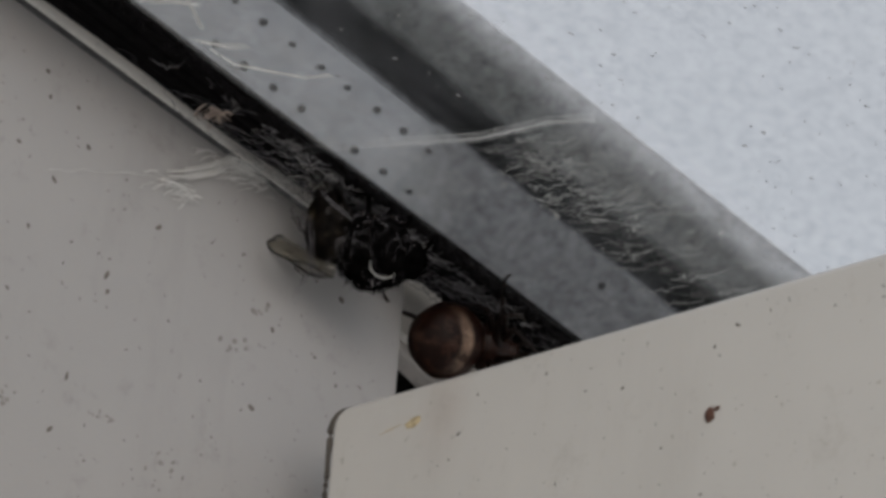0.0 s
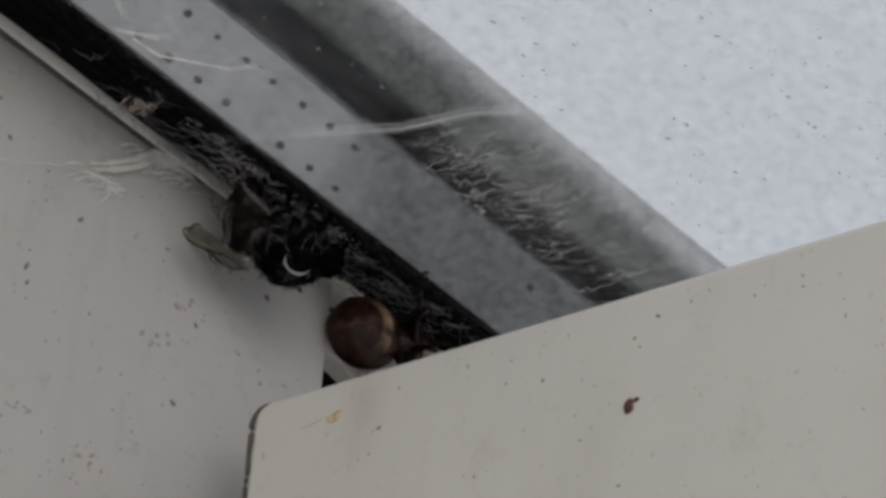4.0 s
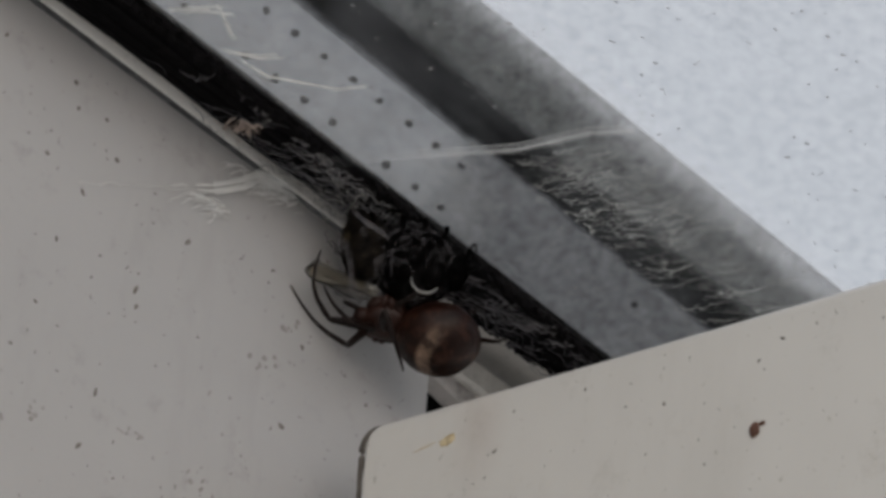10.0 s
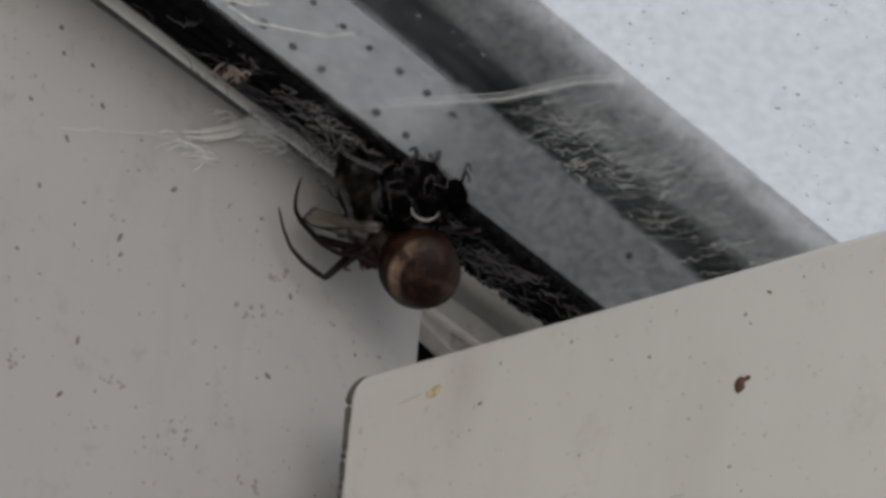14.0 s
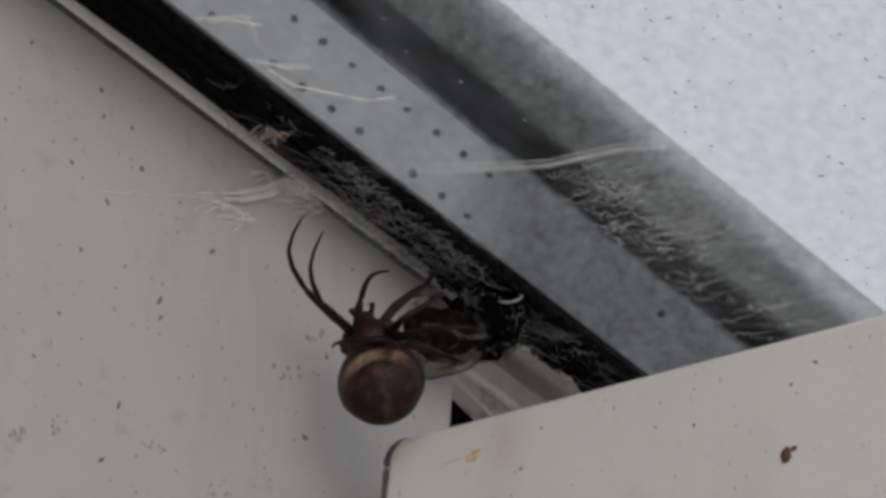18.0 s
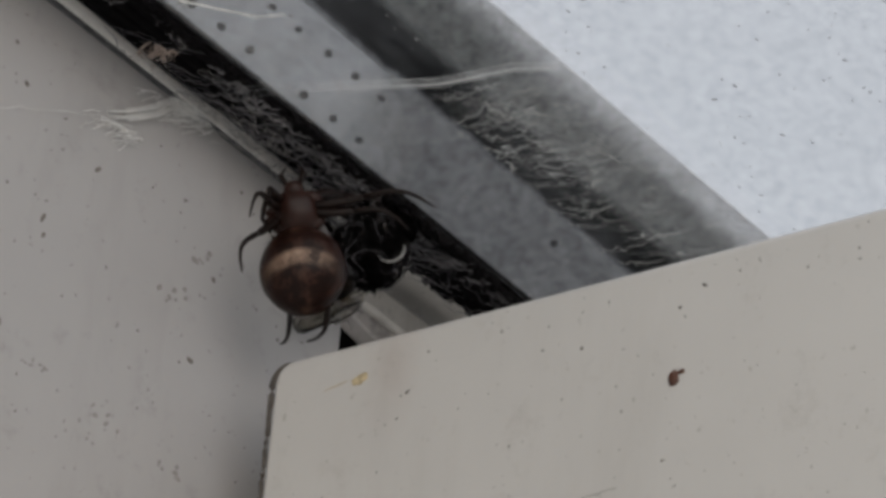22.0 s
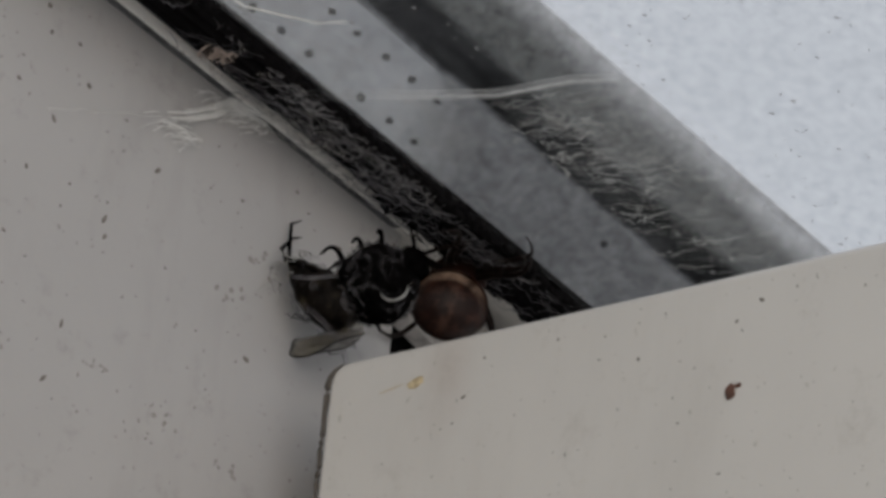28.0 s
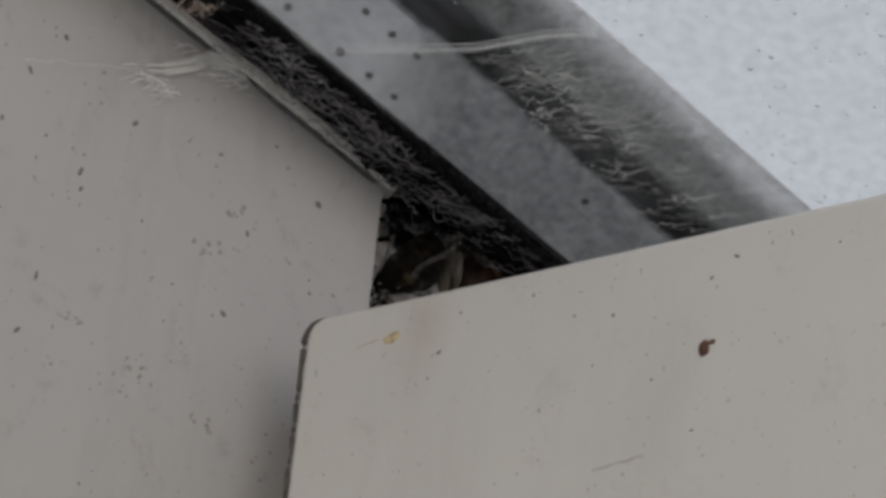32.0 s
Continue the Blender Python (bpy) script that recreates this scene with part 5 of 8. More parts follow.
    # prey rows end
    # leg rows begin
    walk(LEGS[0][0], [
        (0, pose(0.0069, 0.00135, -0.0007, -88, -69, 148)),
        (0.5, pose(0.0069, 0.00135, -0.0007, -87, -68, 147)),
        (1, pose(0.0069, 0.00135, -0.0007, -85, -66, 146)),
        (1.5, pose(0.0069, 0.00135, -0.0007, -83, -63, 145)),
        (2, pose(0.0069, 0.00135, -0.0007, -81, -59, 146)),
        (2.5, pose(0.0069, 0.00135, -0.0007, -71, -55, 147)),
        (3, pose(0.0069, 0.00135, -0.0007, -81, -51, 147)),
        (3.5, pose(0.0069, 0.00135, -0.0007, -82, -46, 148)),
        (4, pose(0.0069, 0.00135, -0.0007, -99, -2, 178)),
        (4.5, pose(0.0069, 0.00135, -0.0007, -150, -9, 178)),
        (5, pose(0.0069, 0.00135, -0.0007, 169, -15, 178)),
        (5.5, pose(0.0069, 0.00135, -0.0007, 116, -19, -167)),
        (5.75, pose(0.0069, 0.00135, -0.0007, 95, -3, -137)),
        (6, pose(0.0069, 0.00135, -0.0007, 99, -42, -153)),
        (6.25, pose(0.0069, 0.00135, -0.0007, 135, -50, -136)),
        (6.5, pose(0.0069, 0.00135, -0.0007, 177, -63, -129)),
        (7, pose(0.0069, 0.00135, -0.0007, 60, -85, -5)),
        (7.5, pose(0.0069, 0.00135, -0.0007, 49, -69, 16)),
        (8, pose(0.0069, 0.00135, -0.0007, 34, -70, 36)),
        (8.5, pose(0.0069, 0.00135, -0.0007, 97, -79, -29)),
        (9, pose(0.0069, 0.00135, -0.0007, 95, -76, -41)),
        (9.5, pose(0.0069, 0.00135, -0.0007, 102, -70, -49)),
        (10, pose(0.0069, 0.00135, -0.0007, 109, -68, -52)),
        (10.5, pose(0.0069, 0.00135, -0.0007, 113, -67, -60)),
        (11, pose(0.0069, 0.00135, -0.0007, 109, -65, -65)),
        (11.5, pose(0.0069, 0.00135, -0.0007, 107, -68, -62)),
        (12, pose(0.0069, 0.00135, -0.0007, 93, -60, -57)),
        (13, pose(0.0069, 0.00135, -0.0007, 132, -75, -85)),
        (13.5, pose(0.0069, 0.00135, -0.0007, 89, -87, -40)),
        (14, pose(0.0069, 0.00135, -0.0007, -40, -69, 94)),
        (14.5, pose(0.0069, 0.00135, -0.0007, 15, -43, 58)),
        (15, pose(0.0069, 0.00135, -0.0007, -7, -47, 80)),
        (15.5, pose(0.0069, 0.00135, -0.0007, -4, -41, 77)),
        (16, pose(0.0069, 0.00135, -0.0007, -22, -47, 105)),
        (16.5, pose(0.0069, 0.00135, -0.0007, -78, -63, 151)),
        (17, pose(0.0069, 0.00135, -0.0007, -176, -70, -97)),
        (17.5, pose(0.0069, 0.00135, -0.0007, -160, -62, -92)),
        (17.75, pose(0.0069, 0.00135, -0.0007, -57, -80, 110)),
        (18, pose(0.0069, 0.00135, -0.0007, -54, -49, 50)),
        (18.5, pose(0.0069, 0.00135, -0.0007, -62, -37, 55)),
        (19, pose(0.0069, 0.00135, -0.0007, -39, -51, 89)),
        (19.5, pose(0.0069, 0.00135, -0.0007, -67, -41, 100)),
        (20, pose(0.0069, 0.00135, -0.0007, -81, -38, 122)),
        (20.5, pose(0.0069, 0.00135, -0.0007, -77, -42, 139)),
        (20.75, pose(0.0069, 0.00135, -0.0007, -35, -66, 135)),
        (21, pose(0.0069, 0.00135, -0.0007, -48, -61, -165)),
        (21.5, pose(0.0069, 0.00135, -0.0007, -68, -59, -146)),
        (21.75, pose(0.0069, 0.00135, -0.0007, -48, -77, -123)),
        (22, pose(0.0069, 0.00135, -0.0007, 160, -84, 71)),
        (22.25, pose(0.0069, 0.00135, -0.0007, -42, -76, -139)),
        (22.5, pose(0.0069, 0.00135, -0.0007, -70, -59, -165)),
        (23, pose(0.0069, 0.00135, -0.0007, -80, -65, -170)),
        (23.5, pose(0.0069, 0.00135, -0.0007, -53, -57, 179)),
        (24, pose(0.0069, 0.00135, -0.0007, -7, -48, 158)),
        (24.5, pose(0.0069, 0.00135, -0.0007, 52, -59, 166)),
        (25, pose(0.0069, 0.00135, -0.0007, 51, -59, 165)),
        (25.5, pose(0.0069, 0.00135, -0.0007, 50, -58, 165)),
        (26, pose(0.0069, 0.00135, -0.0007, 50, -57, 162)),
        (26.5, pose(0.0069, 0.00135, -0.0007, 17, -63, -168)),
        (27, pose(0.0069, 0.00135, -0.0007, 10, -63, -164)),
        (27.5, pose(0.0069, 0.00135, -0.0007, 6, -64, -159)),
        (28, pose(0.0069, 0.00135, -0.0007, 6, -64, -159)),
        (28.5, pose(0.0069, 0.00135, -0.0007, 6, -64, -159)),
        (29, pose(0.0069, 0.00135, -0.0007, 9, -64, -162)),
        (29.5, pose(0.0069, 0.00135, -0.0007, 15, -64, -168)),
        (30, pose(0.0069, 0.00135, -0.0007, 30, -62, 179)),
        (30.3, pose(0.0069, 0.00135, -0.0007, 41, -58, 168)),
        (30.5, pose(0.0069, 0.00135, -0.0007, 53, -58, 164)),
        (31, pose(0.0069, 0.00135, -0.0007, 84, -45, 155)),
        (31.5, pose(0.0069, 0.00135, -0.0007, 98, -39, 154)),
        (32, pose(0.0069, 0.00135, -0.0007, 108, -36, 154)),
    ])
    walk(LEGS[0][1], [
        (0, pose(0.007, 0, 0, -0, 0, -146)),
        (0.5, pose(0.007, 0, 0, -0, 0, -147)),
        (1, pose(0.007, 0, 0, 0, 0, -149)),
        (1.5, pose(0.007, 0, 0, 0, -0, -152)),
        (2, pose(0.007, 0, 0, -0, -0, -157)),
        (2.5, pose(0.007, 0, 0, -0, 0, -164)),
        (3, pose(0.007, 0, 0, 0, -0, -158)),
        (3.5, pose(0.007, 0, 0, 0, 6, -174)),
        (4, pose(0.007, 0, 0, 0, 0, -169)),
        (4.5, pose(0.007, 0, 0, 0, 0, -157)),
        (5, pose(0.007, 0, 0, 0, 0, -157)),
        (5.5, pose(0.007, 0, 0, 0, 0, -159)),
        (5.625, pose(0.007, 0, 0, 0, -0, -112)),
        (5.75, pose(0.007, 0, 0, 0, 0, -64)),
        (6, pose(0.007, 0, 0, 0, 0, -23)),
        (6.5, pose(0.007, 0, 0, 0, 0, -23)),
        (7, pose(0.007, 0, 0, 0, 0, -40)),
        (7.5, pose(0.007, 0, 0, -0, -0, -71)),
        (8, pose(0.007, 0, 0, -0, -0, -89)),
        (8.5, pose(0.007, 0, 0, 0, 0, -84)),
        (9, pose(0.007, 0, 0, 0, 0, -83)),
        (9.5, pose(0.007, 0, 0, 0, 0, -80)),
        (10, pose(0.007, 0, 0, 0, 0, -77)),
        (10.5, pose(0.007, 0, 0, 0, 0, -75)),
        (11, pose(0.007, 0, 0, 0, 0, -77)),
        (11.5, pose(0.007, 0, 0, 0, 0, -79)),
        (12, pose(0.007, 0, 0, 0, 0, -75)),
        (13, pose(0.007, 0, 0, -0, 0, -99)),
        (13.5, pose(0.007, 0, 0, -0, -0, -97)),
        (14, pose(0.007, 0, 0, -0, -0, -95)),
        (14.5, pose(0.007, 0, 0, 0, 0, -97)),
        (15, pose(0.007, 0, 0, 0, 0, -92)),
        (15.5, pose(0.007, 0, 0, 0, 0, -94)),
        (16, pose(0.007, 0, 0, 0, 0, -112)),
        (16.5, pose(0.007, 0, 0, 0, 0, -121)),
        (16.75, pose(0.007, 0, 0, 0, -0, -72)),
        (17, pose(0.007, 0, 0, 0, 0, -23)),
        (17.5, pose(0.007, 0, 0, 0, 0, -38)),
        (18, pose(0.007, 0, 0, 0, 0, -45)),
        (18.5, pose(0.007, 0, 0, 0, 0, -58)),
        (19, pose(0.007, 0, 0, 0, 0, -56)),
        (19.5, pose(0.007, 0, 0, 0, 0, -63)),
        (20, pose(0.007, 0, 0, 0, 0, -64)),
        (20.5, pose(0.007, 0, 0, 0, 0, -49)),
        (20.75, pose(0.007, 0, 0, 0, 0, -56)),
        (21, pose(0.007, 0, 0, 0, 0, -129)),
        (21.5, pose(0.007, 0, 0, 0, 0, -165)),
        (22, pose(0.007, 0, 0, 0, 0, -166)),
        (22.5, pose(0.007, 0, 0, 0, 0, -160)),
        (23, pose(0.007, 0, 0, 0, 0, -116)),
        (23.5, pose(0.007, 0, 0, 0, 0, -117)),
        (24, pose(0.007, 0, 0, 0, 0, -113)),
        (24.5, pose(0.007, 0, 0, 0, 0, -144)),
        (25, pose(0.007, 0, 0, 0, 0, -144)),
        (25.5, pose(0.007, 0, 0, 0, 0, -142)),
        (26, pose(0.007, 0, 0, 0, 0, -141)),
        (26.5, pose(0.007, 0, 0, 0, 0, -148)),
        (27, pose(0.007, 0, 0, 0, 0, -148)),
        (27.5, pose(0.007, 0, 0, 0, 0, -149)),
        (28, pose(0.007, 0, 0, 0, 0, -149)),
        (28.5, pose(0.007, 0, 0, 0, 0, -149)),
        (29, pose(0.007, 0, 0, 0, 0, -148)),
        (29.5, pose(0.007, 0, 0, 0, 0, -148)),
        (30, pose(0.007, 0, 0, 0, 0, -146)),
        (30.3, pose(0.007, 0, 0, 0, 0, -145)),
        (30.5, pose(0.007, 0, 0, 0, 0, -137)),
        (30.75, pose(0.007, 0, 0, 0, -0, -91)),
        (31, pose(0.007, 0, 0, -0, -0, -45)),
        (31.5, pose(0.007, 0, 0, 0, 0, -36)),
        (32, pose(0.007, 0, 0, 0, -0, -30)),
    ])
    walk(LEGS[1][0], [
        (0, pose(0.00615, 0.00135, -0.0007, -6, -56, 126)),
        (0.5, pose(0.00615, 0.00135, -0.0007, -20, -56, 126)),
        (1, pose(0.00615, 0.00135, -0.0007, -6, -56, 125)),
        (1.5, pose(0.00615, 0.00135, -0.0007, -6, -56, 124)),
        (2, pose(0.00615, 0.00135, -0.0007, -5, -56, 124)),
        (2.5, pose(0.00615, 0.00135, -0.0007, -4, -56, 124)),
        (2.75, pose(0.00615, 0.00135, -0.0007, -55, -59, 127)),
        (3, pose(0.00615, 0.00135, -0.0007, -110, -60, 134)),
        (3.5, pose(0.00615, 0.00135, -0.0007, -112, -56, 125)),
        (4, pose(0.00615, 0.00135, -0.0007, 138, -65, -147)),
        (4.5, pose(0.00615, 0.00135, -0.0007, 77, -24, -118)),
        (5, pose(0.00615, 0.00135, -0.0007, 47, 13, -121)),
        (5.5, pose(0.00615, 0.00135, -0.0007, 2, 46, -144)),
        (5.625, pose(0.00615, 0.00135, -0.0007, -87, 17, 132)),
        (5.75, pose(0.00615, 0.00135, -0.0007, -116, -56, 115)),
        (5.875, pose(0.00615, 0.00135, -0.0007, 134, -73, -170)),
        (6, pose(0.00615, 0.00135, -0.0007, 69, -43, -141)),
        (6.25, pose(0.00615, 0.00135, -0.0007, 119, -59, -142)),
        (6.5, pose(0.00615, 0.00135, -0.0007, -161, -66, -176)),
        (7, pose(0.00615, 0.00135, -0.0007, -72, -61, 78)),
        (7.5, pose(0.00615, 0.00135, -0.0007, -2, -28, 24)),
        (8, pose(0.00615, 0.00135, -0.0007, 16, -34, 40)),
        (8.5, pose(0.00615, 0.00135, -0.0007, 82, -60, -11)),
        (9, pose(0.00615, 0.00135, -0.0007, 81, -45, -18)),
        (9.5, pose(0.00615, 0.00135, -0.0007, 58, -31, -22)),
        (10, pose(0.00615, 0.00135, -0.0007, 49, -25, -17)),
        (10.5, pose(0.00615, 0.00135, -0.0007, 53, -26, -18)),
        (11, pose(0.00615, 0.00135, -0.0007, 55, -20, -23)),
        (11.5, pose(0.00615, 0.00135, -0.0007, 70, -24, -19)),
        (12, pose(0.00615, 0.00135, -0.0007, 79, -14, -29)),
        (13, pose(0.00615, 0.00135, -0.0007, 6, -16, -19)),
        (13.5, pose(0.00615, 0.00135, -0.0007, 10, -27, -21)),
        (14, pose(0.00615, 0.00135, -0.0007, -4, -43, -3)),
        (14.5, pose(0.00615, 0.00135, -0.0007, 1, -69, -4)),
        (15, pose(0.00615, 0.00135, -0.0007, -100, -88, 116)),
        (15.5, pose(0.00615, 0.00135, -0.0007, -87, -73, 111)),
        (16, pose(0.00615, 0.00135, -0.0007, -85, -72, 114)),
        (16.5, pose(0.00615, 0.00135, -0.0007, 166, -85, -120)),
        (17, pose(0.00615, 0.00135, -0.0007, 160, -74, -80)),
        (17.5, pose(0.00615, 0.00135, -0.0007, 172, -68, -72)),
        (18, pose(0.00615, 0.00135, -0.0007, -21, -61, 55)),
        (18.5, pose(0.00615, 0.00135, -0.0007, -58, -43, 52)),
        (19, pose(0.00615, 0.00135, -0.0007, -49, -53, 65)),
        (19.5, pose(0.00615, 0.00135, -0.0007, -89, -38, 90)),
        (20, pose(0.00615, 0.00135, -0.0007, -104, -28, 112)),
        (20.5, pose(0.00615, 0.00135, -0.0007, -105, -34, 116)),
        (21, pose(0.00615, 0.00135, -0.0007, -101, -48, 126)),
        (21.5, pose(0.00615, 0.00135, -0.0007, -115, -65, 102)),
        (22, pose(0.00615, 0.00135, -0.0007, -176, -79, 81)),
        (22.5, pose(0.00615, 0.00135, -0.0007, -48, -82, -72)),
        (22.75, pose(0.00615, 0.00135, -0.0007, -59, -69, -108)),
        (23, pose(0.00615, 0.00135, -0.0007, -80, -60, -135)),
        (23.5, pose(0.00615, 0.00135, -0.0007, -39, -64, -151)),
        (24, pose(0.00615, 0.00135, -0.0007, 17, -62, 174)),
        (24.5, pose(0.00615, 0.00135, -0.0007, 71, -64, 160)),
        (25, pose(0.00615, 0.00135, -0.0007, 68, -65, 163)),
        (25.5, pose(0.00615, 0.00135, -0.0007, 73, -66, 161)),
        (26, pose(0.00615, 0.00135, -0.0007, 76, -65, 159)),
        (26.5, pose(0.00615, 0.00135, -0.0007, 66, -65, 166)),
        (27, pose(0.00615, 0.00135, -0.0007, 50, -66, 174)),
        (27.5, pose(0.00615, 0.00135, -0.0007, 46, -66, 177)),
        (28, pose(0.00615, 0.00135, -0.0007, 46, -66, 178)),
        (28.5, pose(0.00615, 0.00135, -0.0007, 47, -66, 178)),
        (29, pose(0.00615, 0.00135, -0.0007, 51, -65, 174)),
        (29.5, pose(0.00615, 0.00135, -0.0007, 53, -66, 173)),
        (30, pose(0.00615, 0.00135, -0.0007, 60, -66, 168)),
        (30.3, pose(0.00615, 0.00135, -0.0007, 32, -62, 173)),
        (30.5, pose(0.00615, 0.00135, -0.0007, 27, -60, 172)),
        (31, pose(0.00615, 0.00135, -0.0007, 18, -57, 160)),
        (31.5, pose(0.00615, 0.00135, -0.0007, 36, -51, 154)),
        (32, pose(0.00615, 0.00135, -0.0007, 43, -48, 153)),
    ])
    walk(LEGS[1][1], [
        (0, pose(0.0058, 0, 0, -0, -0, -155)),
        (0.5, pose(0.0058, 0, 0, 0, -0, -153)),
        (1, pose(0.0058, 0, 0, 0, -0, -155)),
        (1.5, pose(0.0058, 0, 0, -0, 0, -155)),
        (2, pose(0.0058, 0, 0, 0, -0, -155)),
        (2.5, pose(0.0058, 0, 0, -0, -0, -155)),
        (2.75, pose(0.0058, 0, 0, 0, 0, -92)),
        (3, pose(0.0058, 0, 0, 0, -0, -28)),
        (3.5, pose(0.0058, 0, 0, -0, -0, -37)),
        (4, pose(0.0058, 0, 0, 0, 0, -23)),
        (4.5, pose(0.0058, 0, 0, 0, 0, -23)),
        (5, pose(0.0058, 0, 0, 0, 0, -23)),
        (5.5, pose(0.0058, 0, 0, 0, 0, -23)),
        (6, pose(0.0058, 0, 0, 0, 0, -23)),
        (6.5, pose(0.0058, 0, 0, 0, 0, -23)),
        (7, pose(0.0058, 0, 0, -0, -0, -62)),
        (7.5, pose(0.0058, 0, 0, 0, -0, -57)),
        (8, pose(0.0058, 0, 0, 0, -0, -88)),
        (8.5, pose(0.0058, 0, 0, 0, 0, -80)),
        (9, pose(0.0058, 0, 0, 0, 0, -69)),
        (9.5, pose(0.0058, 0, 0, 0, 0, -62)),
        (10, pose(0.0058, 0, 0, 0, 0, -72)),
        (10.5, pose(0.0058, 0, 0, 0, 0, -68)),
        (11, pose(0.0058, 0, 0, 0, 0, -61)),
        (11.5, pose(0.0058, 0, 0, 0, 0, -71)),
        (12, pose(0.0058, 0, 0, 0, 0, -67)),
        (13, pose(0.0058, 0, 0, 0, -0, -52)),
        (13.5, pose(0.0058, 0, 0, 0, -0, -49)),
        (14, pose(0.0058, 0, 0, 0, -0, -55)),
        (14.5, pose(0.0058, 0, 0, 0, 0, -30)),
        (15, pose(0.0058, 0, 0, 0, 0, -23)),
        (15.5, pose(0.0058, 0, 0, 0, 0, -45)),
        (16, pose(0.0058, 0, 0, 0, 0, -50)),
        (16.5, pose(0.0058, 0, 0, 0, 0, -23)),
        (17, pose(0.0058, 0, 0, 0, 0, -23)),
        (17.5, pose(0.0058, 0, 0, 0, 0, -32)),
        (18, pose(0.0058, 0, 0, 0, 0, -46)),
        (18.5, pose(0.0058, 0, 0, 0, 0, -60)),
        (19, pose(0.0058, 0, 0, 0, 0, -52)),
        (19.5, pose(0.0058, 0, 0, 0, 0, -65)),
        (20, pose(0.0058, 0, 0, 0, 0, -60)),
        (20.5, pose(0.0058, 0, 0, 0, 0, -48)),
        (21, pose(0.0058, 0, 0, 0, 0, -23)),
        (21.5, pose(0.0058, 0, 0, 0, 0, -23)),
        (22, pose(0.0058, 0, 0, 0, 0, -23)),
        (22.5, pose(0.0058, 0, 0, 0, 0, -23)),
        (23, pose(0.0058, 0, 0, 0, 0, -23)),
        (23.5, pose(0.0058, 0, 0, 0, 0, -23)),
        (24, pose(0.0058, 0, 0, 0, 0, -23)),
        (24.5, pose(0.0058, 0, 0, 0, 0, -23)),
        (25, pose(0.0058, 0, 0, 0, 0, -23)),
        (25.5, pose(0.0058, 0, 0, 0, 0, -23)),
        (26, pose(0.0058, 0, 0, 0, 0, -23)),
        (26.5, pose(0.0058, 0, 0, 0, 0, -23)),
        (27, pose(0.0058, 0, 0, 0, 0, -23)),
        (27.5, pose(0.0058, 0, 0, 0, 0, -23)),
        (28, pose(0.0058, 0, 0, 0, 0, -23)),
        (28.5, pose(0.0058, 0, 0, 0, 0, -23)),
        (29, pose(0.0058, 0, 0, 0, 0, -23)),
        (29.5, pose(0.0058, 0, 0, 0, 0, -23)),
        (30, pose(0.0058, 0, 0, 0, 0, -23)),
        (30.3, pose(0.0058, 0, 0, 0, 0, -23)),
        (30.5, pose(0.0058, 0, 0, 0, 0, -23)),
        (31, pose(0.0058, 0, 0, 0, -0, -15)),
        (31.5, pose(0.0058, 0, 0, 0, -0, -15)),
        (32, pose(0.0058, 0, 0, 0, -0, -14)),
    ])
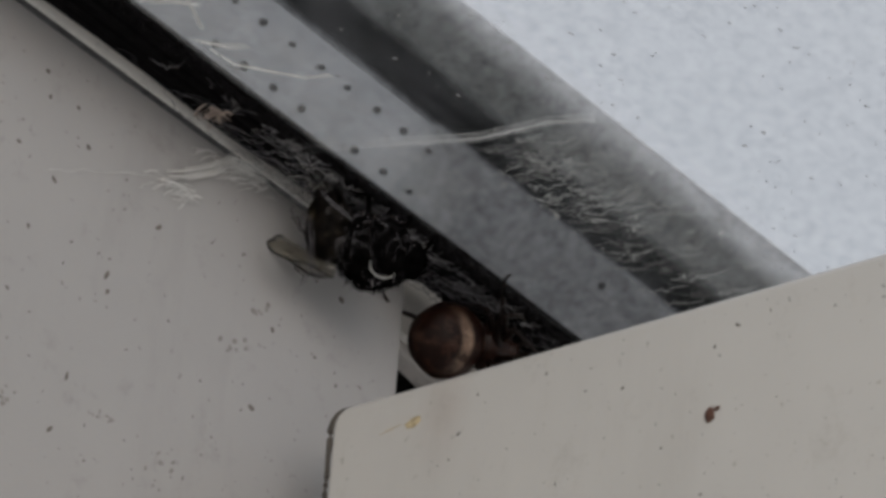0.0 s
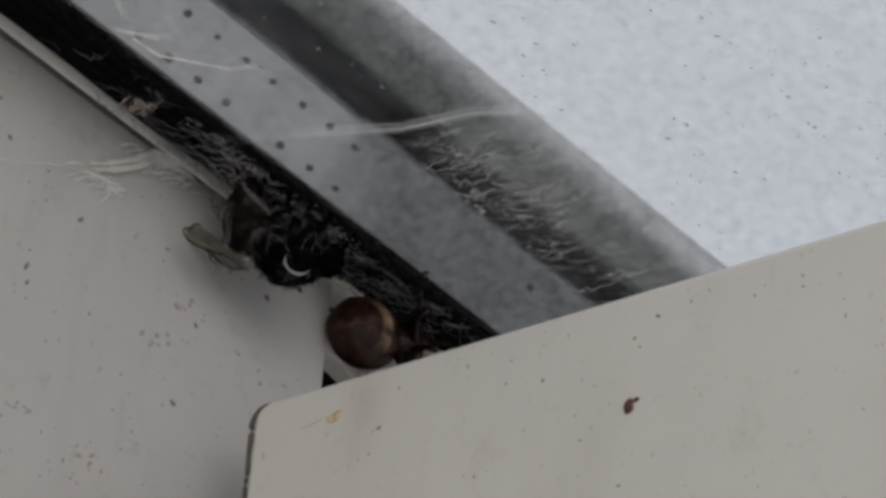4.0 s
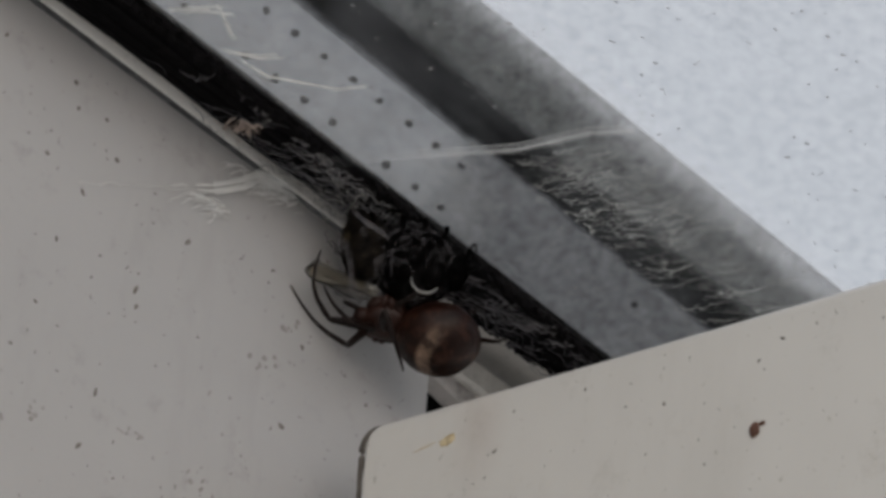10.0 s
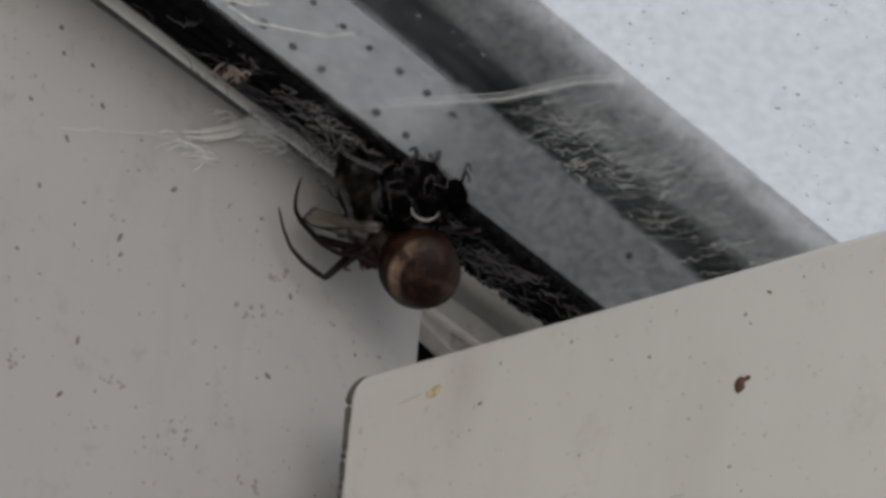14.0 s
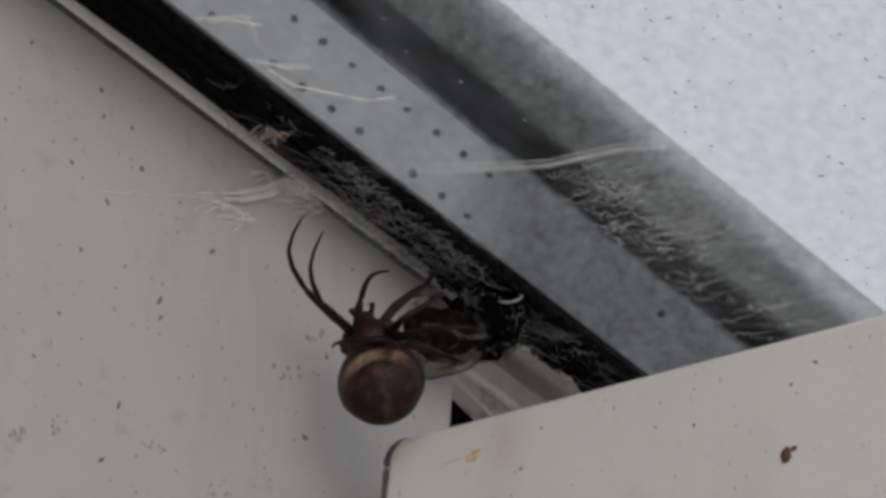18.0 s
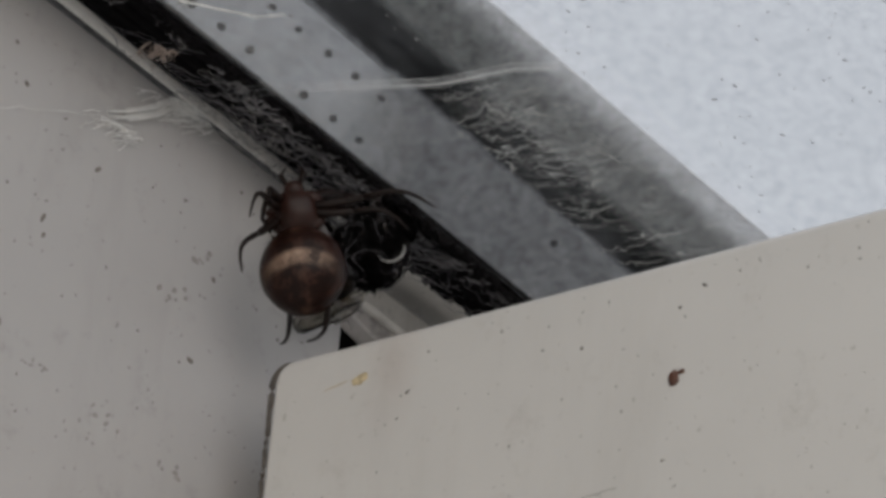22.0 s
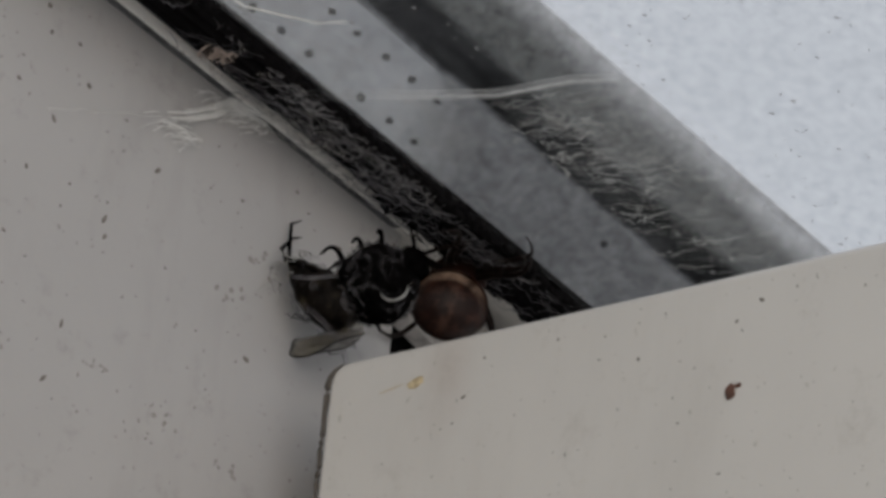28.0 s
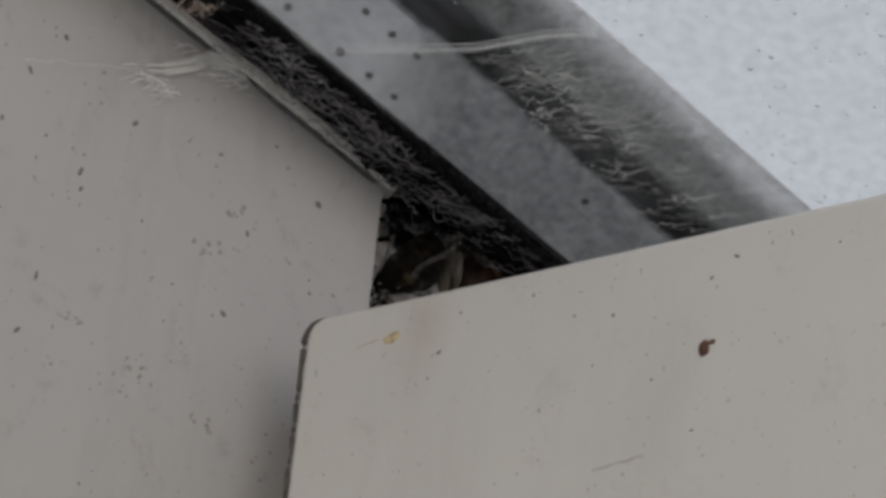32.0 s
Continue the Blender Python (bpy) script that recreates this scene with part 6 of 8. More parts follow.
    walk(LEGS[2][0], [
        (0, pose(0.0054, 0.00135, -0.0007, 105, -27, 128)),
        (0.5, pose(0.0054, 0.00135, -0.0007, 106, -25, 129)),
        (1, pose(0.0054, 0.00135, -0.0007, 107, -22, 133)),
        (1.5, pose(0.0054, 0.00135, -0.0007, 107, -8, 134)),
        (2, pose(0.0054, 0.00135, -0.0007, 109, -3, 140)),
        (2.5, pose(0.0054, 0.00135, -0.0007, 110, 10, 143)),
        (3, pose(0.0054, 0.00135, -0.0007, 112, -22, 154)),
        (3.5, pose(0.0054, 0.00135, -0.0007, 119, 15, 151)),
        (4, pose(0.0054, 0.00135, -0.0007, 90, -13, 140)),
        (4.5, pose(0.0054, 0.00135, -0.0007, 29, -56, 167)),
        (5, pose(0.0054, 0.00135, -0.0007, -38, -53, -137)),
        (5.5, pose(0.0054, 0.00135, -0.0007, -84, -23, -113)),
        (5.625, pose(0.0054, 0.00135, -0.0007, -123, 3, -157)),
        (5.75, pose(0.0054, 0.00135, -0.0007, -168, -9, 154)),
        (5.875, pose(0.0054, 0.00135, -0.0007, 142, -39, 179)),
        (6, pose(0.0054, 0.00135, -0.0007, 73, -34, -134)),
        (6.5, pose(0.0054, 0.00135, -0.0007, 132, -62, -115)),
        (7, pose(0.0054, 0.00135, -0.0007, -99, -40, 80)),
        (7.5, pose(0.0054, 0.00135, -0.0007, -48, -54, 60)),
        (8, pose(0.0054, 0.00135, -0.0007, -34, -24, -16)),
        (8.25, pose(0.0054, 0.00135, -0.0007, 30, -45, -5)),
        (8.5, pose(0.0054, 0.00135, -0.0007, 123, -58, -35)),
        (9, pose(0.0054, 0.00135, -0.0007, 105, -66, -25)),
        (9.5, pose(0.0054, 0.00135, -0.0007, 106, -50, -35)),
        (10, pose(0.0054, 0.00135, -0.0007, 105, -42, -38)),
        (10.5, pose(0.0054, 0.00135, -0.0007, 119, -51, -39)),
        (11, pose(0.0054, 0.00135, -0.0007, 126, -53, -43)),
        (11.5, pose(0.0054, 0.00135, -0.0007, 130, -57, -41)),
        (12, pose(0.0054, 0.00135, -0.0007, 127, -47, -46)),
        (13, pose(0.0054, 0.00135, -0.0007, 114, -54, -27)),
        (13.5, pose(0.0054, 0.00135, -0.0007, 111, -59, -27)),
        (14, pose(0.0054, 0.00135, -0.0007, 70, -70, 4)),
        (14.25, pose(0.0054, 0.00135, -0.0007, -91, -64, 96)),
        (14.5, pose(0.0054, 0.00135, -0.0007, -148, -34, 74)),
        (15, pose(0.0054, 0.00135, -0.0007, 170, -42, 109)),
        (15.5, pose(0.0054, 0.00135, -0.0007, -180, -41, 104)),
        (16, pose(0.0054, 0.00135, -0.0007, -147, -27, 93)),
        (16.5, pose(0.0054, 0.00135, -0.0007, -116, -16, 97)),
        (17, pose(0.0054, 0.00135, -0.0007, -89, -5, 103)),
        (17.5, pose(0.0054, 0.00135, -0.0007, -71, 4, 109)),
        (17.75, pose(0.0054, 0.00135, -0.0007, -74, -33, 55)),
        (18, pose(0.0054, 0.00135, -0.0007, -29, -49, -30)),
        (18.5, pose(0.0054, 0.00135, -0.0007, -106, -72, 62)),
        (19, pose(0.0054, 0.00135, -0.0007, -145, -41, 92)),
        (19.5, pose(0.0054, 0.00135, -0.0007, -143, -23, 116)),
        (20, pose(0.0054, 0.00135, -0.0007, -156, -10, 123)),
        (20.5, pose(0.0054, 0.00135, -0.0007, -153, -17, 119)),
        (21, pose(0.0054, 0.00135, -0.0007, -144, -25, 121)),
        (21.5, pose(0.0054, 0.00135, -0.0007, -144, -39, 125)),
        (22, pose(0.0054, 0.00135, -0.0007, 172, -45, 128)),
        (22.5, pose(0.0054, 0.00135, -0.0007, -139, -45, 118)),
        (23, pose(0.0054, 0.00135, -0.0007, -112, -48, 110)),
        (23.5, pose(0.0054, 0.00135, -0.0007, -144, -34, 122)),
        (24, pose(0.0054, 0.00135, -0.0007, -163, -7, 125)),
        (24.5, pose(0.0054, 0.00135, -0.0007, -171, -17, 118)),
        (25, pose(0.0054, 0.00135, -0.0007, -170, -18, 115)),
        (25.5, pose(0.0054, 0.00135, -0.0007, -170, -18, 114)),
        (26, pose(0.0054, 0.00135, -0.0007, -174, -19, 114)),
        (26.5, pose(0.0054, 0.00135, -0.0007, -175, -24, 110)),
        (27, pose(0.0054, 0.00135, -0.0007, -177, -29, 107)),
        (27.5, pose(0.0054, 0.00135, -0.0007, -177, -30, 109)),
        (28, pose(0.0054, 0.00135, -0.0007, -176, -30, 109)),
        (28.5, pose(0.0054, 0.00135, -0.0007, -177, -30, 109)),
        (29, pose(0.0054, 0.00135, -0.0007, -179, -30, 109)),
        (29.5, pose(0.0054, 0.00135, -0.0007, -177, -29, 108)),
        (30, pose(0.0054, 0.00135, -0.0007, -178, -26, 110)),
        (30.3, pose(0.0054, 0.00135, -0.0007, 143, -34, 140)),
        (30.5, pose(0.0054, 0.00135, -0.0007, 124, -36, 144)),
        (31, pose(0.0054, 0.00135, -0.0007, 91, -40, 149)),
        (31.5, pose(0.0054, 0.00135, -0.0007, 99, -34, 151)),
        (32, pose(0.0054, 0.00135, -0.0007, 102, -31, 152)),
    ])
    walk(LEGS[2][1], [
        (0, pose(0.0046, 0, 0, 0, 0, -131)),
        (0.5, pose(0.0046, 0, 0, -0, -0, -130)),
        (1, pose(0.0046, 0, 0, 0, -0, -125)),
        (1.5, pose(0.0046, 0, 0, 0, -0, -113)),
        (2, pose(0.0046, 0, 0, 0, -0, -103)),
        (2.5, pose(0.0046, 0, 0, -0, -0, -86)),
        (3, pose(0.0046, 0, 0, 0, -0, -88)),
        (3.5, pose(0.0046, 0, 0, 0, -0, -64)),
        (4, pose(0.0046, 0, 0, 0, 0, -76)),
        (4.5, pose(0.0046, 0, 0, 0, 0, -83)),
        (5, pose(0.0046, 0, 0, 0, 0, -71)),
        (5.5, pose(0.0046, 0, 0, 0, 0, -72)),
        (6, pose(0.0046, 0, 0, 0, 0, -23)),
        (6.5, pose(0.0046, 0, 0, 0, 0, -23)),
        (7, pose(0.0046, 0, 0, 0, -0, -55)),
        (7.5, pose(0.0046, 0, 0, 0, 0, -66)),
        (8, pose(0.0046, 0, 0, 0, -0, -38)),
        (8.5, pose(0.0046, 0, 0, 0, 0, -95)),
        (9, pose(0.0046, 0, 0, 0, 0, -89)),
        (9.5, pose(0.0046, 0, 0, 0, 0, -81)),
        (10, pose(0.0046, 0, 0, 0, 0, -76)),
        (10.5, pose(0.0046, 0, 0, 0, 0, -90)),
        (11, pose(0.0046, 0, 0, 0, 0, -95)),
        (11.5, pose(0.0046, 0, 0, 0, 0, -96)),
        (12, pose(0.0046, 0, 0, 0, 0, -91)),
        (13, pose(0.0046, 0, 0, 0, 0, -91)),
        (13.5, pose(0.0046, 0, 0, -0, 0, -95)),
        (14, pose(0.0046, 0, 0, 0, 0, -74)),
        (14.5, pose(0.0046, 0, 0, 0, 0, -46)),
        (15, pose(0.0046, 0, 0, 0, 0, -23)),
        (15.5, pose(0.0046, 0, 0, 0, 0, -38)),
        (16, pose(0.0046, 0, 0, 0, 0, -57)),
        (16.5, pose(0.0046, 0, 0, 0, 0, -66)),
        (17, pose(0.0046, 0, 0, 0, 0, -78)),
        (17.5, pose(0.0046, 0, 0, 0, 0, -84)),
        (18, pose(0.0046, 0, 0, 0, 0, -46)),
        (18.5, pose(0.0046, 0, 0, 0, 0, -60)),
        (19, pose(0.0046, 0, 0, 0, 0, -74)),
        (19.5, pose(0.0046, 0, 0, 0, 0, -48)),
        (20, pose(0.0046, 0, 0, 0, 0, -27)),
        (20.5, pose(0.0046, 0, 0, 0, 0, -32)),
        (21, pose(0.0046, 0, 0, 0, 0, -23)),
        (21.5, pose(0.0046, 0, 0, 0, 0, -23)),
        (22, pose(0.0046, 0, 0, 0, 0, -23)),
        (22.5, pose(0.0046, 0, 0, 0, 0, -23)),
        (23, pose(0.0046, 0, 0, 0, 0, -23)),
        (23.5, pose(0.0046, 0, 0, 0, 0, -23)),
        (24, pose(0.0046, 0, 0, 0, 0, -40)),
        (24.5, pose(0.0046, 0, 0, 0, 0, -61)),
        (25, pose(0.0046, 0, 0, 0, 0, -61)),
        (25.5, pose(0.0046, 0, 0, 0, 0, -62)),
        (26, pose(0.0046, 0, 0, 0, 0, -61)),
        (26.5, pose(0.0046, 0, 0, 0, 0, -61)),
        (27, pose(0.0046, 0, 0, 0, 0, -62)),
        (27.5, pose(0.0046, 0, 0, 0, 0, -63)),
        (28, pose(0.0046, 0, 0, 0, 0, -63)),
        (28.5, pose(0.0046, 0, 0, 0, 0, -63)),
        (29, pose(0.0046, 0, 0, 0, 0, -62)),
        (29.5, pose(0.0046, 0, 0, 0, 0, -62)),
        (30, pose(0.0046, 0, 0, 0, 0, -60)),
        (30.3, pose(0.0046, 0, 0, 0, 0, -23)),
        (30.5, pose(0.0046, 0, 0, 0, 0, -23)),
        (31, pose(0.0046, 0, 0, -0, 0, -34)),
        (31.5, pose(0.0046, 0, 0, -0, 0, -33)),
        (32, pose(0.0046, 0, 0, -0, 0, -32)),
    ])
    walk(LEGS[3][0], [
        (0, pose(0.00465, 0.00135, -0.0007, -63, 14, 176)),
        (0.5, pose(0.00465, 0.00135, -0.0007, -63, 14, 176)),
        (1, pose(0.00465, 0.00135, -0.0007, -62, 14, 176)),
        (1.5, pose(0.00465, 0.00135, -0.0007, -59, 8, 176)),
        (2, pose(0.00465, 0.00135, -0.0007, -62, 14, 176)),
        (2.5, pose(0.00465, 0.00135, -0.0007, -63, 14, 176)),
        (3, pose(0.00465, 0.00135, -0.0007, -65, 21, 176)),
        (3.5, pose(0.00465, 0.00135, -0.0007, -67, 14, 176)),
        (4, pose(0.00465, 0.00135, -0.0007, -107, 9, 161)),
        (4.5, pose(0.00465, 0.00135, -0.0007, -172, -24, 165)),
        (5, pose(0.00465, 0.00135, -0.0007, 128, -36, -170)),
        (5.5, pose(0.00465, 0.00135, -0.0007, 129, -13, -166)),
        (6, pose(0.00465, 0.00135, -0.0007, 169, -28, -166)),
        (6.5, pose(0.00465, 0.00135, -0.0007, -168, -59, -149)),
        (6.625, pose(0.00465, 0.00135, -0.0007, -109, -44, 141)),
        (6.75, pose(0.00465, 0.00135, -0.0007, -95, -8, 113)),
        (7, pose(0.00465, 0.00135, -0.0007, -87, 49, 101)),
        (7.5, pose(0.00465, 0.00135, -0.0007, -78, 38, 109)),
        (8, pose(0.00465, 0.00135, -0.0007, -91, 24, 114)),
        (8.25, pose(0.00465, 0.00135, -0.0007, -33, -1, -175)),
        (8.5, pose(0.00465, 0.00135, -0.0007, -27, -62, -120)),
        (9, pose(0.00465, 0.00135, -0.0007, -2, -65, -138)),
        (9.5, pose(0.00465, 0.00135, -0.0007, -45, -54, -97)),
        (10, pose(0.00465, 0.00135, -0.0007, -62, -35, -81)),
        (10.25, pose(0.00465, 0.00135, -0.0007, -65, -18, -27)),
        (10.5, pose(0.00465, 0.00135, -0.0007, -53, -5, 24)),
        (10.75, pose(0.00465, 0.00135, -0.0007, -22, -62, 10)),
        (11, pose(0.00465, 0.00135, -0.0007, 114, -51, -113)),
        (11.5, pose(0.00465, 0.00135, -0.0007, 119, -56, -114)),
        (12, pose(0.00465, 0.00135, -0.0007, 109, -54, -108)),
        (13, pose(0.00465, 0.00135, -0.0007, 116, -27, -109)),
        (13.5, pose(0.00465, 0.00135, -0.0007, 152, -44, -108)),
        (13.75, pose(0.00465, 0.00135, -0.0007, -162, -55, -103)),
        (14, pose(0.00465, 0.00135, -0.0007, -99, -64, -118)),
        (14.5, pose(0.00465, 0.00135, -0.0007, 39, -65, 144)),
        (15, pose(0.00465, 0.00135, -0.0007, 30, -53, 155)),
        (15.5, pose(0.00465, 0.00135, -0.0007, 35, -52, 156)),
        (16, pose(0.00465, 0.00135, -0.0007, 54, -46, 146)),
        (16.5, pose(0.00465, 0.00135, -0.0007, 70, -42, 146)),
        (17, pose(0.00465, 0.00135, -0.0007, 83, -39, 147)),
        (17.5, pose(0.00465, 0.00135, -0.0007, 90, -37, 148)),
        (17.75, pose(0.00465, 0.00135, -0.0007, 29, -58, 172)),
        (18, pose(0.00465, 0.00135, -0.0007, -49, -50, -145)),
        (18.5, pose(0.00465, 0.00135, -0.0007, 8, -62, -172)),
        (19, pose(0.00465, 0.00135, -0.0007, 43, -57, 167)),
        (19.5, pose(0.00465, 0.00135, -0.0007, 63, -53, 161)),
        (20, pose(0.00465, 0.00135, -0.0007, 74, -43, 161)),
        (20.5, pose(0.00465, 0.00135, -0.0007, 72, -24, -177)),
        (21, pose(0.00465, 0.00135, -0.0007, 79, 3, -161)),
        (21.5, pose(0.00465, 0.00135, -0.0007, 73, 4, -174)),
        (22, pose(0.00465, 0.00135, -0.0007, 75, 5, 178)),
        (22.5, pose(0.00465, 0.00135, -0.0007, 78, -19, 171)),
        (23, pose(0.00465, 0.00135, -0.0007, 73, 1, 159)),
        (23.5, pose(0.00465, 0.00135, -0.0007, 66, 6, 161)),
        (24, pose(0.00465, 0.00135, -0.0007, 67, 19, 172)),
        (24.5, pose(0.00465, 0.00135, -0.0007, 55, 26, 177)),
        (25, pose(0.00465, 0.00135, -0.0007, 53, 23, 176)),
        (25.5, pose(0.00465, 0.00135, -0.0007, 53, 24, 174)),
        (25.75, pose(0.00465, 0.00135, -0.0007, 0, 29, 179)),
        (26, pose(0.00465, 0.00135, -0.0007, -55, 35, 177)),
        (26.5, pose(0.00465, 0.00135, -0.0007, -50, 16, 175)),
        (27, pose(0.00465, 0.00135, -0.0007, -55, 15, 170)),
        (27.5, pose(0.00465, 0.00135, -0.0007, -58, 15, 168)),
        (28, pose(0.00465, 0.00135, -0.0007, -60, 14, 168)),
        (28.5, pose(0.00465, 0.00135, -0.0007, -71, 22, 167)),
        (29, pose(0.00465, 0.00135, -0.0007, -72, 21, 167)),
        (29.5, pose(0.00465, 0.00135, -0.0007, -70, 22, 168)),
        (30, pose(0.00465, 0.00135, -0.0007, -76, 30, 168)),
        (30.3, pose(0.00465, 0.00135, -0.0007, -77, 34, 169)),
        (30.5, pose(0.00465, 0.00135, -0.0007, -76, 33, 172)),
        (31, pose(0.00465, 0.00135, -0.0007, -68, 18, 177)),
        (31.5, pose(0.00465, 0.00135, -0.0007, -67, 17, -172)),
        (32, pose(0.00465, 0.00135, -0.0007, -66, 28, -164)),
    ])
    walk(LEGS[3][1], [
        (0, pose(0.0076, 0, 0, 0, -0, -41)),
        (0.5, pose(0.0076, 0, 0, 0, 0, -41)),
        (1, pose(0.0076, 0, 0, 0, 0, -41)),
        (1.5, pose(0.0076, 0, 0, 0, 0, -36)),
        (2, pose(0.0076, 0, 0, 0, -0, -41)),
        (2.5, pose(0.0076, 0, 0, 0, -0, -42)),
        (3, pose(0.0076, 0, 0, -0, -0, -47)),
        (3.5, pose(0.0076, 0, 0, 0, -0, -45)),
        (4, pose(0.0076, 0, 0, 0, 0, -41)),
        (4.5, pose(0.0076, 0, 0, 0, 0, -23)),
        (5, pose(0.0076, 0, 0, 0, 0, -23)),
        (5.5, pose(0.0076, 0, 0, 0, 0, -23)),
        (6, pose(0.0076, 0, 0, 0, 0, -23)),
        (6.5, pose(0.0076, 0, 0, 0, 0, -29)),
        (6.75, pose(0.0076, 0, 0, 0, 0, -100)),
        (7, pose(0.0076, 0, 0, 0, -0, -149)),
        (7.5, pose(0.0076, 0, 0, -0, 0, -153)),
        (8, pose(0.0076, 0, 0, 0, 0, -142)),
        (8.5, pose(0.0076, 0, 0, 0, 0, -136)),
        (9, pose(0.0076, 0, 0, 0, 0, -120)),
        (9.5, pose(0.0076, 0, 0, 0, 0, -137)),
        (10, pose(0.0076, 0, 0, 0, 0, -148)),
        (10.5, pose(0.0076, 0, 0, 0, 0, -177)),
        (11, pose(0.0076, 0, 0, 0, 0, -145)),
        (11.5, pose(0.0076, 0, 0, 0, 0, -149)),
        (12, pose(0.0076, 0, 0, 0, 0, -146)),
        (13, pose(0.0076, 0, 0, 0, -0, -148)),
        (13.5, pose(0.0076, 0, 0, -0, -0, -167)),
        (14, pose(0.0076, 0, 0, 0, 0, -159)),
        (14.5, pose(0.0076, 0, 0, 0, 0, -139)),
        (15, pose(0.0076, 0, 0, 0, 0, -136)),
        (15.5, pose(0.0076, 0, 0, 0, 0, -137)),
        (16, pose(0.0076, 0, 0, 0, 0, -133)),
        (16.5, pose(0.0076, 0, 0, 0, 0, -130)),
        (17, pose(0.0076, 0, 0, 0, 0, -124)),
        (17.5, pose(0.0076, 0, 0, 0, 0, -120)),
        (18, pose(0.0076, 0, 0, 0, 0, -163)),
        (18.5, pose(0.0076, 0, 0, 0, 0, -152)),
        (19, pose(0.0076, 0, 0, 0, 0, -142)),
        (19.5, pose(0.0076, 0, 0, 0, 0, -136)),
        (20, pose(0.0076, 0, 0, 0, 0, -129)),
        (20.5, pose(0.0076, 0, 0, 0, 0, -127)),
        (21, pose(0.0076, 0, 0, 0, 0, -113)),
        (21.5, pose(0.0076, 0, 0, 0, 0, -86)),
        (22, pose(0.0076, 0, 0, 0, 0, -60)),
        (22.5, pose(0.0076, 0, 0, 0, 0, -96)),
        (23, pose(0.0076, 0, 0, 0, 0, -105)),
        (23.5, pose(0.0076, 0, 0, 0, 0, -109)),
        (24, pose(0.0076, 0, 0, 0, 0, -103)),
        (24.5, pose(0.0076, 0, 0, 0, 0, -97)),
        (25, pose(0.0076, 0, 0, 0, 0, -95)),
        (25.5, pose(0.0076, 0, 0, 0, 0, -94)),
        (26, pose(0.0076, 0, 0, 0, 0, -71)),
        (26.5, pose(0.0076, 0, 0, 0, 0, -52)),
        (27, pose(0.0076, 0, 0, 0, 0, -53)),
        (27.5, pose(0.0076, 0, 0, 0, 0, -52)),
        (28, pose(0.0076, 0, 0, 0, 0, -49)),
        (28.5, pose(0.0076, 0, 0, 0, 0, -57)),
        (29, pose(0.0076, 0, 0, 0, 0, -55)),
        (29.5, pose(0.0076, 0, 0, 0, 0, -54)),
        (30, pose(0.0076, 0, 0, 0, 0, -60)),
        (30.3, pose(0.0076, 0, 0, 0, 0, -66)),
        (30.5, pose(0.0076, 0, 0, 0, 0, -67)),
        (31, pose(0.0076, 0, 0, 0, -0, -49)),
        (31.5, pose(0.0076, 0, 0, -0, 0, -52)),
        (32, pose(0.0076, 0, 0, 0, -0, -68)),
    ])
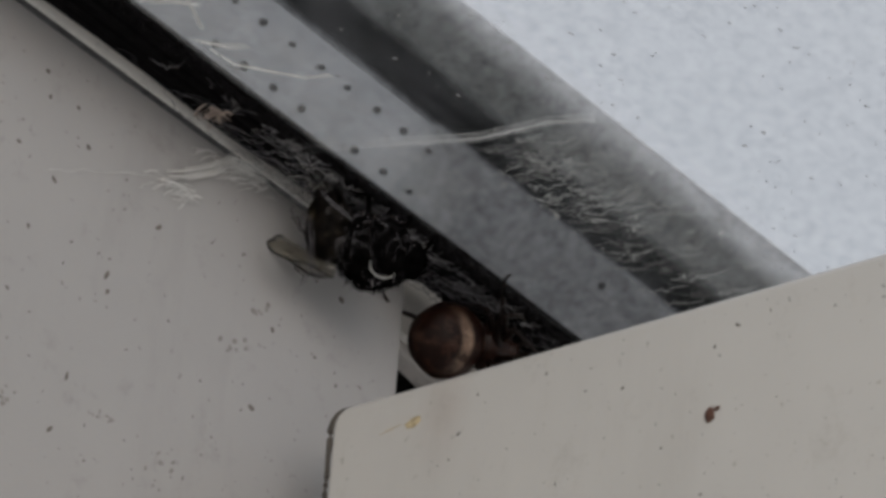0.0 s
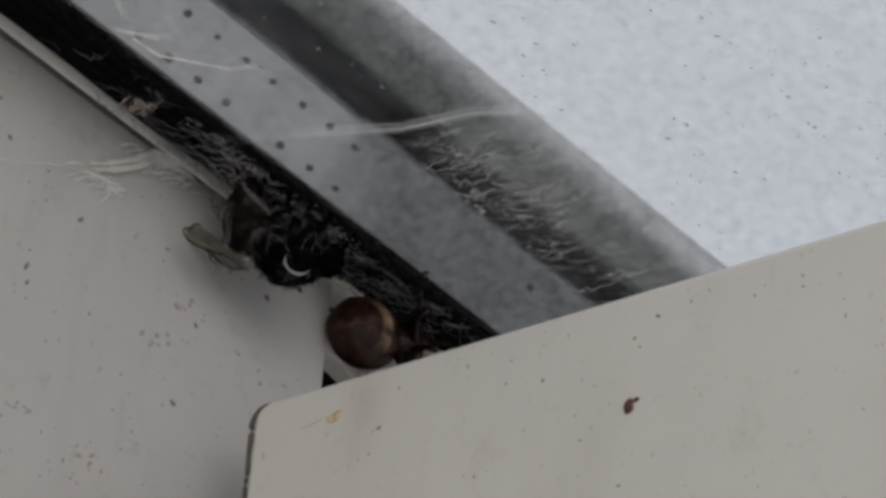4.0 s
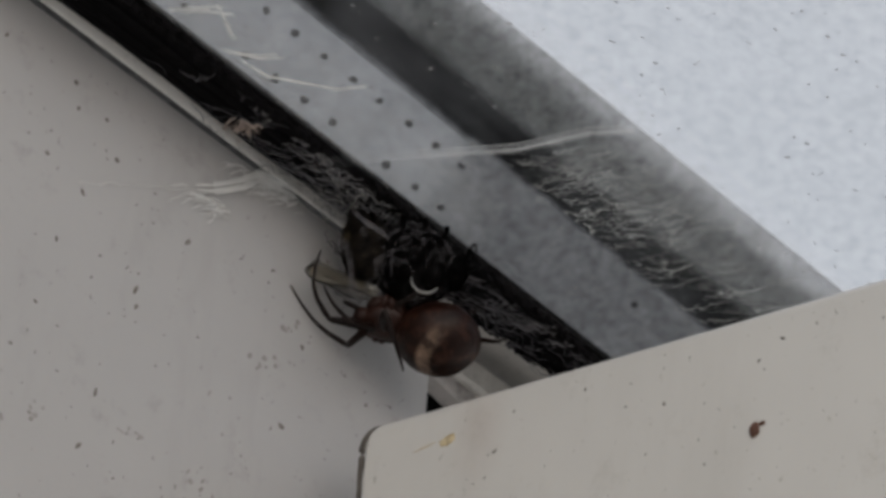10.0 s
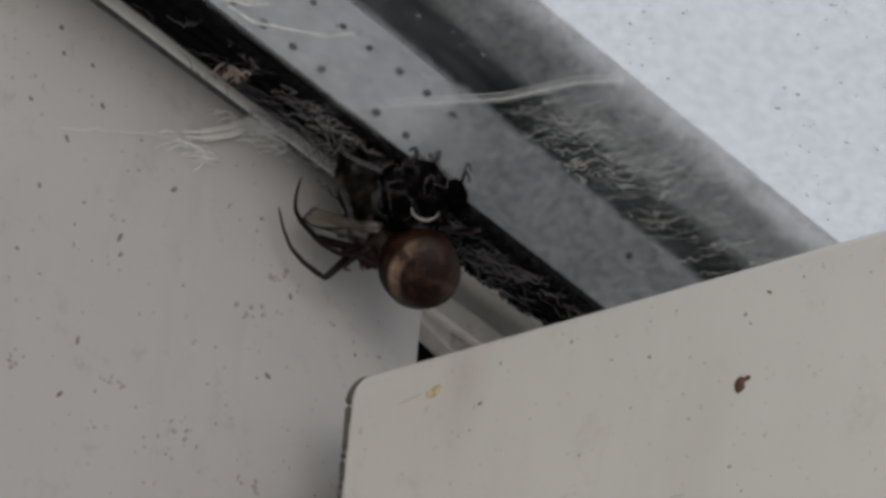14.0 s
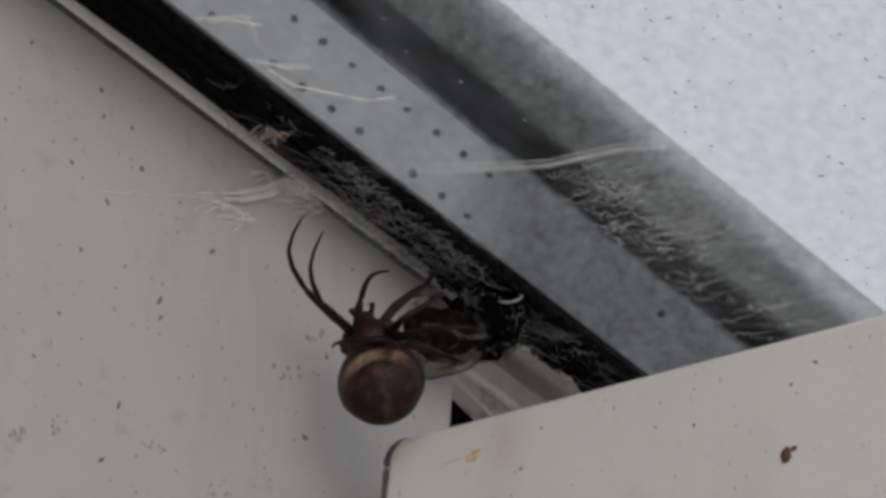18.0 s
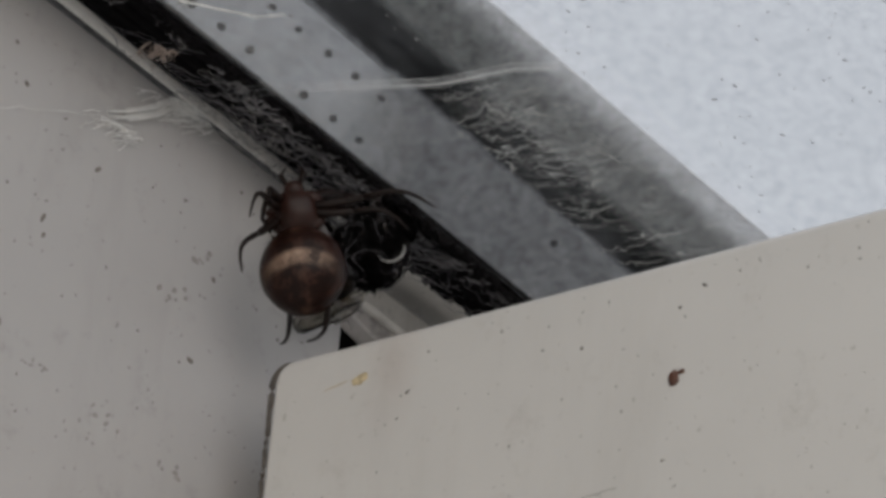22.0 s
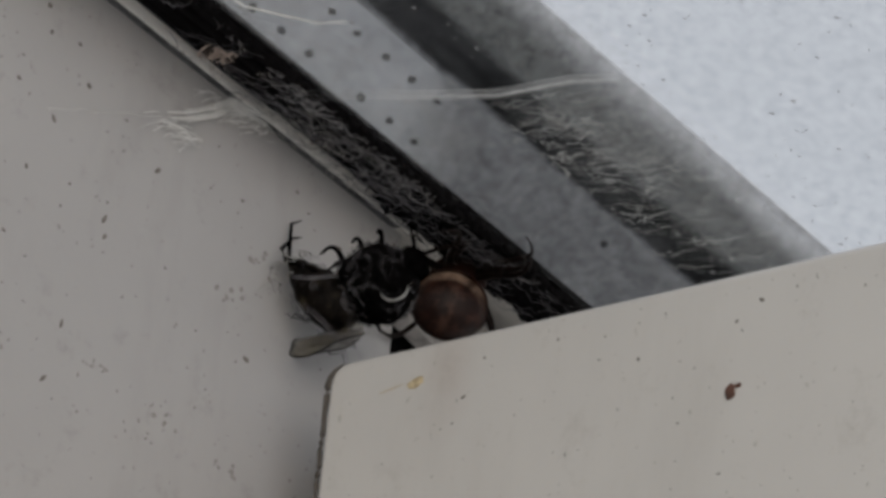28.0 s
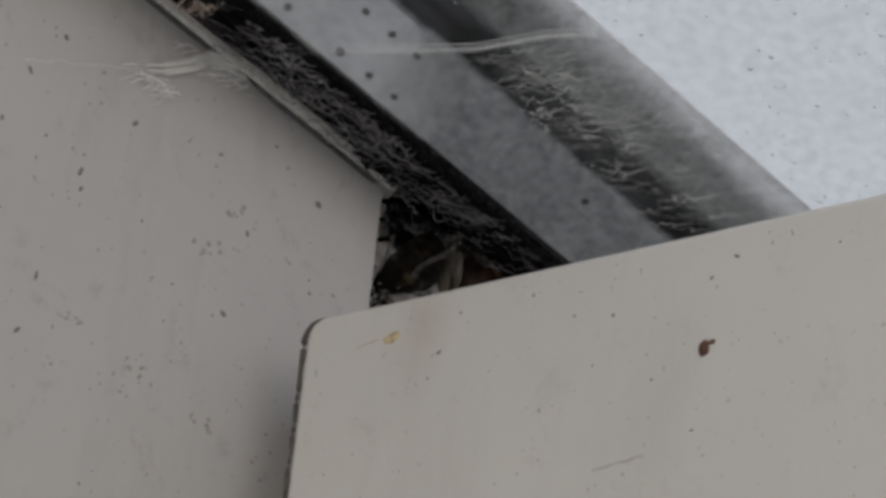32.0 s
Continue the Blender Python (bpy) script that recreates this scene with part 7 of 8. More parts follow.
    walk(LEGS[4][0], [
        (0, pose(0.0069, -0.00135, -0.0007, -107, -32, 115)),
        (0.5, pose(0.0069, -0.00135, -0.0007, -96, -36, 118)),
        (1, pose(0.0069, -0.00135, -0.0007, -102, -32, 114)),
        (1.5, pose(0.0069, -0.00135, -0.0007, -102, -32, 114)),
        (2, pose(0.0069, -0.00135, -0.0007, -101, -32, 114)),
        (2.5, pose(0.0069, -0.00135, -0.0007, -101, -32, 114)),
        (2.75, pose(0.0069, -0.00135, -0.0007, -39, -37, 133)),
        (3, pose(0.0069, -0.00135, -0.0007, 33, -53, 135)),
        (3.17, pose(0.0069, -0.00135, -0.0007, -19, -42, 137)),
        (3.33, pose(0.0069, -0.00135, -0.0007, -63, -33, 128)),
        (3.5, pose(0.0069, -0.00135, -0.0007, -106, -32, 114)),
        (4, pose(0.0069, -0.00135, -0.0007, -153, -58, 143)),
        (4.5, pose(0.0069, -0.00135, -0.0007, 144, -41, -146)),
        (4.75, pose(0.0069, -0.00135, -0.0007, -175, -12, -153)),
        (5, pose(0.0069, -0.00135, -0.0007, -136, 14, -139)),
        (5.5, pose(0.0069, -0.00135, -0.0007, -160, 44, -164)),
        (5.625, pose(0.0069, -0.00135, -0.0007, -132, -14, -172)),
        (5.75, pose(0.0069, -0.00135, -0.0007, -69, -52, 133)),
        (5.875, pose(0.0069, -0.00135, -0.0007, 153, -61, -146)),
        (6, pose(0.0069, -0.00135, -0.0007, 87, -19, -148)),
        (6.25, pose(0.0069, -0.00135, -0.0007, 143, -19, -151)),
        (6.5, pose(0.0069, -0.00135, -0.0007, -162, -17, -152)),
        (7, pose(0.0069, -0.00135, -0.0007, 127, -54, -132)),
        (7.5, pose(0.0069, -0.00135, -0.0007, 101, -50, -110)),
        (8, pose(0.0069, -0.00135, -0.0007, 92, -44, -100)),
        (8.125, pose(0.0069, -0.00135, -0.0007, 128, -31, -151)),
        (8.25, pose(0.0069, -0.00135, -0.0007, 142, -2, 176)),
        (8.375, pose(0.0069, -0.00135, -0.0007, 138, 29, 147)),
        (8.5, pose(0.0069, -0.00135, -0.0007, 108, 52, 98)),
        (9, pose(0.0069, -0.00135, -0.0007, 118, 55, 100)),
        (9.5, pose(0.0069, -0.00135, -0.0007, 126, 59, 105)),
        (10, pose(0.0069, -0.00135, -0.0007, 124, 57, 104)),
        (10.5, pose(0.0069, -0.00135, -0.0007, 119, 54, 102)),
        (11, pose(0.0069, -0.00135, -0.0007, 123, 58, 103)),
        (11.5, pose(0.0069, -0.00135, -0.0007, 115, 50, 98)),
        (12, pose(0.0069, -0.00135, -0.0007, 123, 56, 104)),
        (13, pose(0.0069, -0.00135, -0.0007, 114, 59, 97)),
        (13.5, pose(0.0069, -0.00135, -0.0007, 107, 71, 87)),
        (14, pose(0.0069, -0.00135, -0.0007, 47, 69, 38)),
        (14.5, pose(0.0069, -0.00135, -0.0007, -60, 31, -23)),
        (15, pose(0.0069, -0.00135, -0.0007, -65, -3, -5)),
        (15.5, pose(0.0069, -0.00135, -0.0007, -69, -5, -2)),
        (16, pose(0.0069, -0.00135, -0.0007, -69, 13, 2)),
        (16.5, pose(0.0069, -0.00135, -0.0007, -66, 45, -39)),
        (17, pose(0.0069, -0.00135, -0.0007, -87, 57, -93)),
        (17.5, pose(0.0069, -0.00135, -0.0007, -102, 61, -109)),
        (18, pose(0.0069, -0.00135, -0.0007, -64, 9, -53)),
        (18.5, pose(0.0069, -0.00135, -0.0007, -73, 17, -33)),
        (19, pose(0.0069, -0.00135, -0.0007, -120, 4, -92)),
        (19.25, pose(0.0069, -0.00135, -0.0007, -104, 19, -45)),
        (19.5, pose(0.0069, -0.00135, -0.0007, -82, 17, 5)),
        (20, pose(0.0069, -0.00135, -0.0007, -83, 11, 20)),
        (20.5, pose(0.0069, -0.00135, -0.0007, -90, 6, 21)),
        (21, pose(0.0069, -0.00135, -0.0007, -89, 7, 18)),
        (21.25, pose(0.0069, -0.00135, -0.0007, -70, 24, -14)),
        (21.5, pose(0.0069, -0.00135, -0.0007, -61, 48, -46)),
        (22, pose(0.0069, -0.00135, -0.0007, -63, 59, -75)),
        (22.5, pose(0.0069, -0.00135, -0.0007, -60, 47, -62)),
        (23, pose(0.0069, -0.00135, -0.0007, -67, 15, -45)),
        (23.5, pose(0.0069, -0.00135, -0.0007, -73, -2, -20)),
        (24, pose(0.0069, -0.00135, -0.0007, -97, -15, 26)),
        (24.5, pose(0.0069, -0.00135, -0.0007, -82, -12, 18)),
        (25, pose(0.0069, -0.00135, -0.0007, -79, -10, 14)),
        (25.5, pose(0.0069, -0.00135, -0.0007, -79, -11, 13)),
        (25.75, pose(0.0069, -0.00135, -0.0007, -73, -64, 42)),
        (26, pose(0.0069, -0.00135, -0.0007, 164, -68, 165)),
        (26.5, pose(0.0069, -0.00135, -0.0007, 149, -68, 174)),
        (27, pose(0.0069, -0.00135, -0.0007, 144, -67, -177)),
        (27.5, pose(0.0069, -0.00135, -0.0007, 156, -65, -176)),
        (27.75, pose(0.0069, -0.00135, -0.0007, 38, -69, -133)),
        (28, pose(0.0069, -0.00135, -0.0007, -41, -52, -130)),
        (28.5, pose(0.0069, -0.00135, -0.0007, -41, -51, -124)),
        (29, pose(0.0069, -0.00135, -0.0007, -42, -51, -120)),
        (29.5, pose(0.0069, -0.00135, -0.0007, -57, -48, -120)),
        (30, pose(0.0069, -0.00135, -0.0007, -64, -49, -122)),
        (30.3, pose(0.0069, -0.00135, -0.0007, -116, -53, -143)),
        (30.5, pose(0.0069, -0.00135, -0.0007, -113, -56, -143)),
        (31, pose(0.0069, -0.00135, -0.0007, -108, -63, -153)),
        (31.5, pose(0.0069, -0.00135, -0.0007, -93, -64, 159)),
        (32, pose(0.0069, -0.00135, -0.0007, -96, -57, 144)),
    ])
    walk(LEGS[4][1], [
        (0, pose(0.007, 0, 0, 0, -0, -19)),
        (0.5, pose(0.007, 0, 0, 0, 0, -10)),
        (1, pose(0.007, 0, 0, -0, 0, -16)),
        (1.5, pose(0.007, 0, 0, -0, -0, -16)),
        (2, pose(0.007, 0, 0, 0, -0, -17)),
        (2.5, pose(0.007, 0, 0, 0, 0, -19)),
        (3, pose(0.007, 0, 0, 0, -0, -24)),
        (3.5, pose(0.007, 0, 0, 0, -0, -24)),
        (4, pose(0.007, 0, 0, 0, 0, -23)),
        (4.5, pose(0.007, 0, 0, 0, 0, -23)),
        (5, pose(0.007, 0, 0, 0, 0, -23)),
        (5.5, pose(0.007, 0, 0, 0, 0, -23)),
        (6, pose(0.007, 0, 0, 0, 0, -23)),
        (6.5, pose(0.007, 0, 0, 0, 0, -23)),
        (6.75, pose(0.007, 0, 0, -0, -0, -82)),
        (7, pose(0.007, 0, 0, -0, -0, -145)),
        (7.5, pose(0.007, 0, 0, 0, -0, -146)),
        (8, pose(0.007, 0, 0, 0, 0, -150)),
        (8.5, pose(0.007, 0, 0, 0, 0, -151)),
        (9, pose(0.007, 0, 0, 0, 0, -147)),
        (9.5, pose(0.007, 0, 0, 0, 0, -141)),
        (10, pose(0.007, 0, 0, 0, 0, -143)),
        (10.5, pose(0.007, 0, 0, 0, 0, -145)),
        (11, pose(0.007, 0, 0, 0, 0, -143)),
        (11.5, pose(0.007, 0, 0, 0, 0, -149)),
        (12, pose(0.007, 0, 0, 0, 0, -143)),
        (13, pose(0.007, 0, 0, -0, -0, -149)),
        (13.5, pose(0.007, 0, 0, -0, -0, -150)),
        (14, pose(0.007, 0, 0, 0, -0, -155)),
        (14.5, pose(0.007, 0, 0, 0, 0, -128)),
        (15, pose(0.007, 0, 0, 0, 0, -118)),
        (15.5, pose(0.007, 0, 0, 0, 0, -116)),
        (16, pose(0.007, 0, 0, 0, 0, -132)),
        (16.5, pose(0.007, 0, 0, 0, 0, -146)),
        (17, pose(0.007, 0, 0, 0, 0, -140)),
        (17.5, pose(0.007, 0, 0, 0, 0, -138)),
        (18, pose(0.007, 0, 0, 0, 0, -107)),
        (18.5, pose(0.007, 0, 0, 0, 0, -121)),
        (19, pose(0.007, 0, 0, 0, 0, -129)),
        (19.5, pose(0.007, 0, 0, 0, 0, -131)),
        (20, pose(0.007, 0, 0, 0, 0, -135)),
        (20.5, pose(0.007, 0, 0, 0, 0, -134)),
        (21, pose(0.007, 0, 0, 0, 0, -133)),
        (21.5, pose(0.007, 0, 0, 0, 0, -141)),
        (22, pose(0.007, 0, 0, 0, 0, -125)),
        (22.5, pose(0.007, 0, 0, 0, 0, -137)),
        (23, pose(0.007, 0, 0, 0, 0, -136)),
        (23.5, pose(0.007, 0, 0, 0, 0, -132)),
        (24, pose(0.007, 0, 0, 0, 0, -120)),
        (24.5, pose(0.007, 0, 0, 0, 0, -129)),
        (25, pose(0.007, 0, 0, 0, 0, -129)),
        (25.5, pose(0.007, 0, 0, 0, 0, -129)),
        (25.75, pose(0.007, 0, 0, 0, 0, -56)),
        (26, pose(0.007, 0, 0, 0, 0, -23)),
        (26.5, pose(0.007, 0, 0, 0, 0, -23)),
        (27, pose(0.007, 0, 0, 0, 0, -23)),
        (27.5, pose(0.007, 0, 0, 0, 0, -23)),
        (28, pose(0.007, 0, 0, 0, 0, -23)),
        (28.5, pose(0.007, 0, 0, 0, 0, -23)),
        (29, pose(0.007, 0, 0, 0, 0, -23)),
        (29.5, pose(0.007, 0, 0, 0, 0, -23)),
        (30, pose(0.007, 0, 0, 0, 0, -23)),
        (30.3, pose(0.007, 0, 0, 0, 0, -23)),
        (30.5, pose(0.007, 0, 0, 0, 0, -23)),
        (31, pose(0.007, 0, 0, -0, 0, -21)),
        (31.5, pose(0.007, 0, 0, -0, -0, -17)),
        (32, pose(0.007, 0, 0, 0, -0, -18)),
    ])
    walk(LEGS[5][0], [
        (0, pose(0.00615, -0.00135, -0.0007, -118, -82, 113)),
        (0.5, pose(0.00615, -0.00135, -0.0007, -117, -82, 111)),
        (1, pose(0.00615, -0.00135, -0.0007, -113, -82, 108)),
        (1.5, pose(0.00615, -0.00135, -0.0007, -111, -82, 104)),
        (2, pose(0.00615, -0.00135, -0.0007, -109, -82, 104)),
        (2.5, pose(0.00615, -0.00135, -0.0007, -108, -82, 104)),
        (3, pose(0.00615, -0.00135, -0.0007, -107, -83, 101)),
        (3.5, pose(0.00615, -0.00135, -0.0007, -110, -82, 107)),
        (4, pose(0.00615, -0.00135, -0.0007, 107, -62, -117)),
        (4.5, pose(0.00615, -0.00135, -0.0007, 85, -5, -117)),
        (4.625, pose(0.00615, -0.00135, -0.0007, 123, -4, -141)),
        (4.75, pose(0.00615, -0.00135, -0.0007, 157, 11, -160)),
        (4.875, pose(0.00615, -0.00135, -0.0007, -170, 34, -168)),
        (5, pose(0.00615, -0.00135, -0.0007, -125, 57, -156)),
        (5.085, pose(0.00615, -0.00135, -0.0007, -145, -6, -159)),
        (5.17, pose(0.00615, -0.00135, -0.0007, 173, -64, -124)),
        (5.33, pose(0.00615, -0.00135, -0.0007, -135, -60, -124)),
        (5.415, pose(0.00615, -0.00135, -0.0007, -132, 4, -161)),
        (5.5, pose(0.00615, -0.00135, -0.0007, 176, 50, 136)),
        (5.75, pose(0.00615, -0.00135, -0.0007, -43, 58, -133)),
        (6, pose(0.00615, -0.00135, -0.0007, 16, 8, -136)),
        (6.25, pose(0.00615, -0.00135, -0.0007, -39, 7, -140)),
        (6.5, pose(0.00615, -0.00135, -0.0007, -94, 4, -141)),
        (7, pose(0.00615, -0.00135, -0.0007, -135, -42, -133)),
        (7.5, pose(0.00615, -0.00135, -0.0007, -176, -41, -120)),
        (7.75, pose(0.00615, -0.00135, -0.0007, -160, 16, -155)),
        (8, pose(0.00615, -0.00135, -0.0007, 159, 69, 143)),
        (8.25, pose(0.00615, -0.00135, -0.0007, 131, 17, -178)),
        (8.5, pose(0.00615, -0.00135, -0.0007, 79, -4, -124)),
        (9, pose(0.00615, -0.00135, -0.0007, 73, 4, -131)),
        (9.5, pose(0.00615, -0.00135, -0.0007, 72, 5, -133)),
        (10, pose(0.00615, -0.00135, -0.0007, 72, 6, -133)),
        (10.5, pose(0.00615, -0.00135, -0.0007, 71, 6, -132)),
        (11, pose(0.00615, -0.00135, -0.0007, 71, 6, -132)),
        (11.5, pose(0.00615, -0.00135, -0.0007, 73, 6, -132)),
        (12, pose(0.00615, -0.00135, -0.0007, 71, 6, -134)),
        (13, pose(0.00615, -0.00135, -0.0007, 76, -27, -120)),
        (13.5, pose(0.00615, -0.00135, -0.0007, 87, -25, -126)),
        (14, pose(0.00615, -0.00135, -0.0007, 105, -22, -129)),
        (14.5, pose(0.00615, -0.00135, -0.0007, 134, -49, -121)),
        (15, pose(0.00615, -0.00135, -0.0007, 166, -57, -139)),
        (15.5, pose(0.00615, -0.00135, -0.0007, 175, -61, -148)),
        (16, pose(0.00615, -0.00135, -0.0007, 179, -62, -158)),
        (16.5, pose(0.00615, -0.00135, -0.0007, 154, -51, -152)),
        (17, pose(0.00615, -0.00135, -0.0007, 131, -32, -144)),
        (17.5, pose(0.00615, -0.00135, -0.0007, 124, -21, -140)),
        (18, pose(0.00615, -0.00135, -0.0007, 159, -51, -136)),
        (18.5, pose(0.00615, -0.00135, -0.0007, 161, -40, -121)),
        (19, pose(0.00615, -0.00135, -0.0007, -157, -7, -119)),
        (19.5, pose(0.00615, -0.00135, -0.0007, 176, -45, -118)),
        (20, pose(0.00615, -0.00135, -0.0007, -151, -51, -155)),
        (20.5, pose(0.00615, -0.00135, -0.0007, -149, -52, -159)),
        (21, pose(0.00615, -0.00135, -0.0007, -156, -56, -161)),
        (21.5, pose(0.00615, -0.00135, -0.0007, 112, -31, -101)),
        (22, pose(0.00615, -0.00135, -0.0007, 45, -8, -89)),
        (22.5, pose(0.00615, -0.00135, -0.0007, 110, -31, -111)),
        (23, pose(0.00615, -0.00135, -0.0007, 153, -46, -148)),
        (23.5, pose(0.00615, -0.00135, -0.0007, -178, -47, -163)),
        (24, pose(0.00615, -0.00135, -0.0007, -129, -41, 178)),
        (24.5, pose(0.00615, -0.00135, -0.0007, -134, -51, -172)),
        (25, pose(0.00615, -0.00135, -0.0007, -142, -52, -167)),
        (25.5, pose(0.00615, -0.00135, -0.0007, -139, -53, -174)),
        (26, pose(0.00615, -0.00135, -0.0007, -140, -53, -179)),
        (26.5, pose(0.00615, -0.00135, -0.0007, -146, -53, -178)),
        (27, pose(0.00615, -0.00135, -0.0007, 168, -56, -168)),
        (27.125, pose(0.00615, -0.00135, -0.0007, 117, -64, -158)),
        (27.25, pose(0.00615, -0.00135, -0.0007, 56, -64, -136)),
        (27.375, pose(0.00615, -0.00135, -0.0007, 5, -56, -125)),
        (27.5, pose(0.00615, -0.00135, -0.0007, -34, -47, -128)),
        (28, pose(0.00615, -0.00135, -0.0007, -42, -48, -128)),
        (28.5, pose(0.00615, -0.00135, -0.0007, -45, -52, -123)),
        (29, pose(0.00615, -0.00135, -0.0007, -51, -54, -125)),
        (29.5, pose(0.00615, -0.00135, -0.0007, -64, -55, -130)),
        (30, pose(0.00615, -0.00135, -0.0007, -90, -56, -150)),
        (30.3, pose(0.00615, -0.00135, -0.0007, -91, -61, -156)),
        (30.5, pose(0.00615, -0.00135, -0.0007, -88, -63, -157)),
        (31, pose(0.00615, -0.00135, -0.0007, -98, -63, -162)),
        (31.5, pose(0.00615, -0.00135, -0.0007, -108, -63, 177)),
        (32, pose(0.00615, -0.00135, -0.0007, -116, -61, 168)),
    ])
    walk(LEGS[5][1], [
        (0, pose(0.0058, 0, 0, 0, -0, -17)),
        (0.5, pose(0.0058, 0, 0, -0, 0, -17)),
        (1, pose(0.0058, 0, 0, -0, -0, -16)),
        (1.5, pose(0.0058, 0, 0, -0, -0, -16)),
        (2, pose(0.0058, 0, 0, -0, -0, -16)),
        (2.5, pose(0.0058, 0, 0, -0, 0, -16)),
        (3, pose(0.0058, 0, 0, -0, 0, -17)),
        (3.5, pose(0.0058, 0, 0, 0, -0, -17)),
        (4, pose(0.0058, 0, 0, 0, 0, -23)),
        (4.5, pose(0.0058, 0, 0, 0, 0, -23)),
        (5, pose(0.0058, 0, 0, 0, 0, -23)),
        (5.5, pose(0.0058, 0, 0, 0, 0, -23)),
        (6, pose(0.0058, 0, 0, 0, 0, -23)),
        (6.5, pose(0.0058, 0, 0, 0, 0, -23)),
        (7, pose(0.0058, 0, 0, -0, 0, -14)),
        (7.5, pose(0.0058, 0, 0, 0, -0, -19)),
        (7.75, pose(0.0058, 0, 0, 0, -0, -79)),
        (8, pose(0.0058, 0, 0, 0, -0, -138)),
        (8.5, pose(0.0058, 0, 0, 0, 0, -121)),
        (9, pose(0.0058, 0, 0, 0, 0, -109)),
        (9.5, pose(0.0058, 0, 0, 0, 0, -105)),
        (10, pose(0.0058, 0, 0, 0, 0, -105)),
        (10.5, pose(0.0058, 0, 0, 0, 0, -107)),
        (11, pose(0.0058, 0, 0, 0, 0, -106)),
        (11.5, pose(0.0058, 0, 0, 0, 0, -110)),
        (12, pose(0.0058, 0, 0, 0, 0, -105)),
        (13, pose(0.0058, 0, 0, 0, 0, -131)),
        (13.5, pose(0.0058, 0, 0, 0, -0, -121)),
        (14, pose(0.0058, 0, 0, 0, 0, -120)),
        (14.5, pose(0.0058, 0, 0, 0, 0, -104)),
        (15, pose(0.0058, 0, 0, 0, 0, -111)),
        (15.5, pose(0.0058, 0, 0, 0, 0, -118)),
        (16, pose(0.0058, 0, 0, 0, 0, -126)),
        (16.5, pose(0.0058, 0, 0, 0, 0, -130)),
        (17, pose(0.0058, 0, 0, 0, 0, -118)),
        (17.5, pose(0.0058, 0, 0, 0, 0, -108)),
        (18, pose(0.0058, 0, 0, 0, 0, -109)),
        (18.5, pose(0.0058, 0, 0, 0, 0, -105)),
        (19, pose(0.0058, 0, 0, 0, 0, -101)),
        (19.5, pose(0.0058, 0, 0, 0, 0, -110)),
        (20, pose(0.0058, 0, 0, 0, 0, -126)),
        (20.5, pose(0.0058, 0, 0, 0, 0, -126)),
        (21, pose(0.0058, 0, 0, 0, 0, -128)),
        (21.5, pose(0.0058, 0, 0, 0, 0, -71)),
        (22, pose(0.0058, 0, 0, 0, 0, -23)),
        (22.5, pose(0.0058, 0, 0, 0, 0, -74)),
        (23, pose(0.0058, 0, 0, 0, 0, -126)),
        (23.5, pose(0.0058, 0, 0, 0, 0, -128)),
        (24, pose(0.0058, 0, 0, 0, 0, -128)),
        (24.5, pose(0.0058, 0, 0, 0, 0, -119)),
        (25, pose(0.0058, 0, 0, 0, 0, -124)),
        (25.5, pose(0.0058, 0, 0, 0, 0, -122)),
        (26, pose(0.0058, 0, 0, 0, 0, -124)),
        (26.5, pose(0.0058, 0, 0, 0, 0, -123)),
        (26.75, pose(0.0058, 0, 0, 0, -0, -73)),
        (27, pose(0.0058, 0, 0, 0, 0, -23)),
        (27.5, pose(0.0058, 0, 0, 0, 0, -23)),
        (28, pose(0.0058, 0, 0, 0, 0, -23)),
        (28.5, pose(0.0058, 0, 0, 0, 0, -23)),
        (29, pose(0.0058, 0, 0, 0, 0, -23)),
        (29.5, pose(0.0058, 0, 0, 0, 0, -23)),
        (30, pose(0.0058, 0, 0, 0, 0, -23)),
        (30.3, pose(0.0058, 0, 0, 0, 0, -23)),
        (30.5, pose(0.0058, 0, 0, 0, 0, -23)),
        (31, pose(0.0058, 0, 0, 0, -0, -22)),
        (31.5, pose(0.0058, 0, 0, 0, -0, -19)),
        (32, pose(0.0058, 0, 0, -0, -0, -21)),
    ])
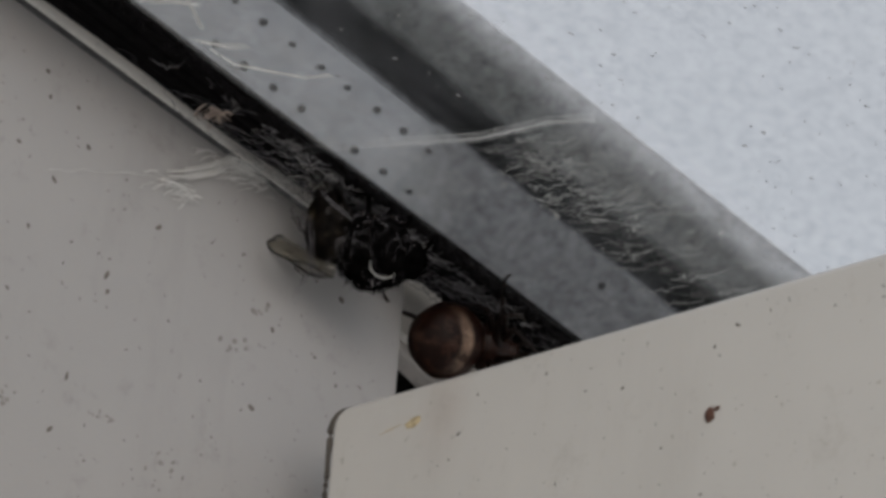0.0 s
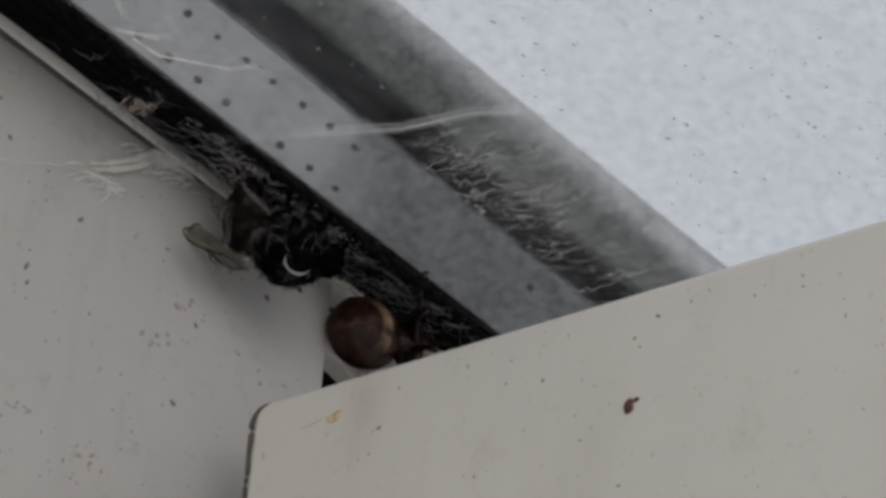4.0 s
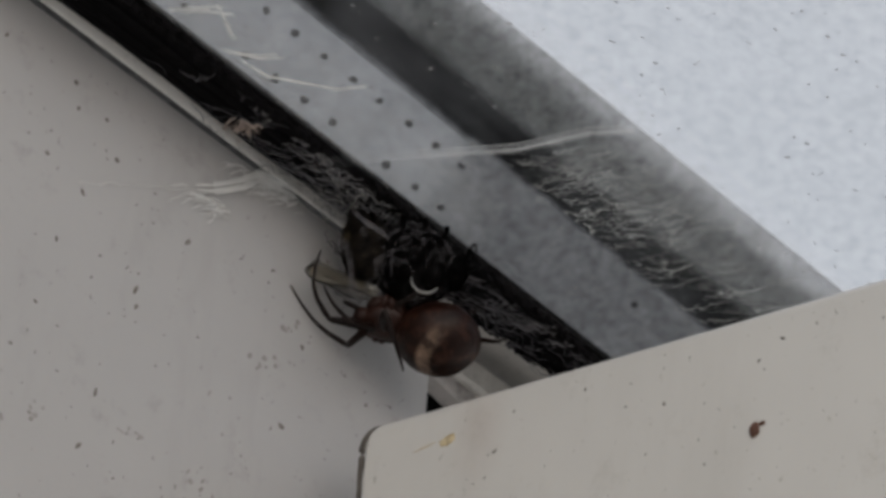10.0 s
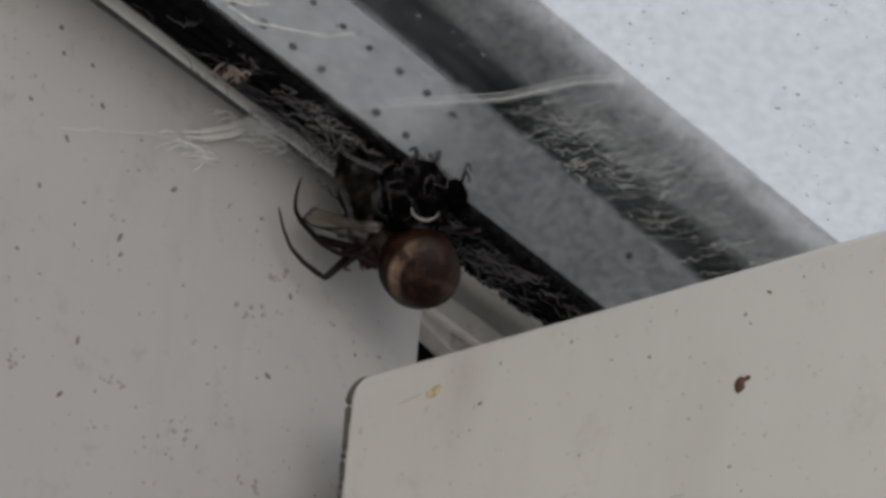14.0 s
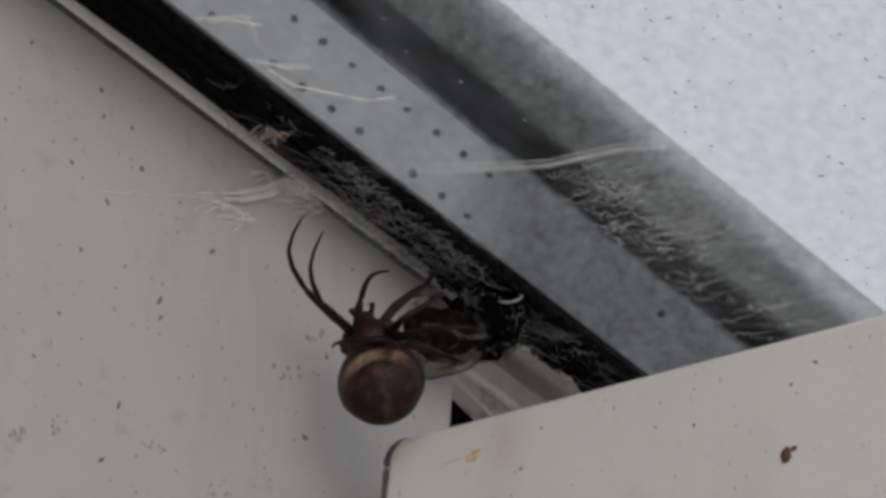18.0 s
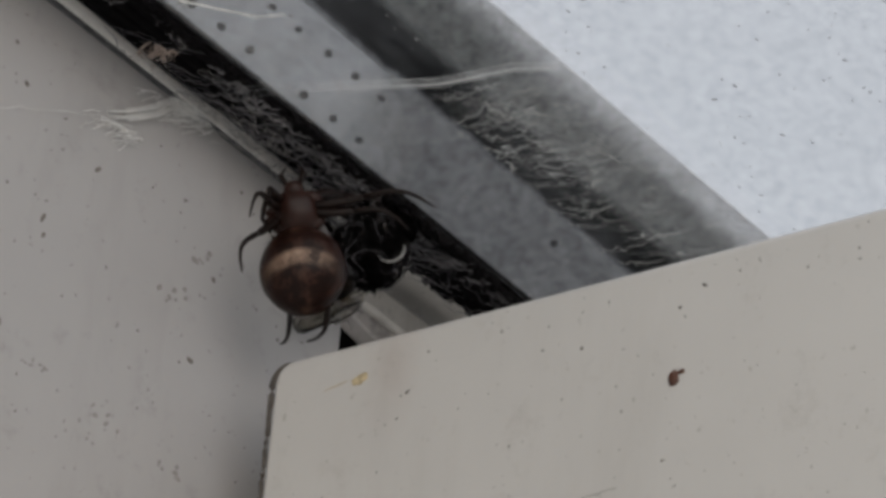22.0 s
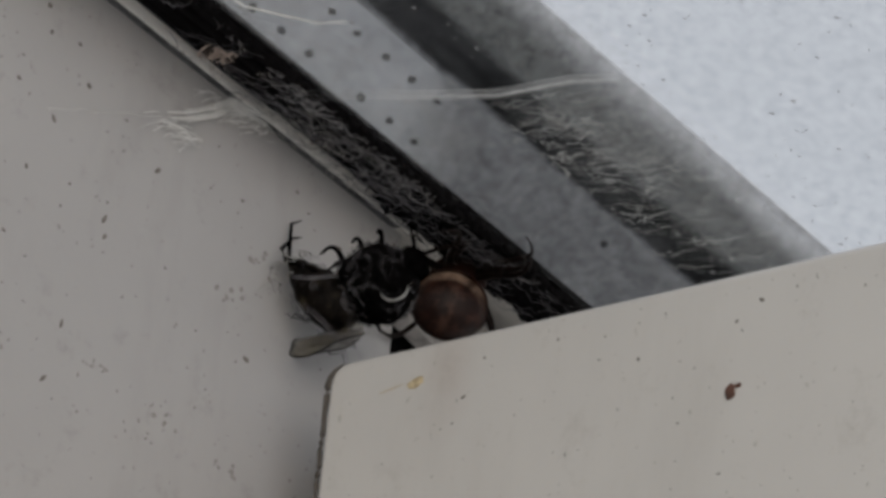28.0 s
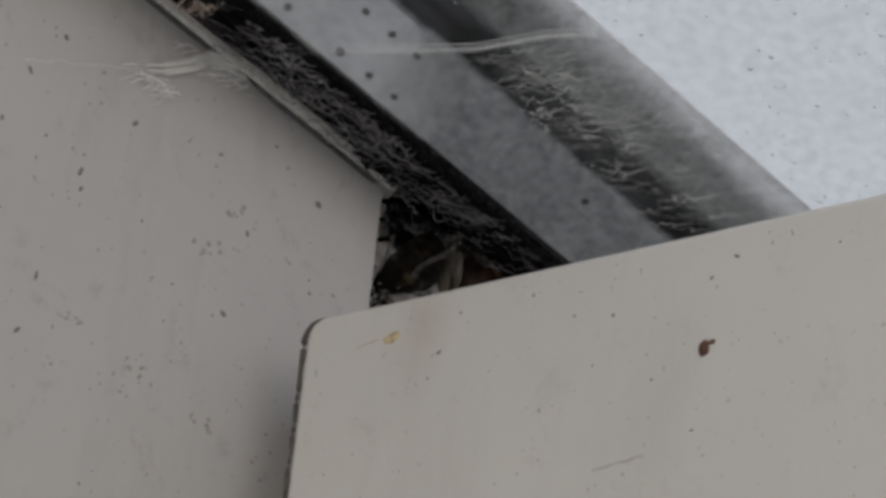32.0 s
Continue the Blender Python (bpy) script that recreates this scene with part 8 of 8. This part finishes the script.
    walk(LEGS[6][0], [
        (0, pose(0.0054, -0.00135, -0.0007, -158, -74, -141)),
        (0.5, pose(0.0054, -0.00135, -0.0007, -159, -74, -141)),
        (1, pose(0.0054, -0.00135, -0.0007, -160, -75, -140)),
        (1.5, pose(0.0054, -0.00135, -0.0007, -161, -75, -139)),
        (2, pose(0.0054, -0.00135, -0.0007, -161, -75, -139)),
        (2.5, pose(0.0054, -0.00135, -0.0007, -162, -75, -138)),
        (3, pose(0.0054, -0.00135, -0.0007, -163, -75, -136)),
        (3.5, pose(0.0054, -0.00135, -0.0007, -161, -75, -139)),
        (4, pose(0.0054, -0.00135, -0.0007, 167, -36, -115)),
        (4.5, pose(0.0054, -0.00135, -0.0007, 132, 25, -129)),
        (5, pose(0.0054, -0.00135, -0.0007, 66, 53, 179)),
        (5.5, pose(0.0054, -0.00135, -0.0007, -3, 35, 115)),
        (5.75, pose(0.0054, -0.00135, -0.0007, 61, 40, 163)),
        (6, pose(0.0054, -0.00135, -0.0007, 107, 11, -169)),
        (6.5, pose(0.0054, -0.00135, -0.0007, 106, 16, -152)),
        (7, pose(0.0054, -0.00135, -0.0007, 86, 11, -153)),
        (7.5, pose(0.0054, -0.00135, -0.0007, 70, 16, -157)),
        (8, pose(0.0054, -0.00135, -0.0007, 62, 14, -156)),
        (8.25, pose(0.0054, -0.00135, -0.0007, 123, 13, -179)),
        (8.5, pose(0.0054, -0.00135, -0.0007, -176, 32, 168)),
        (9, pose(0.0054, -0.00135, -0.0007, -162, 31, 168)),
        (9.5, pose(0.0054, -0.00135, -0.0007, -156, 30, 168)),
        (10, pose(0.0054, -0.00135, -0.0007, -151, 30, 167)),
        (10.5, pose(0.0054, -0.00135, -0.0007, -160, 27, 168)),
        (11, pose(0.0054, -0.00135, -0.0007, -163, 26, 168)),
        (11.5, pose(0.0054, -0.00135, -0.0007, -169, 27, 168)),
        (12, pose(0.0054, -0.00135, -0.0007, -168, 26, 167)),
        (13, pose(0.0054, -0.00135, -0.0007, -123, 11, -158)),
        (13.5, pose(0.0054, -0.00135, -0.0007, -112, 15, -155)),
        (14, pose(0.0054, -0.00135, -0.0007, -96, 27, -145)),
        (14.5, pose(0.0054, -0.00135, -0.0007, -93, -5, -107)),
        (15, pose(0.0054, -0.00135, -0.0007, -71, -30, -102)),
        (15.5, pose(0.0054, -0.00135, -0.0007, -67, -34, -100)),
        (16, pose(0.0054, -0.00135, -0.0007, -70, -18, -99)),
        (16.5, pose(0.0054, -0.00135, -0.0007, -75, 1, -119)),
        (17, pose(0.0054, -0.00135, -0.0007, -90, 11, -138)),
        (17.5, pose(0.0054, -0.00135, -0.0007, -102, 11, -142)),
        (17.75, pose(0.0054, -0.00135, -0.0007, -171, -13, -138)),
        (18, pose(0.0054, -0.00135, -0.0007, 114, -17, -113)),
        (18.5, pose(0.0054, -0.00135, -0.0007, -162, -7, -118)),
        (18.75, pose(0.0054, -0.00135, -0.0007, -103, -6, -102)),
        (19, pose(0.0054, -0.00135, -0.0007, -45, -19, -93)),
        (19.5, pose(0.0054, -0.00135, -0.0007, -120, -7, -109)),
        (20, pose(0.0054, -0.00135, -0.0007, -101, -6, -105)),
        (20.5, pose(0.0054, -0.00135, -0.0007, -133, -21, -114)),
        (20.75, pose(0.0054, -0.00135, -0.0007, 178, -39, -114)),
        (21, pose(0.0054, -0.00135, -0.0007, 114, -49, -94)),
        (21.5, pose(0.0054, -0.00135, -0.0007, 80, -17, -95)),
        (22, pose(0.0054, -0.00135, -0.0007, 31, -7, -96)),
        (22.25, pose(0.0054, -0.00135, -0.0007, 90, -14, -102)),
        (22.5, pose(0.0054, -0.00135, -0.0007, 150, -12, -111)),
        (23, pose(0.0054, -0.00135, -0.0007, -169, -9, -117)),
        (23.5, pose(0.0054, -0.00135, -0.0007, -151, -13, -118)),
        (24, pose(0.0054, -0.00135, -0.0007, -123, -38, -136)),
        (24.5, pose(0.0054, -0.00135, -0.0007, 170, -48, -99)),
        (25, pose(0.0054, -0.00135, -0.0007, 167, -41, -89)),
        (25.5, pose(0.0054, -0.00135, -0.0007, 170, -38, -76)),
        (26, pose(0.0054, -0.00135, -0.0007, -174, -42, -72)),
        (26.5, pose(0.0054, -0.00135, -0.0007, -136, -44, -94)),
        (27, pose(0.0054, -0.00135, -0.0007, -109, -40, -113)),
        (27.5, pose(0.0054, -0.00135, -0.0007, -103, -40, -108)),
        (28, pose(0.0054, -0.00135, -0.0007, -81, -42, -108)),
        (28.5, pose(0.0054, -0.00135, -0.0007, -73, -45, -108)),
        (29, pose(0.0054, -0.00135, -0.0007, -61, -49, -111)),
        (29.5, pose(0.0054, -0.00135, -0.0007, -57, -51, -120)),
        (30, pose(0.0054, -0.00135, -0.0007, -49, -56, -123)),
        (30.3, pose(0.0054, -0.00135, -0.0007, -94, -54, -151)),
        (30.5, pose(0.0054, -0.00135, -0.0007, -108, -53, -168)),
        (31, pose(0.0054, -0.00135, -0.0007, -95, -58, -163)),
        (31.5, pose(0.0054, -0.00135, -0.0007, -71, -59, -162)),
        (32, pose(0.0054, -0.00135, -0.0007, -62, -60, -161)),
    ])
    walk(LEGS[6][1], [
        (0, pose(0.0046, 0, 0, 0, -0, -125)),
        (0.5, pose(0.0046, 0, 0, 0, -0, -125)),
        (1, pose(0.0046, 0, 0, 0, 0, -124)),
        (1.5, pose(0.0046, 0, 0, -0, -0, -124)),
        (2, pose(0.0046, 0, 0, -0, -0, -124)),
        (2.5, pose(0.0046, 0, 0, 0, 0, -124)),
        (3, pose(0.0046, 0, 0, 0, 0, -123)),
        (3.5, pose(0.0046, 0, 0, 0, -0, -125)),
        (4, pose(0.0046, 0, 0, 0, 0, -126)),
        (4.5, pose(0.0046, 0, 0, 0, 0, -117)),
        (5, pose(0.0046, 0, 0, 0, 0, -92)),
        (5.5, pose(0.0046, 0, 0, 0, 0, -57)),
        (6, pose(0.0046, 0, 0, 0, 0, -132)),
        (6.5, pose(0.0046, 0, 0, 0, 0, -82)),
        (7, pose(0.0046, 0, 0, 0, -0, -44)),
        (7.5, pose(0.0046, 0, 0, 0, -0, -27)),
        (8, pose(0.0046, 0, 0, -0, -0, -30)),
        (8.5, pose(0.0046, 0, 0, 0, 0, -35)),
        (9, pose(0.0046, 0, 0, 0, 0, -36)),
        (9.5, pose(0.0046, 0, 0, 0, 0, -34)),
        (10, pose(0.0046, 0, 0, 0, 0, -33)),
        (10.5, pose(0.0046, 0, 0, 0, 0, -41)),
        (11, pose(0.0046, 0, 0, 0, 0, -40)),
        (11.5, pose(0.0046, 0, 0, 0, 0, -43)),
        (12, pose(0.0046, 0, 0, 0, 0, -41)),
        (13, pose(0.0046, 0, 0, 0, 0, -38)),
        (13.5, pose(0.0046, 0, 0, -0, -0, -39)),
        (14, pose(0.0046, 0, 0, -0, -0, -54)),
        (14.5, pose(0.0046, 0, 0, 0, 0, -59)),
        (15, pose(0.0046, 0, 0, 0, 0, -31)),
        (15.5, pose(0.0046, 0, 0, 0, 0, -25)),
        (16, pose(0.0046, 0, 0, 0, 0, -57)),
        (16.5, pose(0.0046, 0, 0, 0, 0, -67)),
        (17, pose(0.0046, 0, 0, 0, 0, -54)),
        (17.5, pose(0.0046, 0, 0, 0, 0, -45)),
        (18, pose(0.0046, 0, 0, 0, 0, -25)),
        (18.5, pose(0.0046, 0, 0, 0, 0, -37)),
        (19, pose(0.0046, 0, 0, 0, 0, -84)),
        (19.5, pose(0.0046, 0, 0, 0, 0, -55)),
        (20, pose(0.0046, 0, 0, 0, 0, -55)),
        (20.5, pose(0.0046, 0, 0, 0, 0, -45)),
        (21, pose(0.0046, 0, 0, 0, 0, -23)),
        (21.5, pose(0.0046, 0, 0, 0, 0, -23)),
        (22, pose(0.0046, 0, 0, 0, 0, -23)),
        (22.5, pose(0.0046, 0, 0, 0, 0, -23)),
        (23, pose(0.0046, 0, 0, 0, 0, -47)),
        (23.5, pose(0.0046, 0, 0, 0, 0, -62)),
        (24, pose(0.0046, 0, 0, 0, 0, -69)),
        (24.5, pose(0.0046, 0, 0, 0, 0, -59)),
        (25, pose(0.0046, 0, 0, 0, 0, -56)),
        (25.5, pose(0.0046, 0, 0, 0, 0, -41)),
        (26, pose(0.0046, 0, 0, 0, 0, -23)),
        (26.5, pose(0.0046, 0, 0, 0, 0, -23)),
        (27, pose(0.0046, 0, 0, 0, 0, -23)),
        (27.5, pose(0.0046, 0, 0, 0, 0, -23)),
        (28, pose(0.0046, 0, 0, 0, 0, -23)),
        (28.5, pose(0.0046, 0, 0, 0, 0, -23)),
        (29, pose(0.0046, 0, 0, 0, 0, -23)),
        (29.5, pose(0.0046, 0, 0, 0, 0, -23)),
        (30, pose(0.0046, 0, 0, 0, 0, -23)),
        (30.3, pose(0.0046, 0, 0, 0, 0, -23)),
        (30.5, pose(0.0046, 0, 0, 0, 0, -23)),
        (31, pose(0.0046, 0, 0, 0, -0, -22)),
        (31.5, pose(0.0046, 0, 0, -0, -0, -29)),
        (32, pose(0.0046, 0, 0, 0, -0, -32)),
    ])
    walk(LEGS[7][0], [
        (0, pose(0.00465, -0.00135, -0.0007, -161, -66, -149)),
        (0.5, pose(0.00465, -0.00135, -0.0007, -161, -66, -150)),
        (1, pose(0.00465, -0.00135, -0.0007, -161, -66, -150)),
        (1.5, pose(0.00465, -0.00135, -0.0007, -162, -67, -150)),
        (2, pose(0.00465, -0.00135, -0.0007, -162, -67, -149)),
        (2.5, pose(0.00465, -0.00135, -0.0007, -163, -67, -148)),
        (3, pose(0.00465, -0.00135, -0.0007, -164, -67, -147)),
        (3.5, pose(0.00465, -0.00135, -0.0007, -163, -67, -148)),
        (4, pose(0.00465, -0.00135, -0.0007, 162, -33, -127)),
        (4.5, pose(0.00465, -0.00135, -0.0007, 118, 18, -139)),
        (5, pose(0.00465, -0.00135, -0.0007, 62, 38, -174)),
        (5.5, pose(0.00465, -0.00135, -0.0007, 11, 30, 152)),
        (5.625, pose(0.00465, -0.00135, -0.0007, 62, 31, 179)),
        (5.75, pose(0.00465, -0.00135, -0.0007, 106, 15, -163)),
        (5.875, pose(0.00465, -0.00135, -0.0007, 144, -8, -161)),
        (6, pose(0.00465, -0.00135, -0.0007, -175, -27, -175)),
        (6.25, pose(0.00465, -0.00135, -0.0007, 125, -14, -158)),
        (6.5, pose(0.00465, -0.00135, -0.0007, 72, 7, -160)),
        (7, pose(0.00465, -0.00135, -0.0007, 82, -10, -158)),
        (7.5, pose(0.00465, -0.00135, -0.0007, 69, -8, -157)),
        (8, pose(0.00465, -0.00135, -0.0007, 60, -4, -159)),
        (8.125, pose(0.00465, -0.00135, -0.0007, 102, -8, -170)),
        (8.25, pose(0.00465, -0.00135, -0.0007, 143, -3, 179)),
        (8.375, pose(0.00465, -0.00135, -0.0007, -176, 7, 174)),
        (8.5, pose(0.00465, -0.00135, -0.0007, -135, 18, 177)),
        (9, pose(0.00465, -0.00135, -0.0007, -139, 12, 170)),
        (9.5, pose(0.00465, -0.00135, -0.0007, -138, 10, 167)),
        (10, pose(0.00465, -0.00135, -0.0007, -138, 10, 167)),
        (10.5, pose(0.00465, -0.00135, -0.0007, -138, 11, 168)),
        (11, pose(0.00465, -0.00135, -0.0007, -136, 11, 168)),
        (11.5, pose(0.00465, -0.00135, -0.0007, -135, 9, 174)),
        (12, pose(0.00465, -0.00135, -0.0007, -134, 7, 171)),
        (13, pose(0.00465, -0.00135, -0.0007, -126, 1, -175)),
        (13.5, pose(0.00465, -0.00135, -0.0007, -115, 11, -169)),
        (14, pose(0.00465, -0.00135, -0.0007, -97, 21, -154)),
        (14.5, pose(0.00465, -0.00135, -0.0007, -62, 34, -98)),
        (15, pose(0.00465, -0.00135, -0.0007, -44, 29, -78)),
        (15.5, pose(0.00465, -0.00135, -0.0007, -43, 31, -80)),
        (16, pose(0.00465, -0.00135, -0.0007, -48, 44, -88)),
        (16.5, pose(0.00465, -0.00135, -0.0007, -66, 57, -121)),
        (17, pose(0.00465, -0.00135, -0.0007, -87, 48, -150)),
        (17.5, pose(0.00465, -0.00135, -0.0007, -93, 37, -155)),
        (18, pose(0.00465, -0.00135, -0.0007, -41, 44, -89)),
        (18.5, pose(0.00465, -0.00135, -0.0007, -37, 44, -86)),
        (19, pose(0.00465, -0.00135, -0.0007, -119, 28, -121)),
        (19.5, pose(0.00465, -0.00135, -0.0007, -39, 40, -70)),
        (20, pose(0.00465, -0.00135, -0.0007, -41, 34, -56)),
        (20.5, pose(0.00465, -0.00135, -0.0007, -44, 55, -110)),
        (21, pose(0.00465, -0.00135, -0.0007, -54, 43, -147)),
        (21.5, pose(0.00465, -0.00135, -0.0007, -66, 16, -168)),
        (22, pose(0.00465, -0.00135, -0.0007, -66, 6, -173)),
        (22.5, pose(0.00465, -0.00135, -0.0007, -70, 12, -167)),
        (23, pose(0.00465, -0.00135, -0.0007, -65, 8, -159)),
        (23.5, pose(0.00465, -0.00135, -0.0007, -60, 8, -154)),
        (24, pose(0.00465, -0.00135, -0.0007, -51, 1, -145)),
        (24.5, pose(0.00465, -0.00135, -0.0007, -68, -3, -143)),
        (25, pose(0.00465, -0.00135, -0.0007, -69, -2, -144)),
        (25.5, pose(0.00465, -0.00135, -0.0007, -69, -3, -142)),
        (26, pose(0.00465, -0.00135, -0.0007, -67, -3, -141)),
        (26.5, pose(0.00465, -0.00135, -0.0007, -67, 1, -141)),
        (27, pose(0.00465, -0.00135, -0.0007, -67, 4, -143)),
        (27.5, pose(0.00465, -0.00135, -0.0007, -68, 5, -144)),
        (28, pose(0.00465, -0.00135, -0.0007, -68, 5, -144)),
        (28.5, pose(0.00465, -0.00135, -0.0007, -68, 5, -144)),
        (29, pose(0.00465, -0.00135, -0.0007, -66, 4, -143)),
        (29.5, pose(0.00465, -0.00135, -0.0007, -67, 3, -143)),
        (30, pose(0.00465, -0.00135, -0.0007, -66, 2, -142)),
        (30.3, pose(0.00465, -0.00135, -0.0007, -66, -2, -141)),
        (30.5, pose(0.00465, -0.00135, -0.0007, -67, -4, -140)),
        (31, pose(0.00465, -0.00135, -0.0007, -66, -10, -136)),
        (31.5, pose(0.00465, -0.00135, -0.0007, -64, -25, -136)),
        (32, pose(0.00465, -0.00135, -0.0007, -68, -34, -140)),
    ])
    walk(LEGS[7][1], [
        (0, pose(0.0076, 0, 0, 0, 0, -144)),
        (0.5, pose(0.0076, 0, 0, 0, 0, -144)),
        (1, pose(0.0076, 0, 0, 0, -0, -144)),
        (1.5, pose(0.0076, 0, 0, -0, -0, -143)),
        (2, pose(0.0076, 0, 0, 0, -0, -144)),
        (2.5, pose(0.0076, 0, 0, -0, -0, -144)),
        (3, pose(0.0076, 0, 0, 0, 0, -143)),
        (3.5, pose(0.0076, 0, 0, 0, 0, -144)),
        (4, pose(0.0076, 0, 0, 0, 0, -146)),
        (4.5, pose(0.0076, 0, 0, 0, 0, -140)),
        (5, pose(0.0076, 0, 0, 0, 0, -126)),
        (5.5, pose(0.0076, 0, 0, 0, 0, -111)),
        (5.75, pose(0.0076, 0, 0, 0, -0, -67)),
        (6, pose(0.0076, 0, 0, 0, 0, -23)),
        (6.25, pose(0.0076, 0, 0, 0, -0, -66)),
        (6.5, pose(0.0076, 0, 0, 0, 0, -108)),
        (7, pose(0.0076, 0, 0, 0, 0, -93)),
        (7.5, pose(0.0076, 0, 0, -0, -0, -82)),
        (8, pose(0.0076, 0, 0, 0, -0, -75)),
        (8.5, pose(0.0076, 0, 0, 0, 0, -79)),
        (9, pose(0.0076, 0, 0, 0, 0, -75)),
        (9.5, pose(0.0076, 0, 0, 0, 0, -75)),
        (10, pose(0.0076, 0, 0, 0, 0, -74)),
        (10.5, pose(0.0076, 0, 0, 0, 0, -75)),
        (11, pose(0.0076, 0, 0, 0, 0, -76)),
        (11.5, pose(0.0076, 0, 0, 0, 0, -76)),
        (12, pose(0.0076, 0, 0, 0, 0, -77)),
        (13, pose(0.0076, 0, 0, 0, -0, -64)),
        (13.5, pose(0.0076, 0, 0, -0, -0, -71)),
        (14, pose(0.0076, 0, 0, -0, -0, -74)),
        (14.5, pose(0.0076, 0, 0, 0, 0, -108)),
        (15, pose(0.0076, 0, 0, 0, 0, -117)),
        (15.5, pose(0.0076, 0, 0, 0, 0, -121)),
        (16, pose(0.0076, 0, 0, 0, 0, -127)),
        (16.5, pose(0.0076, 0, 0, 0, 0, -125)),
        (17, pose(0.0076, 0, 0, 0, 0, -109)),
        (17.5, pose(0.0076, 0, 0, 0, 0, -100)),
        (18, pose(0.0076, 0, 0, 0, 0, -118)),
        (18.5, pose(0.0076, 0, 0, 0, 0, -127)),
        (19, pose(0.0076, 0, 0, 0, 0, -113)),
        (19.5, pose(0.0076, 0, 0, 0, 0, -137)),
        (20, pose(0.0076, 0, 0, 0, 0, -138)),
        (20.5, pose(0.0076, 0, 0, 0, 0, -133)),
        (21, pose(0.0076, 0, 0, 0, 0, -101)),
        (21.5, pose(0.0076, 0, 0, 0, 0, -73)),
        (22, pose(0.0076, 0, 0, 0, 0, -59)),
        (22.5, pose(0.0076, 0, 0, 0, 0, -70)),
        (23, pose(0.0076, 0, 0, 0, 0, -65)),
        (23.5, pose(0.0076, 0, 0, 0, 0, -62)),
        (24, pose(0.0076, 0, 0, 0, 0, -60)),
        (24.5, pose(0.0076, 0, 0, 0, 0, -55)),
        (25, pose(0.0076, 0, 0, 0, 0, -54)),
        (25.5, pose(0.0076, 0, 0, 0, 0, -54)),
        (26, pose(0.0076, 0, 0, 0, 0, -54)),
        (26.5, pose(0.0076, 0, 0, 0, 0, -53)),
        (27, pose(0.0076, 0, 0, 0, 0, -53)),
        (27.5, pose(0.0076, 0, 0, 0, 0, -53)),
        (28, pose(0.0076, 0, 0, 0, 0, -53)),
        (28.5, pose(0.0076, 0, 0, 0, 0, -53)),
        (29, pose(0.0076, 0, 0, 0, 0, -53)),
        (29.5, pose(0.0076, 0, 0, 0, 0, -54)),
        (30, pose(0.0076, 0, 0, 0, 0, -53)),
        (30.3, pose(0.0076, 0, 0, 0, 0, -53)),
        (30.5, pose(0.0076, 0, 0, 0, 0, -53)),
        (31, pose(0.0076, 0, 0, 0, -0, -52)),
        (31.5, pose(0.0076, 0, 0, 0, -0, -37)),
        (32, pose(0.0076, 0, 0, 0, -0, -24)),
    ])
    # leg rows end


motions()
